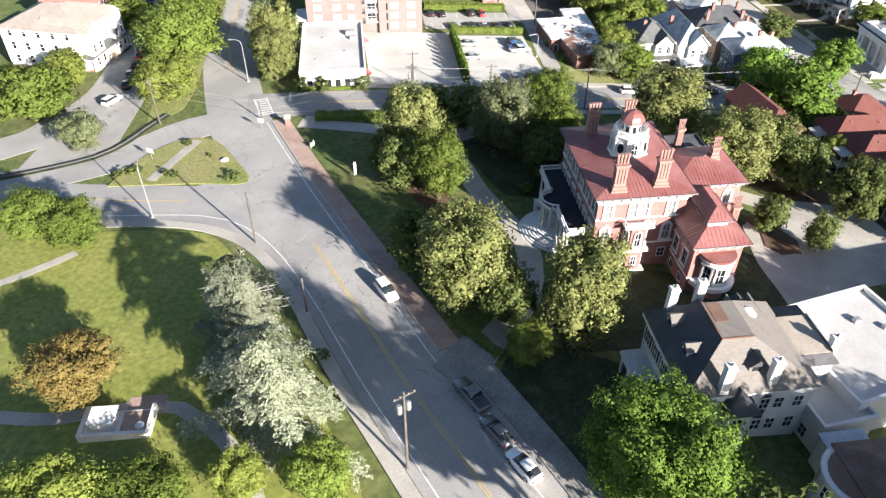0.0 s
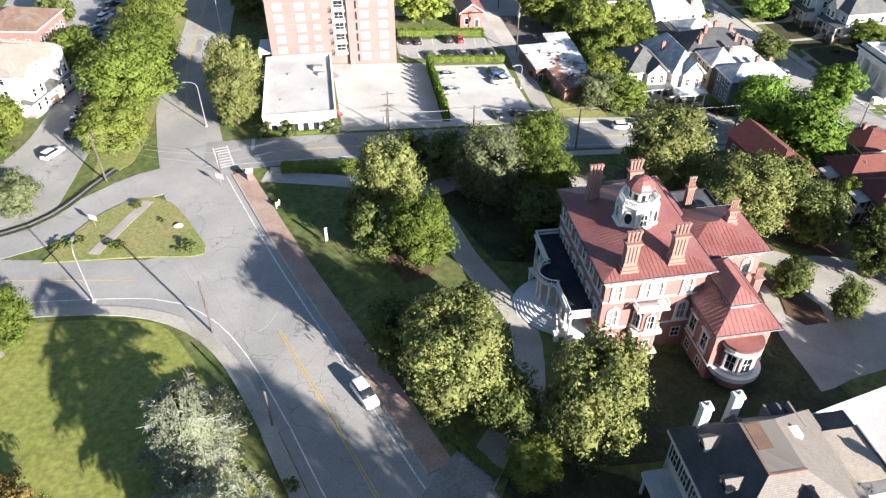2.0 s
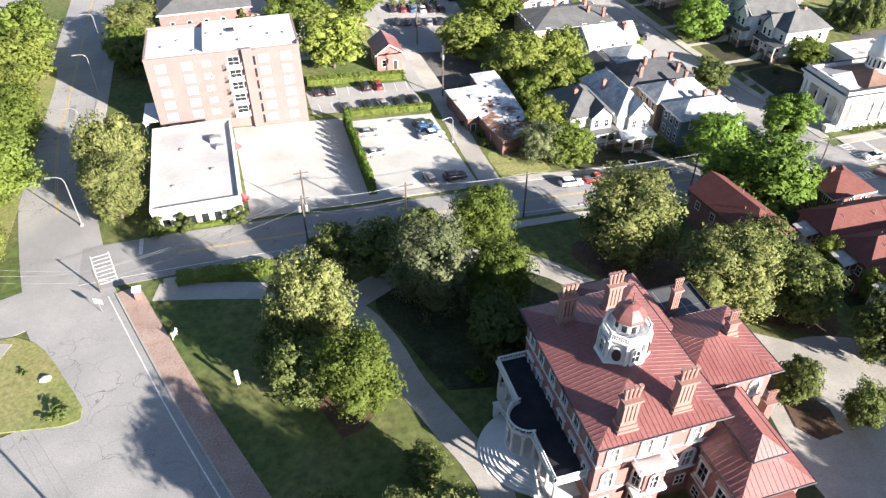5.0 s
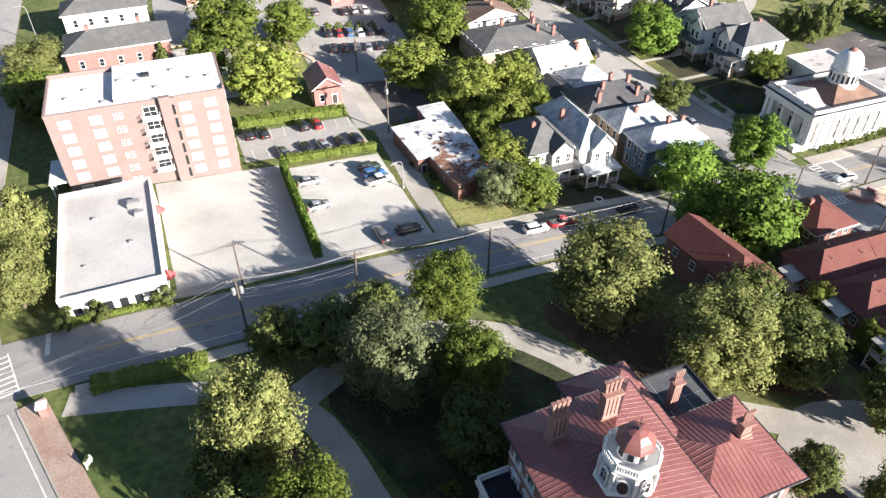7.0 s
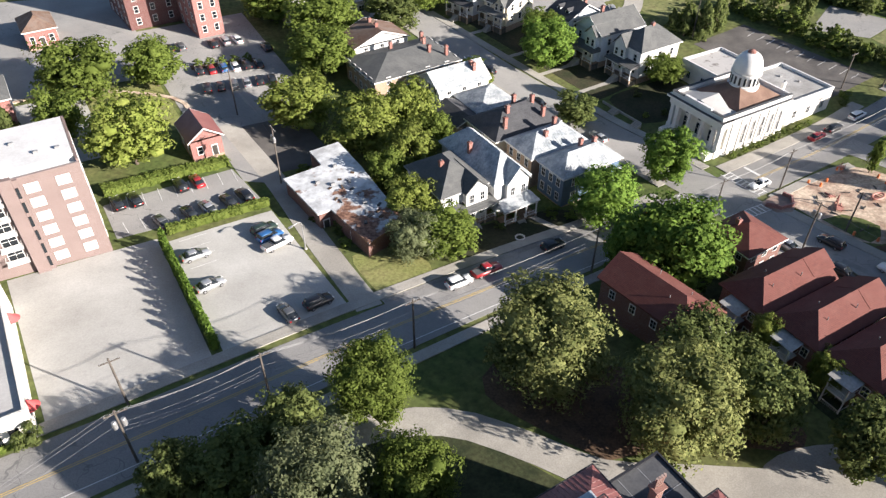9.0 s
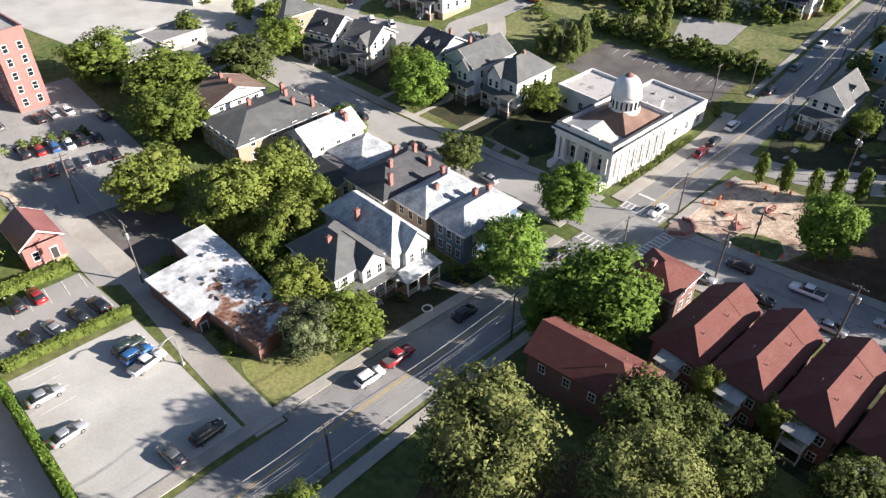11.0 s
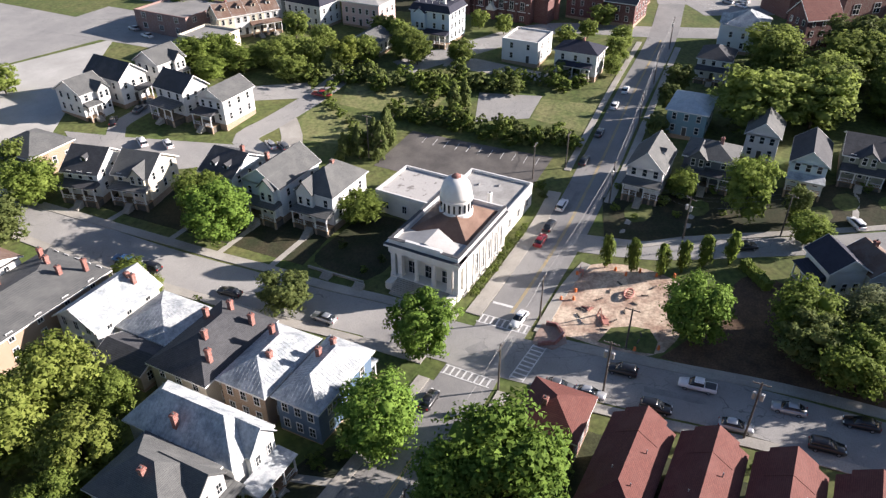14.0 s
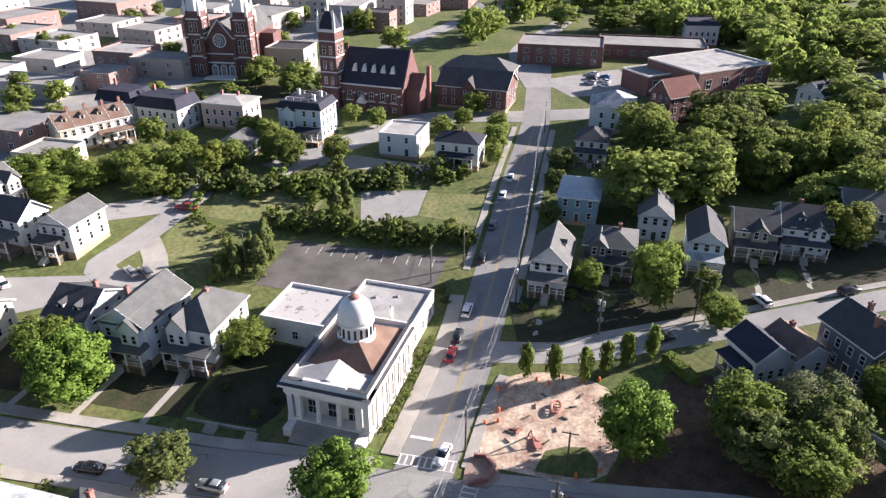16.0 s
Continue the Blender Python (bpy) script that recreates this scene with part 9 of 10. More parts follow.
for kind, x, y, ht, r in (
        ("magnolia", 11.3, 69.9, 13.2, 6.7), ("magnolia", 24.9, 61.2, 14.6, 5.8), ("bigoak", 25.3, 36.6, 12.8, 7.4), ("cedar", -16.2, 62.4, 14, 5.6), ("cedar", -12.4, 50.2, 13.5, 6.3), ("rust", -34.6, 57.4, 8, 5.0),
        ("lime", -32.8, 40.6, 7.2, 5.2), ("oak", -24.2, 39.6, 5.8, 5.4), ("oak", -7.4, 40.9, 7, 3.4), ("lime", -15.0, 41.4, 6.5, 2.6), ("oak", -50.3, 90.8, 8, 4.8), ("oak", -43.7, 88.4, 7, 4.2), ("silver", -52.4, 121.5, 6, 4.2),
        ("oak", -64.4, 134.9, 10, 7.4), ("oak", -40.0, 156, 14, 9.0), ("lime", -39.8, 139.6, 9, 6.4), ("oak", -39.7, 176, 12, 7.6), ("lime", -41.9, 192, 11, 7.0), ("lime", -42.5, 210, 11, 7.4), ("oak", -44, 228, 11, 7.4),
        ("magnolia", 7.4, 108.0, 14.5, 5.2), ("dark", 5.2, 77.0, 9, 4.0), ("dark", 3.4, 104.5, 8, 3.6), ("dark", 15.5, 84.0, 5, 2.4), ("dark", 16.5, 64.5, 8, 3.6), ("oak", 10.8, 95.4, 12, 4.6), ("magnolia", -19.6, 156.0, 14, 5.4), ("magnolia", -18.8, 147.0, 11, 4.6),
        ("magnolia", 58.3, 118.6, 14, 8.3), ("magnolia", 65.5, 102.9, 13, 7.4), ("dark", 75.7, 98.0, 10, 4.6), ("silver", 24.6, 113.3, 13, 5.8), ("oak", 36.1, 123.8, 11, 5.0), ("oak", 33.2, 109.5, 11, 4.6), ("dark", 13.0, 124.6, 7, 3.6), ("dark", 18.5, 121.9, 8, 4.4),
        ("dark", 26.0, 124.5, 8, 4.2), ("dark", 5.5, 99.5, 9, 4.2), ("dark", 63.0, 84.0, 7, 2.8), ("dark", 68.6, 78.6, 6.5, 2.6), ("lime", 17.4, 57.4, 5.5, 2.8), ("dark", 30.0, 100.0, 9, 4.5), ("dark", 33, 31, 8, 4.5),
        ("deep", 92.8, 145.0, 10.5, 5.8), ("deep", 113.2, 149.2, 10.6, 5.4), ("deep", 90.5, 125.6, 14, 7.8), ("deep", 86.0, 131.0, 11, 4.8), ("lime", 62.0, 160.6, 8.5, 4.4), ("silver", 58.0, 151.8, 7.5, 4.6), ("oak", 63.0, 150.0, 8, 5.2), ("lime", 58.9, 200.5, 11, 7.4), ("lime", 66.6, 186.5, 12, 6.6), ("lime", 77.6, 188.6, 11.5, 6.2), ("oak", 79.6, 181.0, 8.5, 3.6), ("oak", 63.4, 172.0, 8, 3.4),
        ("lime", 70.5, 175.0, 10, 5.0), ("lime", 25.5, 200.5, 13, 7.8), ("oak", 22.8, 232, 12, 8.4), ("oak", 37.5, 231.2, 10, 6.0), ("oak", 73.6, 221, 11, 7.2), ("oak", 73.5, 254, 11, 8.0), ("deep", 124.0, 200.6, 11.5, 6.6), ("oak", 128.5, 209.0, 9.5, 4.8), ("oak", 104.6, 204.0, 5, 3.0), ("lime", 104.0, 198.6, 4, 2.2),  ("dark", 113.0, 176.4, 6.5, 4.6), ("magnolia", -19.2, 224, 10, 6.5), ("cone", 6.7, 220, 8, 2.2),
        ("lime", 88.6, 107.2, 6.5, 2.4), ("lime", 89.6, 98.2, 6.5, 2.8), ("lime", 89.0, 89.0, 6, 2.2), ("dark", 80.6, 105.6, 7, 3.2), ("deep", 134.3, 110.4, 11.0, 5.4), ("dark", 134.0, 93.5, 9, 5.4), ("oak", 143.0, 179.8, 6.5, 5.2), ("oak", 114.4, 241.6, 9, 6.0), ("oak", 80.7, 236, 12, 9.4), ("dark", 100.2, 235.9, 10, 7.4),
        ("oak", 176.6, 108.2, 12.5, 5.2), ("oak", 140.4, 95.0, 9.6, 5.6), ("silver", 145.6, 84.4, 7.6, 6.2), ("oak", 130.5, 88.0, 9, 5.6), ("oak", 217.6, 112.2, 15, 10.5), ("oak", 224, 99, 14, 9.5), ("oak", 262, 113, 12, 9.0), ("oak", 258, 92, 13, 10.5), ("oak", 243, 79, 13, 10.0), ("oak", 266, 60.5, 13, 11.5),
        ("lime", 206.0, 68.5, 10, 6.0), ("oak", 219.6, 71.3, 10, 7.0), ("oak", 226, 56, 11, 7.8), ("oak", 238, 98, 13, 9.0), ("oak", 246, 60, 12, 9), ("oak", 200.7, 239, 8, 6.2), ("lime", 208.1, 225, 8, 5.0), ("oak", 202, 231.6, 8, 3.5), ("oak", 184.9, 260.6, 8, 7), ("oak", 188.9, 248.4, 7, 5.2),
        ("cone", 163.4, 196.8, 6.5, 1.9), ("cone", 166.2, 194.6, 7.5, 2.0), ("cone", 170.6, 192.8, 8, 2.0), ("cone", 175.6, 192.2, 8.5, 2.2), ("cone", 178.4, 193.4, 7, 1.9), ("oak", 168.6, 196.8, 5, 2.4), ("cone", 168.0, 189.8, 9, 2.4), ("cone", 173.4, 191.2, 9, 2.2), ("cone", 165.0, 193.6, 7, 1.9), ("cone", 197.6, 184.4, 8, 2.2), ("cone", 200.4, 182.4, 8, 2.2), ("oak", 247.5, 154.8, 8, 3.8), ("oak", 256.5, 155.6, 8, 3.6), ("oak", 238.5, 153.2, 6, 2.8), ("far", 284, 234, 9, 6.5), ("far", 287.3, 250.6, 9, 6), ("far", 254.7, 173, 6, 3.4),
        ("far", 255.2, 203, 6, 3.2), ("far", 254.6, 194, 6, 3.2), ("far", 264, 168.3, 6, 3.2), ("far", 277.0, 167, 7, 5), ("oak", 179.9, 121.4, 6, 3.2), ("oak", 242.8, 252, 9, 4.6), ("far", 217.8, 250, 8, 4.5), ("oak", 170.4, 95.7, 6, 4.0), ("dark", 177.2, 98.6, 8, 2.4), ("dark", 234.0, 133.4, 8, 4.0), ("dark", 205.5, 132.6, 6, 3.0), ("dark", 222.5, 133.6, 7, 3.0),
        ("far", 387.5, 64.3, 14, 14), ("far", 372.5, 32.4, 14, 15), ("far", 418.5, 132.5, 12, 11), ("far", 427.5, 105.8, 12, 12), ("far", 384.9, 190, 12, 12), ("far", 349.8, 219.8, 10, 6.4), ("far", 383.3, 248.4, 11, 7.2), ("far", 428.8, 155.6, 10, 9.2), ("oak", 222, 212, 9, 5.4), ("far", 244.2, 304.7, 7, 4.4), ("far", 235.1, 312.4, 7, 5.5),
        ("far", 330, 52, 12, 10), ("far", 350, 20, 12, 12), ("far", 300, 50, 12, 10), ("far", 290, 78, 10, 8), ("far", 300, 20, 12, 12), ("far", 270, 30, 12, 11), ("far", 455, 40, 13, 14), ("far", 470, 90, 13, 13), ("far", 440, 10, 13, 14), ("far", 500, 60, 13, 15), ("far", 480, 150, 12, 11), ("far", 520, 120, 12, 13), ("far", 410, 70, 13, 12), ("far", 540, 200, 12, 12), ("far", 460, 190, 11, 9)):
    tree(kind, x, y, ht, r)
for x, y in ((148.9, 128.9), (149.5, 124.1), (149.8, 118.8), (152.5, 115.5), (155.5, 112.2), (158.4, 108.1)):
    tree("column", x, y, 6.8, 1.35, "slim young upright tree beside the building site")


# ---- cars ----
def loft(bm, sections, mi=0):
    """sections: (x, z low, z high, half width, how much the top draws in)."""
    rings = []
    for x, z0, z1, b, k in sections:
        zm = z0 + (z1 - z0) * 0.55
        rings.append([bm.verts.new(p) for p in ((x, -b * 0.94, z0), (x, -b, z0 + (z1 - z0) * 0.25), (x, -b, zm), (x, -b * k, z1), (x, b * k, z1), (x, b, zm), (x, b, z0 + (z1 - z0) * 0.25), (x, b * 0.94, z0))])
    bm.faces.new(rings[0]), bm.faces.new(rings[-1][::-1])
    for a, b in zip(rings, rings[1:]):
        for i in range(8):
            j = (i + 1) % 8
            f = bm.faces.new((a[j], a[i], b[i], b[j]))
            f.smooth, f.material_index = True, mi
    bmesh.ops.recalc_face_normals(bm, faces=bm.faces)
    return bm


SHAPES = {
    "sedan": (((-2.35, .35, .72, .72, .9), (-2.2, .24, .95, .86, .86), (-1.2, .2, 1.0, .9, .88), (0, .2, .98, .92, .88), (1.0, .2, .94, .9, .86), (2.0, .24, .8, .85, .84), (2.32, .35, .62, .7, .85)),
              ((-1.95, .93, .97, .74, .9), (-1.25, .93, 1.38, .76, .82), (0.15, .93, 1.4, .76, .82), (1.05, .9, .95, .76, .9)), (-1.2, 0.1, 1.36, 1.44, .62), 1.42),
    "suv": (((-2.3, .4, .9, .8, .9), (-2.2, .3, 1.08, .88, .88), (-1.0, .28, 1.1, .92, .9), (0.2, .28, 1.1, .93, .9), (1.1, .28, 1.05, .92, .88), (2.0, .3, .92, .88, .85), (2.3, .42, .75, .76, .85)),
            ((-2.2, 1.03, 1.08, .78, .92), (-1.9, 1.03, 1.62, .8, .84), (0.2, 1.03, 1.64, .8, .84), (1.15, 1.0, 1.06, .8, .9)), (-1.9, 0.15, 1.6, 1.7, .68), 1.45),
    "pickup": (((-2.75, .45, .98, .84, .92), (-2.7, .4, 1.05, .92, .94), (-0.9, .4, 1.08, .94, .92), (0.3, .4, 1.1, .95, .9), (1.2, .4, 1.1, .94, .88), (2.4, .42, 1.0, .9, .86), (2.75, .5, .85, .8, .88)),
               ((-0.95, 1.03, 1.06, .82, .92), (-0.85, 1.03, 1.72, .82, .84), (0.5, 1.03, 1.74, .82, .84), (1.3, 1.02, 1.08, .82, .9)), (-0.85, 0.45, 1.7, 1.8, .7), 1.75),
}


def car_meshes(kind, colour):
    key = ("car", kind, colour)
    if key not in MESHES:
        body, cab, rf, wx = SHAPES[kind]
        b = loft(bmesh.new(), body)
        me = mesh_of(b, "body", PAINTS[colour])
        g = mesh_of(loft(bmesh.new(), cab), "glazing", GLASS)
        r = bmesh.new()
        loft(r, ((rf[0] - 0.05, rf[2], rf[3] - 0.03, rf[4] * 0.95, .9), (rf[0] + 0.2, rf[2], rf[3], rf[4], .9), (rf[1] - 0.2, rf[2], rf[3], rf[4], .9), (rf[1] + 0.05, rf[2], rf[3] - 0.04, rf[4] * 0.95, .9)))
        rm = mesh_of(r, "roof", PAINTS[colour])
        w = bmesh.new()
        lathe(w, ((0.26, -0.11), (0.33, -0.08), (0.33, 0.08), (0.26, 0.11)), 14)
        w.transform(Matrix.Rotation(math.pi / 2, 4, "X"))
        rim = bmesh.new()
        lathe(rim, ((0.2, -0.125), (0.12, -0.12), (0.12, 0.12), (0.2, 0.125)), 10)
        rim.transform(Matrix.Rotation(math.pi / 2, 4, "X"))
        extra = None
        if kind == "pickup":
            extra = mesh_of(boxm((-2.6, -1.05, -0.72, 0.72, 1.0, 1.09)), "bed", TARROOF)
        MESHES[key] = (me, g, rm, mesh_of(w, "wheel", RUBBER), mesh_of(rim, "rim", RIM), wx, extra)
    return MESHES[key]


CAR_WORDS = {"sedan": "sedan", "suv": "sport utility car", "pickup": "pickup truck"}


def car(kind, colour, x, y, heading, words="parked"):
    """heading: degrees from +x of the bonnet."""
    me, g, rm, wm, rim, wx, extra = car_meshes(kind, colour)
    a = radians(heading)
    k = 2.0
    dzx = (h(x + k * math.cos(a), y + k * math.sin(a)) - h(x - k * math.cos(a), y - k * math.sin(a))) / (2 * k)
    root = thing("car", "%s %s %s" % (colour.replace("_", " "), CAR_WORDS[kind], words), "car", x, y)
    root.matrix_world = pose(x, y, h(x, y) + 0.075, 0, -math.degrees(math.atan(dzx)), heading)
    part("body", me, None, root)
    part("glazing", g, None, root)
    part("roof", rm, None, root)
    if extra:
        part("bed", extra, None, root)
    for sx in (-1, 1):
        for sy in (-1, 1):
            wh = part("wheel", wm, None, root, "", pose(sx * wx * (0.97 if sx > 0 else 0.95), sy * 0.82, 0.33))
            part("rim", rim, None, wh)
    fx = SHAPES[kind][0][-1][0]
    hz = 0.68 if kind == "sedan" else 0.84
    if "lamps" not in MESHES:
        MESHES["lamps"] = (mesh_of(boxm((-0.16, 0.03, -0.17, 0.17, -0.07, 0.07)), "headlight", LENS), mesh_of(boxm((-0.03, 0.16, -0.12, 0.12, -0.09, 0.09)), "tail_light", TAIL))
    for sy in (-1, 1):
        part("headlight", MESHES["lamps"][0], None, root, "", pose(fx - 0.06, sy * 0.55, hz - 0.03))
        part("tail_light", MESHES["lamps"][1], None, root, "", pose(SHAPES[kind][0][0][0] + 0.02, sy * 0.66, hz + 0.1))
    return root


AV = 115.0
for kind, colour, x, y, hd, words in (
        ("pickup", "grey", 9.6, 51.6, AV + 2, "parked at the avenue kerb"), ("sedan", "grey", 11.6, 46.3, AV + 2, "parked at the avenue kerb"), ("sedan", "white", 13.6, 41.6, AV + 2, "parked at the avenue kerb"), ("suv", "white", 0.9, 71.2, -66, "on the avenue"),
        ("suv", "white", -51.7, 139.4, 60, "on the terrace street"), ("sedan", "silver", 26.6, 167.0, 5, "in the pale lot"), ("sedan", "silver", 26.3, 158.6, 12, "in the pale lot"), ("suv", "dark_green", 38.6, 169.0, 15, "in the pale lot"), ("suv", "blue", 38.7, 166.6, 15, "in the pale lot"),
        ("pickup", "white", 39.0, 164.0, 15, "in the pale lot"), ("sedan", "grey", 34.0, 147.0, 95, "in the pale lot"), ("suv", "black", 38.8, 147.2, 8, "in the pale lot"),
        ("sedan", "grey", 24.4, 178.8, 100, "in the upper lot"), ("sedan", "black", 29.2, 179.4, 100, "in the upper lot"), ("sedan", "silver", 32.4, 179.6, 100, "in the upper lot"), ("sedan", "black", 36.2, 180.0, 100, "in the upper lot"), ("suv", "black", 39.3, 180.5, 100, "in the upper lot"),
        ("sedan", "black", 19.3, 187.8, 95, "in the upper lot"), ("sedan", "black", 22.2, 187.6, 95, "in the upper lot"), ("suv", "black", 30.3, 188.6, 95, "in the upper lot"), ("sedan", "red", 33.3, 188.8, 95, "in the upper lot"),
        ("suv", "white", 59.8, 141.4, 3, "parked on the street"), ("pickup", "red", 65.4, 141.9, 3, "parked on the street"), ("suv", "black", 79.5, 142.4, 3, "parked on the street"), ("sedan", "black", 103.3, 142.6, 2, "parked on the street"),
        ("sedan", "white", 127.4, 137.8, 175, "waiting at the junction"), ("sedan", "grey", 114.4, 126.0, -88, "parked by the red roofs"), ("sedan", "silver", 114.6, 121.4, -88, "parked by the red roofs"), ("suv", "black", 121.6, 118.4, 92, "parked by the building site"),
        ("suv", "black", 115.4, 112.0, -86, "parked by the red roofs"), ("pickup", "white", 122.4, 107.4, 93, "parked by the building site"), ("sedan", "silver", 116.0, 101.2, -86, "parked by the red roofs"), ("sedan", "silver", 122.4, 95.0, 92, "parked by the building site"),
        ("suv", "black", 116.6, 90.0, -86, "parked by the red roofs"), ("sedan", "black", 123.0, 86.0, 92, "parked at the kerb"), ("sedan", "red", 152.2, 143.0, 1, "parked beside the bank"), ("sedan", "black", 158.0, 143.2, 1, "parked beside the bank"), ("suv", "white", 166.5, 143.4, 1, "parked beside the bank"),
        ("sedan", "black", 187.0, 145.0, 3, "parked on the hill"), ("sedan", "grey", 202.2, 145.8, 3, "parked on the hill"), ("sedan", "white", 218.8, 146.6, 3, "parked on the hill"), ("sedan", "white", 229.5, 146.6, 4, "parked on the hill"), ("sedan", "silver", 113.0, 168.2, 90, "parked on the side street"),
        ("sedan", "black", 111.0, 187.3, 97, "parked on the side street"), ("suv", "black", 109.5, 204.9, 95, "parked on the side street"), ("suv", "blue", 108.6, 210.6, 94, "parked on the side street"), ("sedan", "silver", 158.9, 215.0, 60, "on the court drive"), ("suv", "grey", 159.8, 212.0, 60, "on the court drive"),
        ("suv", "white", 144.0, 241.6, 60, "parked behind the white houses"), ("sedan", "white", 146.6, 236.0, 60, "parked behind the white houses"), ("sedan", "black", 148.2, 255.4, 40, "parked on the drive"), ("sedan", "grey", 156.4, 254.8, 10, "parked on the drive"), ("pickup", "red", 187.1, 219.6, 100, "parked on the court road"), ("suv", "white", 180.2, 87.6, 30, "in the cottage yard"), ("suv", "black", 164.6, 106.0, -62, "parked in the lane"), ("suv", "black", 186.5, 71.0, -62, "parked in the lane")):
    car(kind, colour, x, y, hd, words)
for i in range(9):
    car(("sedan", "suv")[i % 2], ("white", "silver", "black", "blue", "grey")[i % 5], -57.4, 190 + i * 4.6, 92 - 35, "in a row on the terrace street")
    if i < 6:
        car(("suv", "sedan")[i % 2], ("black", "black", "grey", "silver", "black")[i % 5], 46.6 + i * 2.9, 224.4 - i * 0.3, 78, "in the rear yard")
        car(("suv", "sedan")[i % 2], ("black", "red", "blue", "white", "black")[i % 5], 47.6 + i * 2.7, 233.4 - i * 0.4, 85, "beside the planted median in the rear yard")
        car(("sedan", "suv")[i % 2], ("black", "grey", "black", "silver", "white")[i % 5], (44.6, 47.4, 55, 58, 61, 66)[i], (248, 247.4, 246, 246.4, 246, 239)[i], 92, "before the brick apartments")
        car("sedan", ("white", "silver", "white", "black", "blue")[i % 5], 316 + i * 3.0, 128 + (i % 2) * 5, 60, "in the school lot")
        car("sedan", ("white", "silver", "black", "red", "white")[i % 5], 196 + i * 3.2, 292 + (i % 2) * 9, 80, "in the town lot")
for x, y, c in ((-50.6, 147.5, "black"), (-50.9, 153, "grey"), (-51.2, 158.5, "black"), (-51.4, 164, "red"), (-51.6, 169.5, "black")):
    car("sedan", c, x, y, 92, "parked at the terrace kerb")


# ---- hedges, shrubs ----
def hedge(x0, y0, x1, y1, w, ht, label, kind="hedge", n=None, peaks=0, peak=0.0):
    """Clipped hedge: a leafy box with a dense heart; peaks: how many pointed tops stand along it."""
    L = math.dist((x0, y0), (x1, y1))
    a = math.degrees(math.atan2(y1 - y0, x1 - x0))
    root = thing("hedge", label, "hedge", x0, y0, None, a)
    rise = (h(x1, y1) - h(x0, y0)) / L
    r = np.random.RandomState(int(L * 10))
    vs, fs = [], []
    n = n or int(L * (2 * ht + w) * 26)
    for _ in range(n):
        u = r.uniform(0, L)
        side = r.rand() * (2 * ht + w)
        bulge = 0.12 * math.sin(u * 1.7) + 0.08 * math.sin(u * 4.1)
        if side < ht:
            p, nr = np.array((u, -w / 2 - bulge, side)), np.array((0, -1, 0.2))
        elif side < ht + w:
            p, nr = np.array((u, side - ht - w / 2, ht + bulge)), np.array((0, 0, 1.0))
        else:
            p, nr = np.array((u, w / 2 + bulge, side - ht - w)), np.array((0, 1, 0.2))
        if peaks:
            f = abs((u / L * peaks) % 1.0 - 0.5) * 2
            p[2] *= 1 + peak / ht * (1 - f)
            p[1] *= 1 - 0.55 * max(0.0, p[2] - ht) / peak
        p = p + r.normal(size=3) * 0.07
        p[2] += rise * u
        nr = nr + r.normal(size=3) * 0.5
        nr /= np.linalg.norm(nr)
        t = np.cross(nr, r.normal(size=3))
        t /= np.linalg.norm(t)
        b = np.cross(nr, t)
        s = r.uniform(0.12, 0.26)
        k = len(vs)
        vs += [tuple(p - t * s), tuple(p - b * s * 0.6), tuple(p + t * s), tuple(p + b * s * 0.6)]
        fs.append((k, k + 1, k + 2, k + 3))
    k = len(vs)
    vs += [(u, sy * w * 0.42, z + rise * u) for u in (0.1, L - 0.1) for sy in (-1, 1) for z in (-0.3, ht * 0.94)]
    fs += [(k, k + 1, k + 3, k + 2), (k + 4, k + 6, k + 7, k + 5), (k, k + 4, k + 5, k + 1), (k + 2, k + 3, k + 7, k + 6), (k + 1, k + 5, k + 7, k + 3)]
    me = bpy.data.meshes.new("leaves")
    me.from_pydata(vs, [], fs)
    me.materials.append(LEAF[kind])
    ob = part("leaf_mass", me, None, root)
    ob["kind"] = "stuff"
    return root


hedge(22.9, 145.0, 23.1, 172.8, 0.8, 1.9, "tall green hedge of pointed conifers between parking lots", "deep", 9000, 10, 2.2)
hedge(24.4, 175.7, 42.4, 176.6, 1.1, 1.5, "clipped green hedge along the lot edge", "hedge")
hedge(17.8, 192.6, 40.6, 193.2, 2.2, 1.5, "clipped green hedge behind the upper lot", "hedge")
hedge(-10, 127.0, 4, 126.4, 2.4, 1.2, "low green hedge at the mansion gate", "hedge")
hedge(-12.8, 140.9, 0.4, 141.0, 0.7, 0.6, "low clipped box edging before the shop", "hedge")
hedge(158.6, 105.6, 152.2, 100.6, 1.6, 1.8, "clipped hedge beside the cottage")
for x, y, a in ((-43.4, 108.7, 1.1), (-41.8, 109.2, 1.2), (-40.2, 109.6, 1.1), (-35.0, 107.8, 1.2), (-33.6, 107.2, 1.0), (-23.4, 104.7, 1.5), (-28.4, 113.2, 0.7)):
    bush("darkbush", x, y, a * 1.0, a, "low dark shrub on the traffic island")
hedge(9.5, 64.5, 14.0, 58.0, 1.2, 0.8, "low hedge by the drive entrance", "dark")
for x, y in ((-13.2, 140.4), (-8.6, 140.4), (-0.4, 140.2)):
    bush("ball", x, y, 3.0, 1.75, "clipped round dark shrub before the shop")
rng = random.Random(9)
for i in range(13):
    bush(("bush", "darkbush")[i % 2], 131.5 + i * 2.05, 147.9 + 0.25 * math.sin(i), rng.uniform(1.0, 1.8), rng.uniform(0.8, 1.2), "rounded shrub beside the bank wall")
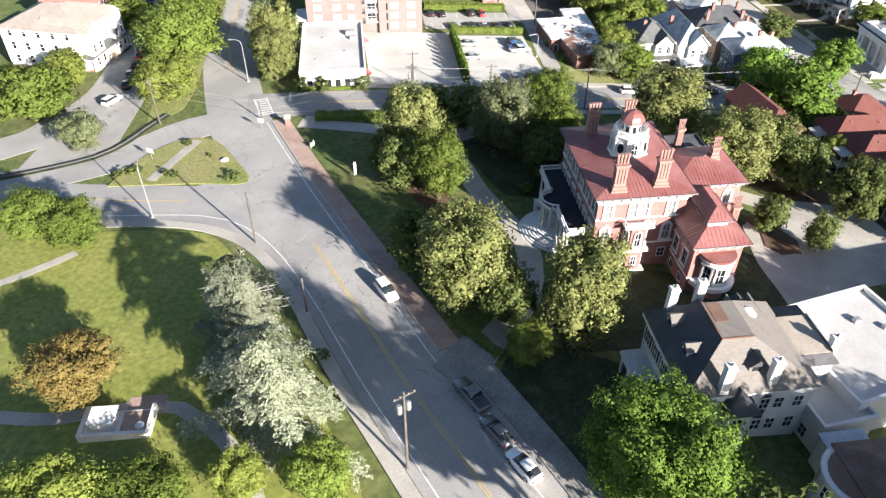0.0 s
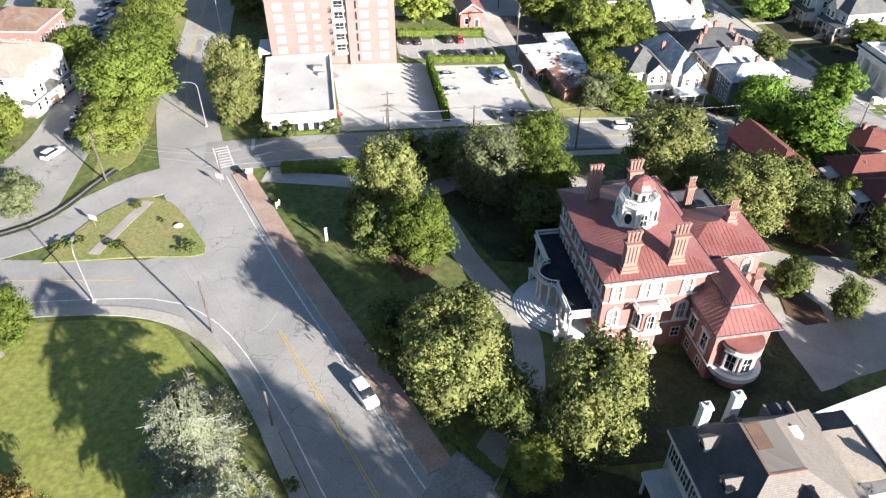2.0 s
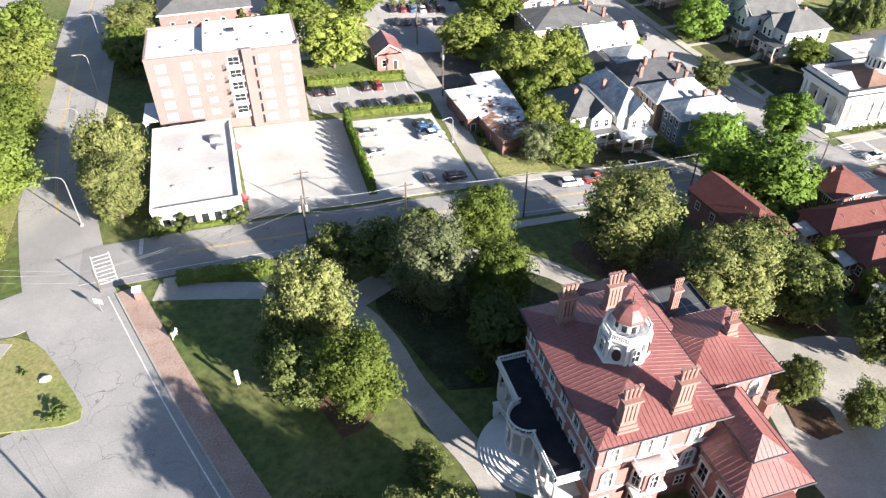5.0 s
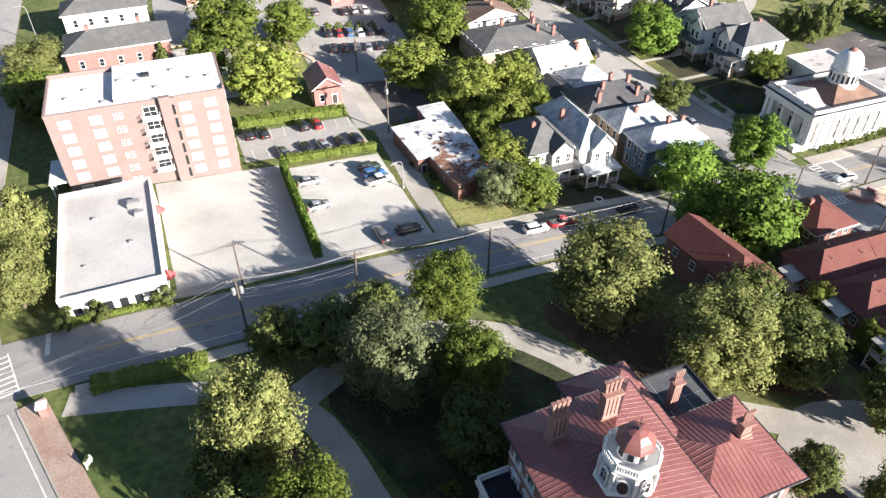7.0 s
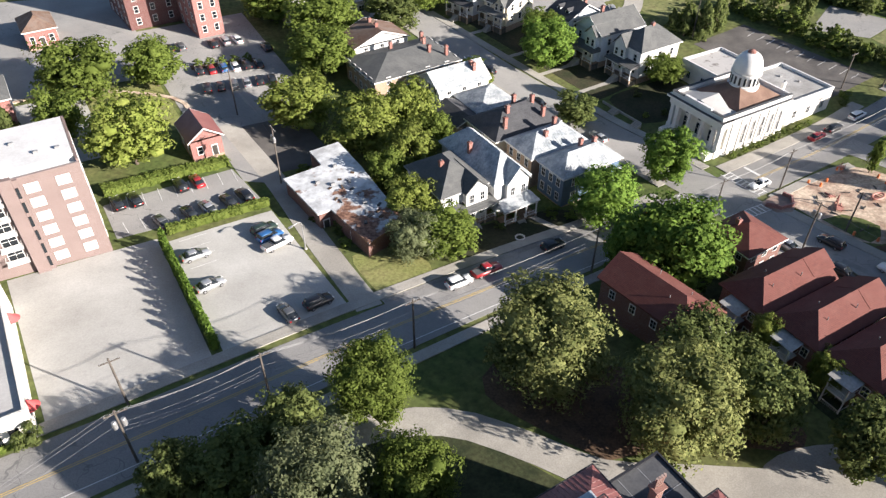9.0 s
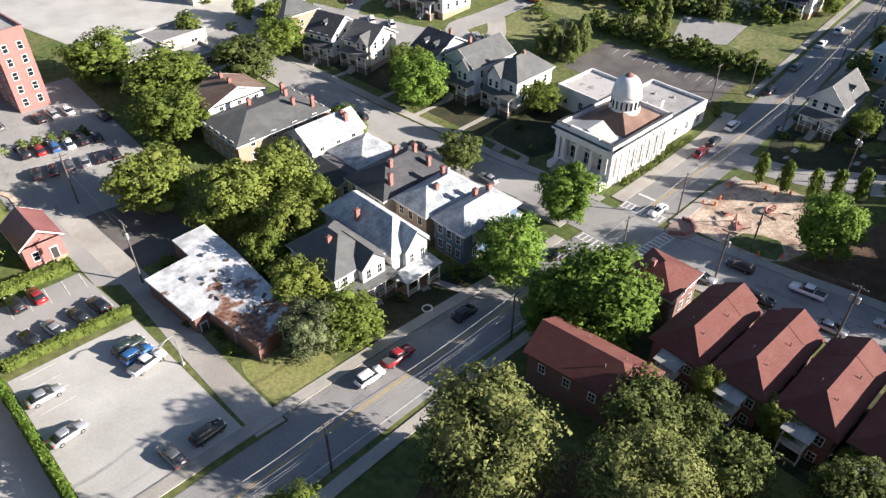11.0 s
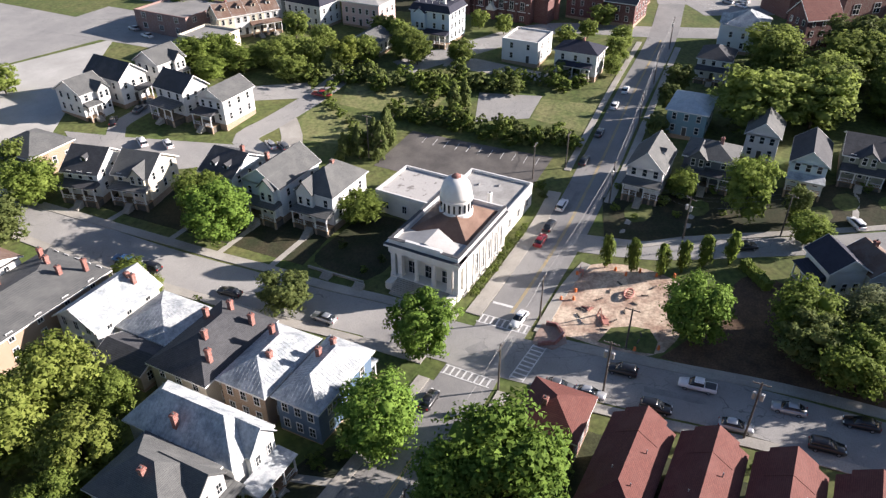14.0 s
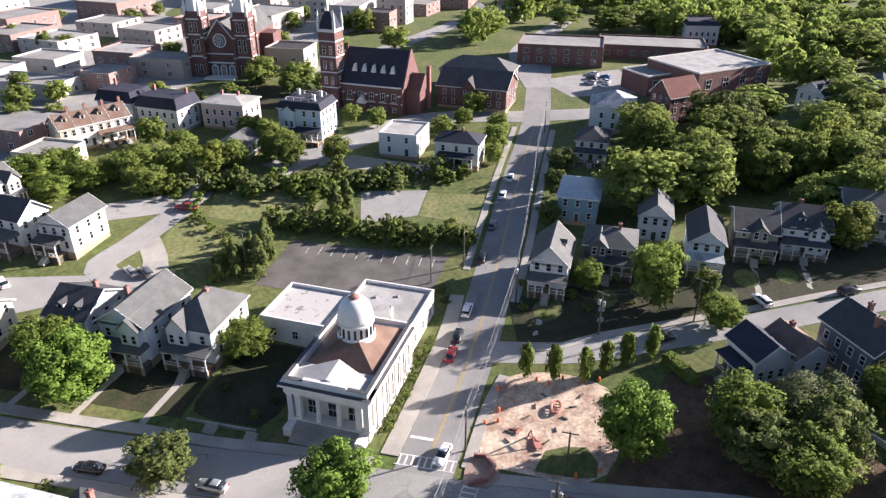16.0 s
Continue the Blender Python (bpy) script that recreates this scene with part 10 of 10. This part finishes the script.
for i in range(34):
    t = i / 33
    x, y = 188 + 4.5 * t + rng.uniform(-2.4, 2.4), 197 - 48 * t + rng.uniform(-1, 1)
    bush(("bush", "darkbush", "bush")[i % 3], x, y, rng.uniform(2.6, 6.0), rng.uniform(2.0, 3.6), "overgrown shrub on the bank edge")
for i in range(44):
    t = i / 43
    x, y = 196 + 32 * t + rng.uniform(-5, 5), 224 - 66 * t + rng.uniform(-4, 4)
    if 199 < x < 222 and y < 170:
        x += 12
    bush(("darkbush", "bush")[i % 2], x, y, rng.uniform(2.8, 6.0), rng.uniform(2.2, 4.0), "thicket shrub in the hollow")
for x, y, a in ((60, 152, 1.4), (64, 155, 1.6), (86, 150.5, 1.6), (88.5, 148, 1.4), (75, 151.6, 1.2), (49.5, 163, 1.2), (48.6, 159, 1.3), (104, 163, 1.4), (105.4, 190, 1.6), (106, 200, 1.6), (104, 183, 1.4), (133.6, 178, 1.2), (178.5, 134.5, 1.2), (60.5, 98, 1.6), (72, 102, 1.6), (-33, 118.5, 1.0), (16.5, 60.5, 1.2),
                 (92.5, 99.6, 1.6), (86, 115, 1.6), (84, 109, 1.4), (72, 128, 1.5), (70, 122, 2.0), (62, 126, 1.6), (109.5, 106.5, 0.9), (109.4, 98, 0.9), (172, 150.5, 1.5), (169, 148.6, 1.3), (44, 95, 1.6), (26, 97, 1.4), (-7.5, 60, 1.0), (76.3, 155.7, 1.3), (79, 153.2, 1.2), (47.5, 168.1, 1.2), (49.8, 164.3, 1.3), (52, 184.1, 1.4), (170.1, 132.9, 1.2), (175, 131, 1.0), (176, 124, 1.6), (183, 122.5, 1.8), (184, 115, 1.7), (189, 111, 1.8), (191, 106, 1.5), (193, 96, 1.6), (196, 86, 1.5), (188, 100, 1.2), (168, 128, 1.0), (172, 120.5, 1.1), (176, 112, 1.0), (128.5, 170, 1.0), (133, 168.5, 1.1), (119, 265, 1.8), (116, 281, 2.0), (112, 262, 1.6)):
    bush(("bush", "darkbush")[int(x) % 2], x, y, a * 1.2, a)
for x, y, a in ((172.8, 197.0, 1.5), (174.6, 199.8, 1.2), (176.4, 202.4, 1.6), (178.6, 205.2, 1.3), (180.4, 208.6, 1.7), (182.4, 212.2, 1.4), (184.0, 214.6, 1.8), (168.6, 200.0, 1.2), (188, 190.6, 1.9), (192, 192.4, 2.1), (197, 191, 1.8), (201, 192, 2.2), (205, 190.6, 1.9), (187, 217.4, 1.6), (191.5, 219.2, 2.0), (196, 220.6, 1.7), (200.4, 218.6, 2.1)):
    bush("bush" if a > 1.5 else "darkbush", x, y, a * 1.4, a, "wild green shrub at the edge of the meadow")
# woods on the hill
rng = random.Random(21)
for i in range(44):
    x, y = rng.uniform(216, 296), rng.uniform(36, 112)
    if x < 226 and y > 70:
        x += 14
    ht, r = rng.uniform(9, 14), rng.uniform(4.5, 7.5)
    if (84 < y < 96 and x < 262) or (250 < x and 96 < y) or (66 < y < 74 and x > 240):
        continue
    tree(("wood", "wooddark", "wood", "wooddark", "woodlime")[i % 5], x, y, ht, r, "green tree in the dense wood on the hill")
# woods on the horizon, one mass of crowns
FARWOOD = crown_mesh("far_crown", LEAF["wood"], 77, 20, 760, 0.15)
co = np.empty(len(FARWOOD.vertices) * 3)
FARWOOD.vertices.foreach_get("co", co)
co = co.reshape(-1, 3)
cl = []
for i in range(250):
    x, y = rng.uniform(300, 640), rng.uniform(-110, 190)
    if (x < 400 and 76 < y < 178) or abs(y - 158) < 9 or (x < 330 and y > 28) or any(abs(x - ax) < 11 and abs(y - ay) < 11 for ax, ay in ((314, 46), (322, 36), (387, 64), (372, 32))):
        continue
    r, ht, a = rng.uniform(5.5, 9.5), rng.uniform(11, 17), rng.uniform(0, 6.28)
    c, s = math.cos(a), math.sin(a)
    cl.append(np.stack([x + r * (co[:, 0] * c - co[:, 1] * s), y + r * (co[:, 0] * s + co[:, 1] * c), h(x, y) + ht * (0.5 + 0.52 * co[:, 2])], 1))
me = bpy.data.meshes.new("woodland")
allco = np.concatenate(cl)
me.from_pydata(allco.tolist(), [], np.arange(len(allco)).reshape(-1, 3).tolist())
me.materials.append(LEAF["wood"])
tagged(new("woodland", me), "dense green woods covering the far hillside", "woods", kind="stuff")
for i in range(30):
    x, y = rng.uniform(232, 560), rng.uniform(232, 480)
    tree("far", x, y, rng.uniform(6, 9), rng.uniform(3, 5.5), "small green street tree beside town pavement")
for x, y, a in ((278, 249, 4.4), (276, 234, 4.0), (255.4, 243, 3.6), (252, 271, 3.8), (281.5, 224.5, 3.6), (218, 296, 4.2), (222, 286, 3.8), (247, 322, 4.2), (262, 250, 3.2), (268, 226, 3.4), (284, 252, 3.6)):
    tree("far", x, y, a * 1.9, a, "round green tree between the churches")
for x, y in ((194, 240), (196, 246), (180, 252), (192, 233), (213, 221), (219, 207), (226, 196), (228, 218), (232, 226), (190, 256), (215, 238)):
    tree("oak", x, y, rng.uniform(6, 9), rng.uniform(3.4, 5.2))
for x, y, a in ((80, 47, 8), (87, 48, 7.5), (94, 44, 8), (73, 44, 6.5)):
    tree("dark", x, y, 12.5, a, "tall dark shade tree south of the forecourt")
# out-of-view trees added to throw shade on the inn and bow house
for x, y, ht, r in ((61, 18.5, 19.5, 6.0), (68, 18, 18, 7.5), (54, 19, 19.5, 6.0), (47, 19.5, 19, 5.6)):
    tree("magnolia", x, y, ht, r, "unseen tall magnolia added to shade the inn")
# added outside the view; its high crown only casts shade on the avenue
for x, y, r in ((25.2, 20.0, 5.2),):
    tree("tall", x, y, 23.5, r, "unseen high-crowned tree added to shade the avenue")
for i in range(5):
    bush("bush", 48.0 + i * 2.9, 236.3 - i * 0.42, 2.0, 1.3, "rusty green shrub in the parking median")
for x, y, a in ((130.8, 282.6, 4.5), (120.3, 253.7, 3.6), (118.6, 264.9, 3.2), (130.4, 309.1, 5.0), (146, 292, 4.4), (100, 262, 3.4)):
    tree("far", x, y, 7.5, a, "small green tree beside the back street")
for x, y, k in ((-57, 183, "oak"), (-62, 148, "lime"), (-70, 140, "oak"), (-66, 206, "dark"), (-18, 205, "dark"), (16, 215, "oak"), (-20, 212, "oak"), (46, 88.0, "dark"), (96, 70, "dark"), (80, 88, "dark"), (77, 110, "dark"), (138, 84, "dark"), (128, 72, "dark"), (150, 74, "oak"), (155, 66, "oak"), (140, 66, "dark")):
    tree(k, x, y, rng.uniform(8, 11), rng.uniform(4, 6))


# ---- poles, lamps, wires ----
def utility_pole(x, y, ht=10.5, turn=0.0, transformer=False, lamp=False, arms=1):
    root = thing("utility_pole", "weathered wooden utility pole" + (" with grey transformer" if transformer else ""), "utility pole", x, y, None, turn)
    part("pole", tube(bmesh.new(), (0, 0, -0.5), (0, 0, ht), 0.17, 0.12, 9), WOOD, root)
    for k in range(arms):
        z = ht - 0.5 - k * 0.9
        part("crossarm", boxm((-1.2, 1.2, -0.18, -0.06, z, z + 0.12)), WOOD, root)
        for u in (-1.05, -0.45, 0.45, 1.05):
            bm = lathe(bmesh.new(), ((0.05, z + 0.12), (0.07, z + 0.2), (0.04, z + 0.32)), 6, u, -0.12)
            part("insulator", bm, GALV, root)
    if transformer:
        for sx in (-1, 1):
            bm = lathe(bmesh.new(), ((0.26, ht - 2.9), (0.28, ht - 2.8), (0.28, ht - 1.9), (0.2, ht - 1.8)), 12, sx * 0.5, 0.1)
            part("transformer", bm, GALV, root)
    if lamp:
        part("lamp_arm", tube(bmesh.new(), (0, 0, ht - 2.2), (0, 1.8, ht - 1.7), 0.05, 0.04), GALV, root)
        part("lamp_head", boxm((-0.15, 0.15, 1.7, 2.4, ht - 1.78, ht - 1.62)), GALV, root)
    return root


def street_lamp(x, y, turn, ht=9.5):
    root = thing("street_lamp", "tall grey steel street lamp with curved arm", "street lamp", x, y, None, turn)
    part("column", tube(bmesh.new(), (0, 0, -0.3), (0, 0, ht - 1.0), 0.13, 0.08, 10), GALV, root)
    bm = bmesh.new()
    pts = [(0, 0, ht - 1.0), (0.25, 0, ht - 0.3), (0.9, 0, ht), (2.0, 0, ht + 0.05)]
    for p, q in zip(pts, pts[1:]):
        tube(bm, p, q, 0.07, 0.06, 8)
    part("arm", bm, GALV, root)
    part("lamp_head", boxm((1.9, 2.7, -0.17, 0.17, ht - 0.05, ht + 0.1)), GALV, root)
    part("base", boxm((-0.22, 0.22, -0.22, 0.22, -0.2, 0.35)), CONCRETE, root)
    return root


for x, y, t, ht in ((-34.6, 94.4, 100, 9.5), (-24.9, 146.4, 170, 9.5), (-25.6, 171.6, 175, 9.5), (-26.2, 197.5, 180, 9.5), (-27.0, 222, 180, 9.5), (42.7, 161.2, 200, 6.0), (-21, 250, 180, 9.5)):
    street_lamp(x, y, t, ht)
POLES = {"a": (1.5, 42.8, 12.4, 25, True), "b": (-9.7, 68.6, 6.0, 20, False), "c": (-17.8, 85.3, 9.0, 40, False), "d": (46.5, 132.2, 9.4, 0, False), "e": (9.6, 131.4, 9.5, 0, True), "f": (25.8, 132.0, 9.5, 0, False), "g": (46.9, 182.3, 12, 90, True), "h": (80.6, 133.8, 9.5, 0, False),
         "i": (110.2, 134.4, 9.2, 0, False), "j": (129.6, 134.8, 9.2, 0, False), "k": (115.6, 119.8, 10.5, 90, True), "l": (127.4, 119.4, 8.5, 90, False), "m": (114.6, 100.0, 10.5, 90, True), "n": (164.2, 117.6, 9.5, 60, True), "o": (171.6, 100.4, 9.5, 60, False), "p": (183.0, 148.2, 9, 0, False),
         "q": (175.2, 153.4, 9, 0, False), "r": (166.4, 191.8, 11, 90, False), "s": (10.6, 140.9, 8.5, 0, False), "t": (-40, 128, 9.5, 60, False), "u": (-20.5, 127.6, 4.2, 0, False), "v": (208, 137.6, 10, 0, True), "w": (238, 140.6, 10, 0, False), "x": (266, 142.4, 10, 0, True), "y": (172, 134.6, 10, 0, True), "z": (48.6, 211, 10.5, 0, False)}
for key, (x, y, t, r, tr) in POLES.items():
    utility_pole(x, y, t, r, tr, arms=0 if key in "bcu" else 1)


def wire(a, b, da, db, off, sag=0.8):
    """A slack line between two poles."""
    xa, ya, ha, ra, _ = POLES[a]
    xb, yb, hb, rb, _ = POLES[b]
    pa = Vector((xa + off * math.cos(radians(ra)), ya + off * math.sin(radians(ra)), h(xa, ya) + ha - da))
    pb = Vector((xb + off * math.cos(radians(rb)), yb + off * math.sin(radians(rb)), h(xb, yb) + hb - db))
    bm = bmesh.new()
    pts = [pa.lerp(pb, k / 10) - Vector((0, 0, sag * 4 * (k / 10) * (1 - k / 10))) for k in range(11)]
    side = Vector((pa.y - pb.y, pb.x - pa.x, 0)).normalized() * 0.011
    rings = [[bm.verts.new(p + o) for o in (side, -side, Vector((0, 0, 0.018)))] for p in pts]
    for q, r in zip(rings, rings[1:]):
        for i in range(3):
            bm.faces.new((q[i], q[(i + 1) % 3], r[(i + 1) % 3], r[i]))
    tagged(new("power_line", mesh_of(bm, "power_line", WIRE)), "thin slack overhead power line between poles", "power line")


for a, b in (("e", "f"), ("f", "d"), ("d", "h"), ("h", "i"), ("i", "j"), ("j", "y"), ("y", "v"), ("v", "w"), ("w", "x"), ("a", "b"), ("b", "c"), ("c", "t"), ("t", "u"), ("u", "e"), ("i", "k"), ("k", "m"), ("n", "o"), ("g", "z"), ("y", "n")):
    for off in (-0.9, 0.9):
        wire(a, b, 0.2, 0.2, off)
    wire(a, b, 2.2, 2.2, 0.0, 0.6)


for a, b in (("i", "j"), ("j", "y"), ("y", "v"), ("v", "w"), ("w", "x"), ("e", "f"), ("f", "d"), ("d", "h"), ("h", "i")):
    for off, drop in ((-0.4, 0.25), (0.4, 0.25), (0.15, 3.0), (-0.15, 3.5)):
        wire(a, b, drop, drop, off, 0.7)


# ---- park monument ----
def monument():
    root = thing("monument", "white stone memorial terrace with walls and flower box", "monument", -29.6, 52.4, None, -2)
    part("terrace", boxm((-3.6, 3.6, -2.0, 1.6, -0.5, 0.35)), STONE, root)
    part("paving", boxm((0.2, 3.2, -1.6, 1.4, 0.35, 0.39)), BRICKPAVE, root)
    part("wall", boxm((-3.7, 3.7, -2.2, -1.8, -0.5, 1.1)), STONE, root)
    part("side_wall", boxm((-3.9, -3.4, -2.2, 1.8, -0.5, 1.2)), STONE, root)
    part("side_wall", boxm((3.3, 3.7, -1.8, 1.8, -0.5, 1.1)), STONE, root)
    part("slab", boxm((-2.6, -0.2, -1.2, 0.8, 0.35, 1.9), (-2.8, 0.0, -1.4, 1.0, 1.9, 2.1)), PAINT, root)
    part("urn", lathe(bmesh.new(), ((0.25, 0.35), (0.2, 0.7), (0.45, 1.1), (0.5, 1.2)), 12, 2.6, -1.2), PAINT, root)
    return root


monument()
patch("paving_monument", ((-29.4, 53.6), (-25.2, 53.6), (-25.2, 56.2), (-29.4, 56.2)), 0.06, BRICKPAVE, "red brick paving before the monument", "pavement", 0.2, 2)

# gate pier, signs and island stones
for x, y in ((-15.2, 124.6),):
    g = thing("gate_pier", "brick gate pier with stone cap beside the drive", "gate pier", x, y)
    part("shaft", boxm((-0.45, 0.45, -0.45, 0.45, -0.4, 1.7)), BRICK, g)
    part("cap", boxm((-0.6, 0.6, -0.6, 0.6, 1.7, 1.95)), STONE, g)
s = thing("banner", "tall white feather banner on the lawn", "banner", -2.8, 103.1, None, 30)
part("staff", tube(bmesh.new(), (0, 0, -0.2), (0, 0, 3.2), 0.03, 0.02), GALV, s)
part("cloth", boxm((0.02, 0.45, -0.012, 0.012, 0.6, 3.1)), PAINT, s)
s = thing("sign_board", "white sign board on two posts", "sign", -10.2, 114.7, None, 60)
part("panel", boxm((-0.6, 0.6, -0.04, 0.04, 0.5, 1.2)), PAINT, s)
for sx in (-0.5, 0.5):
    part("post", boxm((sx - 0.05, sx + 0.05, 0.05, 0.13, -0.2, 1.4)), PAINT, s)
s = thing("stone", "white rough boulder on the traffic island", "stone", -25.6, 111.4)
bm = bmesh.new()
bmesh.ops.create_icosphere(bm, subdivisions=2, radius=0.8)
for v in bm.verts:
    v.co *= 1 + 0.25 * noise.noise(v.co * 2.1)
bm.transform(Matrix.Diagonal((1, 0.8, 0.9, 1)))
part("rock", bm, STONE, s)
for x, y in ((-38.5, 113.5), (-20.0, 123.0)):
    s = thing("street_sign", "white rectangular traffic sign on a post", "traffic sign", x, y, None, -30)
    part("post", tube(bmesh.new(), (0, 0, -0.2), (0, 0, 2.6), 0.04, 0.04), GALV, s)
    part("panel", boxm((-0.7, 0.7, -0.03, 0.0, 1.6, 2.5)), PAINT, s)

# low retaining wall above the slip road
bm = bmesh.new()
strip_mesh(bm, ((-68, 110.6), (-59, 112.6), (-49.3, 116.2), (-45, 121), (-42.3, 126.6), (-39.4, 132)), -0.15, 0.15, 0.4, 0.7)
bmesh.ops.recalc_face_normals(bm, faces=bm.faces)
tagged(new("wall_retaining", mesh_of(bm, "wall_retaining", TARROOF)), "low dark retaining wall along the slip road", "wall", kind="structure")

# front walks and steps of the row houses
for x, y, x2 in ((121.9, 186.4, 135.0), (120.4, 197.8, 132.5), (119.1, 209, 131.6), (117.2, 224.0, 123.2), (115.9, 233.4, 118.6), (161.2, 129.0, 172.2), (165.4, 117.6, 180.8), (175.2, 98.2, 185.4), (180.6, 87.6, 194.4), (186.2, 77.6, 196.6)):
    strip("path_front", ((x, y), (x2, y)), -0.6, 0.6, 0.06, CONCRETE, "straight concrete front walk to a porch", "path")
for x, y in ((124.6, 175.2), (124.4, 168.0)):
    s = thing("garden_steps", "concrete steps in the lawn bank", "steps", x, y, h(x, y) + 0.9, -90)
    for k in range(5):
        part("step", boxm((-1.0, 1.0, -0.34 * (k + 1), -0.34 * k, -1.6, -0.17 * k)), CONCRETE, s)
strip("wall_lawn_kerb", ((124.8, 180), (125.4, 168)), -0.15, 0.15, 0.5, CONCRETE, "low concrete kerb wall", "wall", 0.8)

# playground under construction
for x, y, w, l, ht, t in ((132.8, 124.2, 1.6, 1.0, 0.6, 20), (135.4, 127.6, 0.5, 1.4, 0.4, 70), (144.6, 132.2, 0.8, 0.8, 2.0, 0)):
    s = thing("play_frame", "unfinished faded red play equipment on bare soil", "play equipment", x, y, h(x, y) + 0.05, t)
    part("deck", boxm((-w / 2, w / 2, -l / 2, l / 2, ht * 0.55, ht * 0.68)), REDPLASTIC, s)
    for sx in (-1, 1):
        for sy in (-1, 1):
            part("post", tube(bmesh.new(), (sx * w * 0.45, sy * l * 0.45, -0.1), (sx * w * 0.45, sy * l * 0.45, ht), 0.06, 0.06), REDPLASTIC, s)
    part("slide", tube(bmesh.new(), (w * 0.4, 0, ht * 0.6), (w * 0.4 + 1.4, 0.3, 0.05), 0.22, 0.22, 8), REDPLASTIC, s)
s = thing("round_climber", "round red-brown climbing ring lying on the soil", "play equipment", 142.0, 122.6, h(142, 122.6) + 0.05)
bm = bmesh.new()
ring = [[bm.verts.new(((1.5 + 0.2 * math.cos(u * math.pi / 3)) * math.cos(k * math.pi / 9), (0.8 + 0.2 * math.cos(u * math.pi / 3)) * math.sin(k * math.pi / 9), 0.5 + 0.2 * math.sin(u * math.pi / 3))) for u in range(6)] for k in range(18)]
for k in range(18):
    for i in range(6):
        bm.faces.new((ring[k][i], ring[(k + 1) % 18][i], ring[(k + 1) % 18][(i + 1) % 6], ring[k][(i + 1) % 6]))
bmesh.ops.recalc_face_normals(bm, faces=bm.faces)
part("ring", bm, REDPLASTIC, s)
for k in range(3):
    part("strut", tube(bmesh.new(), (0.7 * (k - 1), -0.7, 0.45), (0.7 * (k - 1), 0.7, 0.45), 0.1, 0.1), REDPLASTIC, s)
s = thing("climbing_pyramid", "leaning faded red climbing pyramid with open frame", "play equipment", 133.6, 125.4, h(133.6, 125.4) + 0.05, 35)
bm = bmesh.new()
for p, q in (((-1.3, 0), (-0.2, 2.6)), ((1.2, 0), (-0.2, 2.6)), ((-1.3, 0), (1.2, 0)), ((-0.85, 1.1), (0.66, 1.1))):
    tube(bm, (p[0], 0, p[1]), (q[0], 0.2, q[1]), 0.14, 0.1, 6)
part("frame", bm, REDPLASTIC, s)
for i in range(14):
    x, y = 130 + (i * 37 % 17), 118 + (i * 23 % 12)
    s = thing("timber_baulk", "short brown timber lying on sandy soil", "timber", x, y, h(x, y) + 0.05, i * 47)
    part("beam", boxm((-0.5 - 0.08 * (i % 4), 0.6, -0.1, 0.1, 0.0, 0.2)), WOOD, s)
rng = random.Random(4)
for i, (x, y) in enumerate(((145.9, 132.6), (145.2, 133.0), (137.2, 131.2), (136.5, 133.2), (140.0, 131.6), (148.0, 124.6), (148.3, 126.8), (149.6, 122.5), (149.4, 119.4), (151.0, 116.4), (127.6, 118.0), (129.6, 114.6))):
    s = thing("safety_barrel", "small orange safety barrel on the building site", "barrel", x + rng.uniform(-0.5, 0.5), y)
    part("drum", lathe(bmesh.new(), ((0.26, 0), (0.23, 0.35), (0.21, 0.8), (0.12, 0.86)), 10), ORANGE, s)
bm = bmesh.new()
strip_mesh(bm, ((122.6, 132.6), (124.0, 130.2), (126.6, 129.6), (128.6, 131.4), (128.4, 133.2)), -0.2, 0.2, 0.9, 1.1)
bmesh.ops.recalc_face_normals(bm, faces=bm.faces)
tagged(new("wall_seat", mesh_of(bm, "wall_seat", BRICK)), "low curved brick seat wall at the corner", "wall", kind="structure")
blob("paving_corner", ((122.8, 133.6), (128.4, 133.8), (128.6, 130), (125, 128.4), (122.6, 130)), 0.17, BRICKPAVE, "brick-paved corner plaza", "pavement")
strip("wall_white_garden", ((148.4, 82), (144, 77), (138, 72)), -0.15, 0.15, 1.0, PAINT, "low white garden wall", "wall", 1.3)
# yard things
s = thing("garden_ring", "white ring of stones on the shaded yard", "garden ring", 76.5, 147.6, h(76.5, 147.6) + 0.03)
bm = bmesh.new()
ring = [[bm.verts.new(((0.8 + u) * math.cos(k * math.pi / 8), (0.8 + u) * math.sin(k * math.pi / 8), z)) for u, z in ((-0.12, 0), (0.12, 0), (0.1, 0.2), (-0.1, 0.2))] for k in range(16)]
for k in range(16):
    for i in range(4):
        bm.faces.new((ring[k][i], ring[(k + 1) % 16][i], ring[(k + 1) % 16][(i + 1) % 4], ring[k][(i + 1) % 4]))
bmesh.ops.recalc_face_normals(bm, faces=bm.faces)
part("ring", bm, STONE, s)
strip("path_yard", ((84.6, 145.4), (82.4, 152.2)), -0.7, 0.7, 0.06, CONCRETE, "straight concrete front walk to a porch", "path")
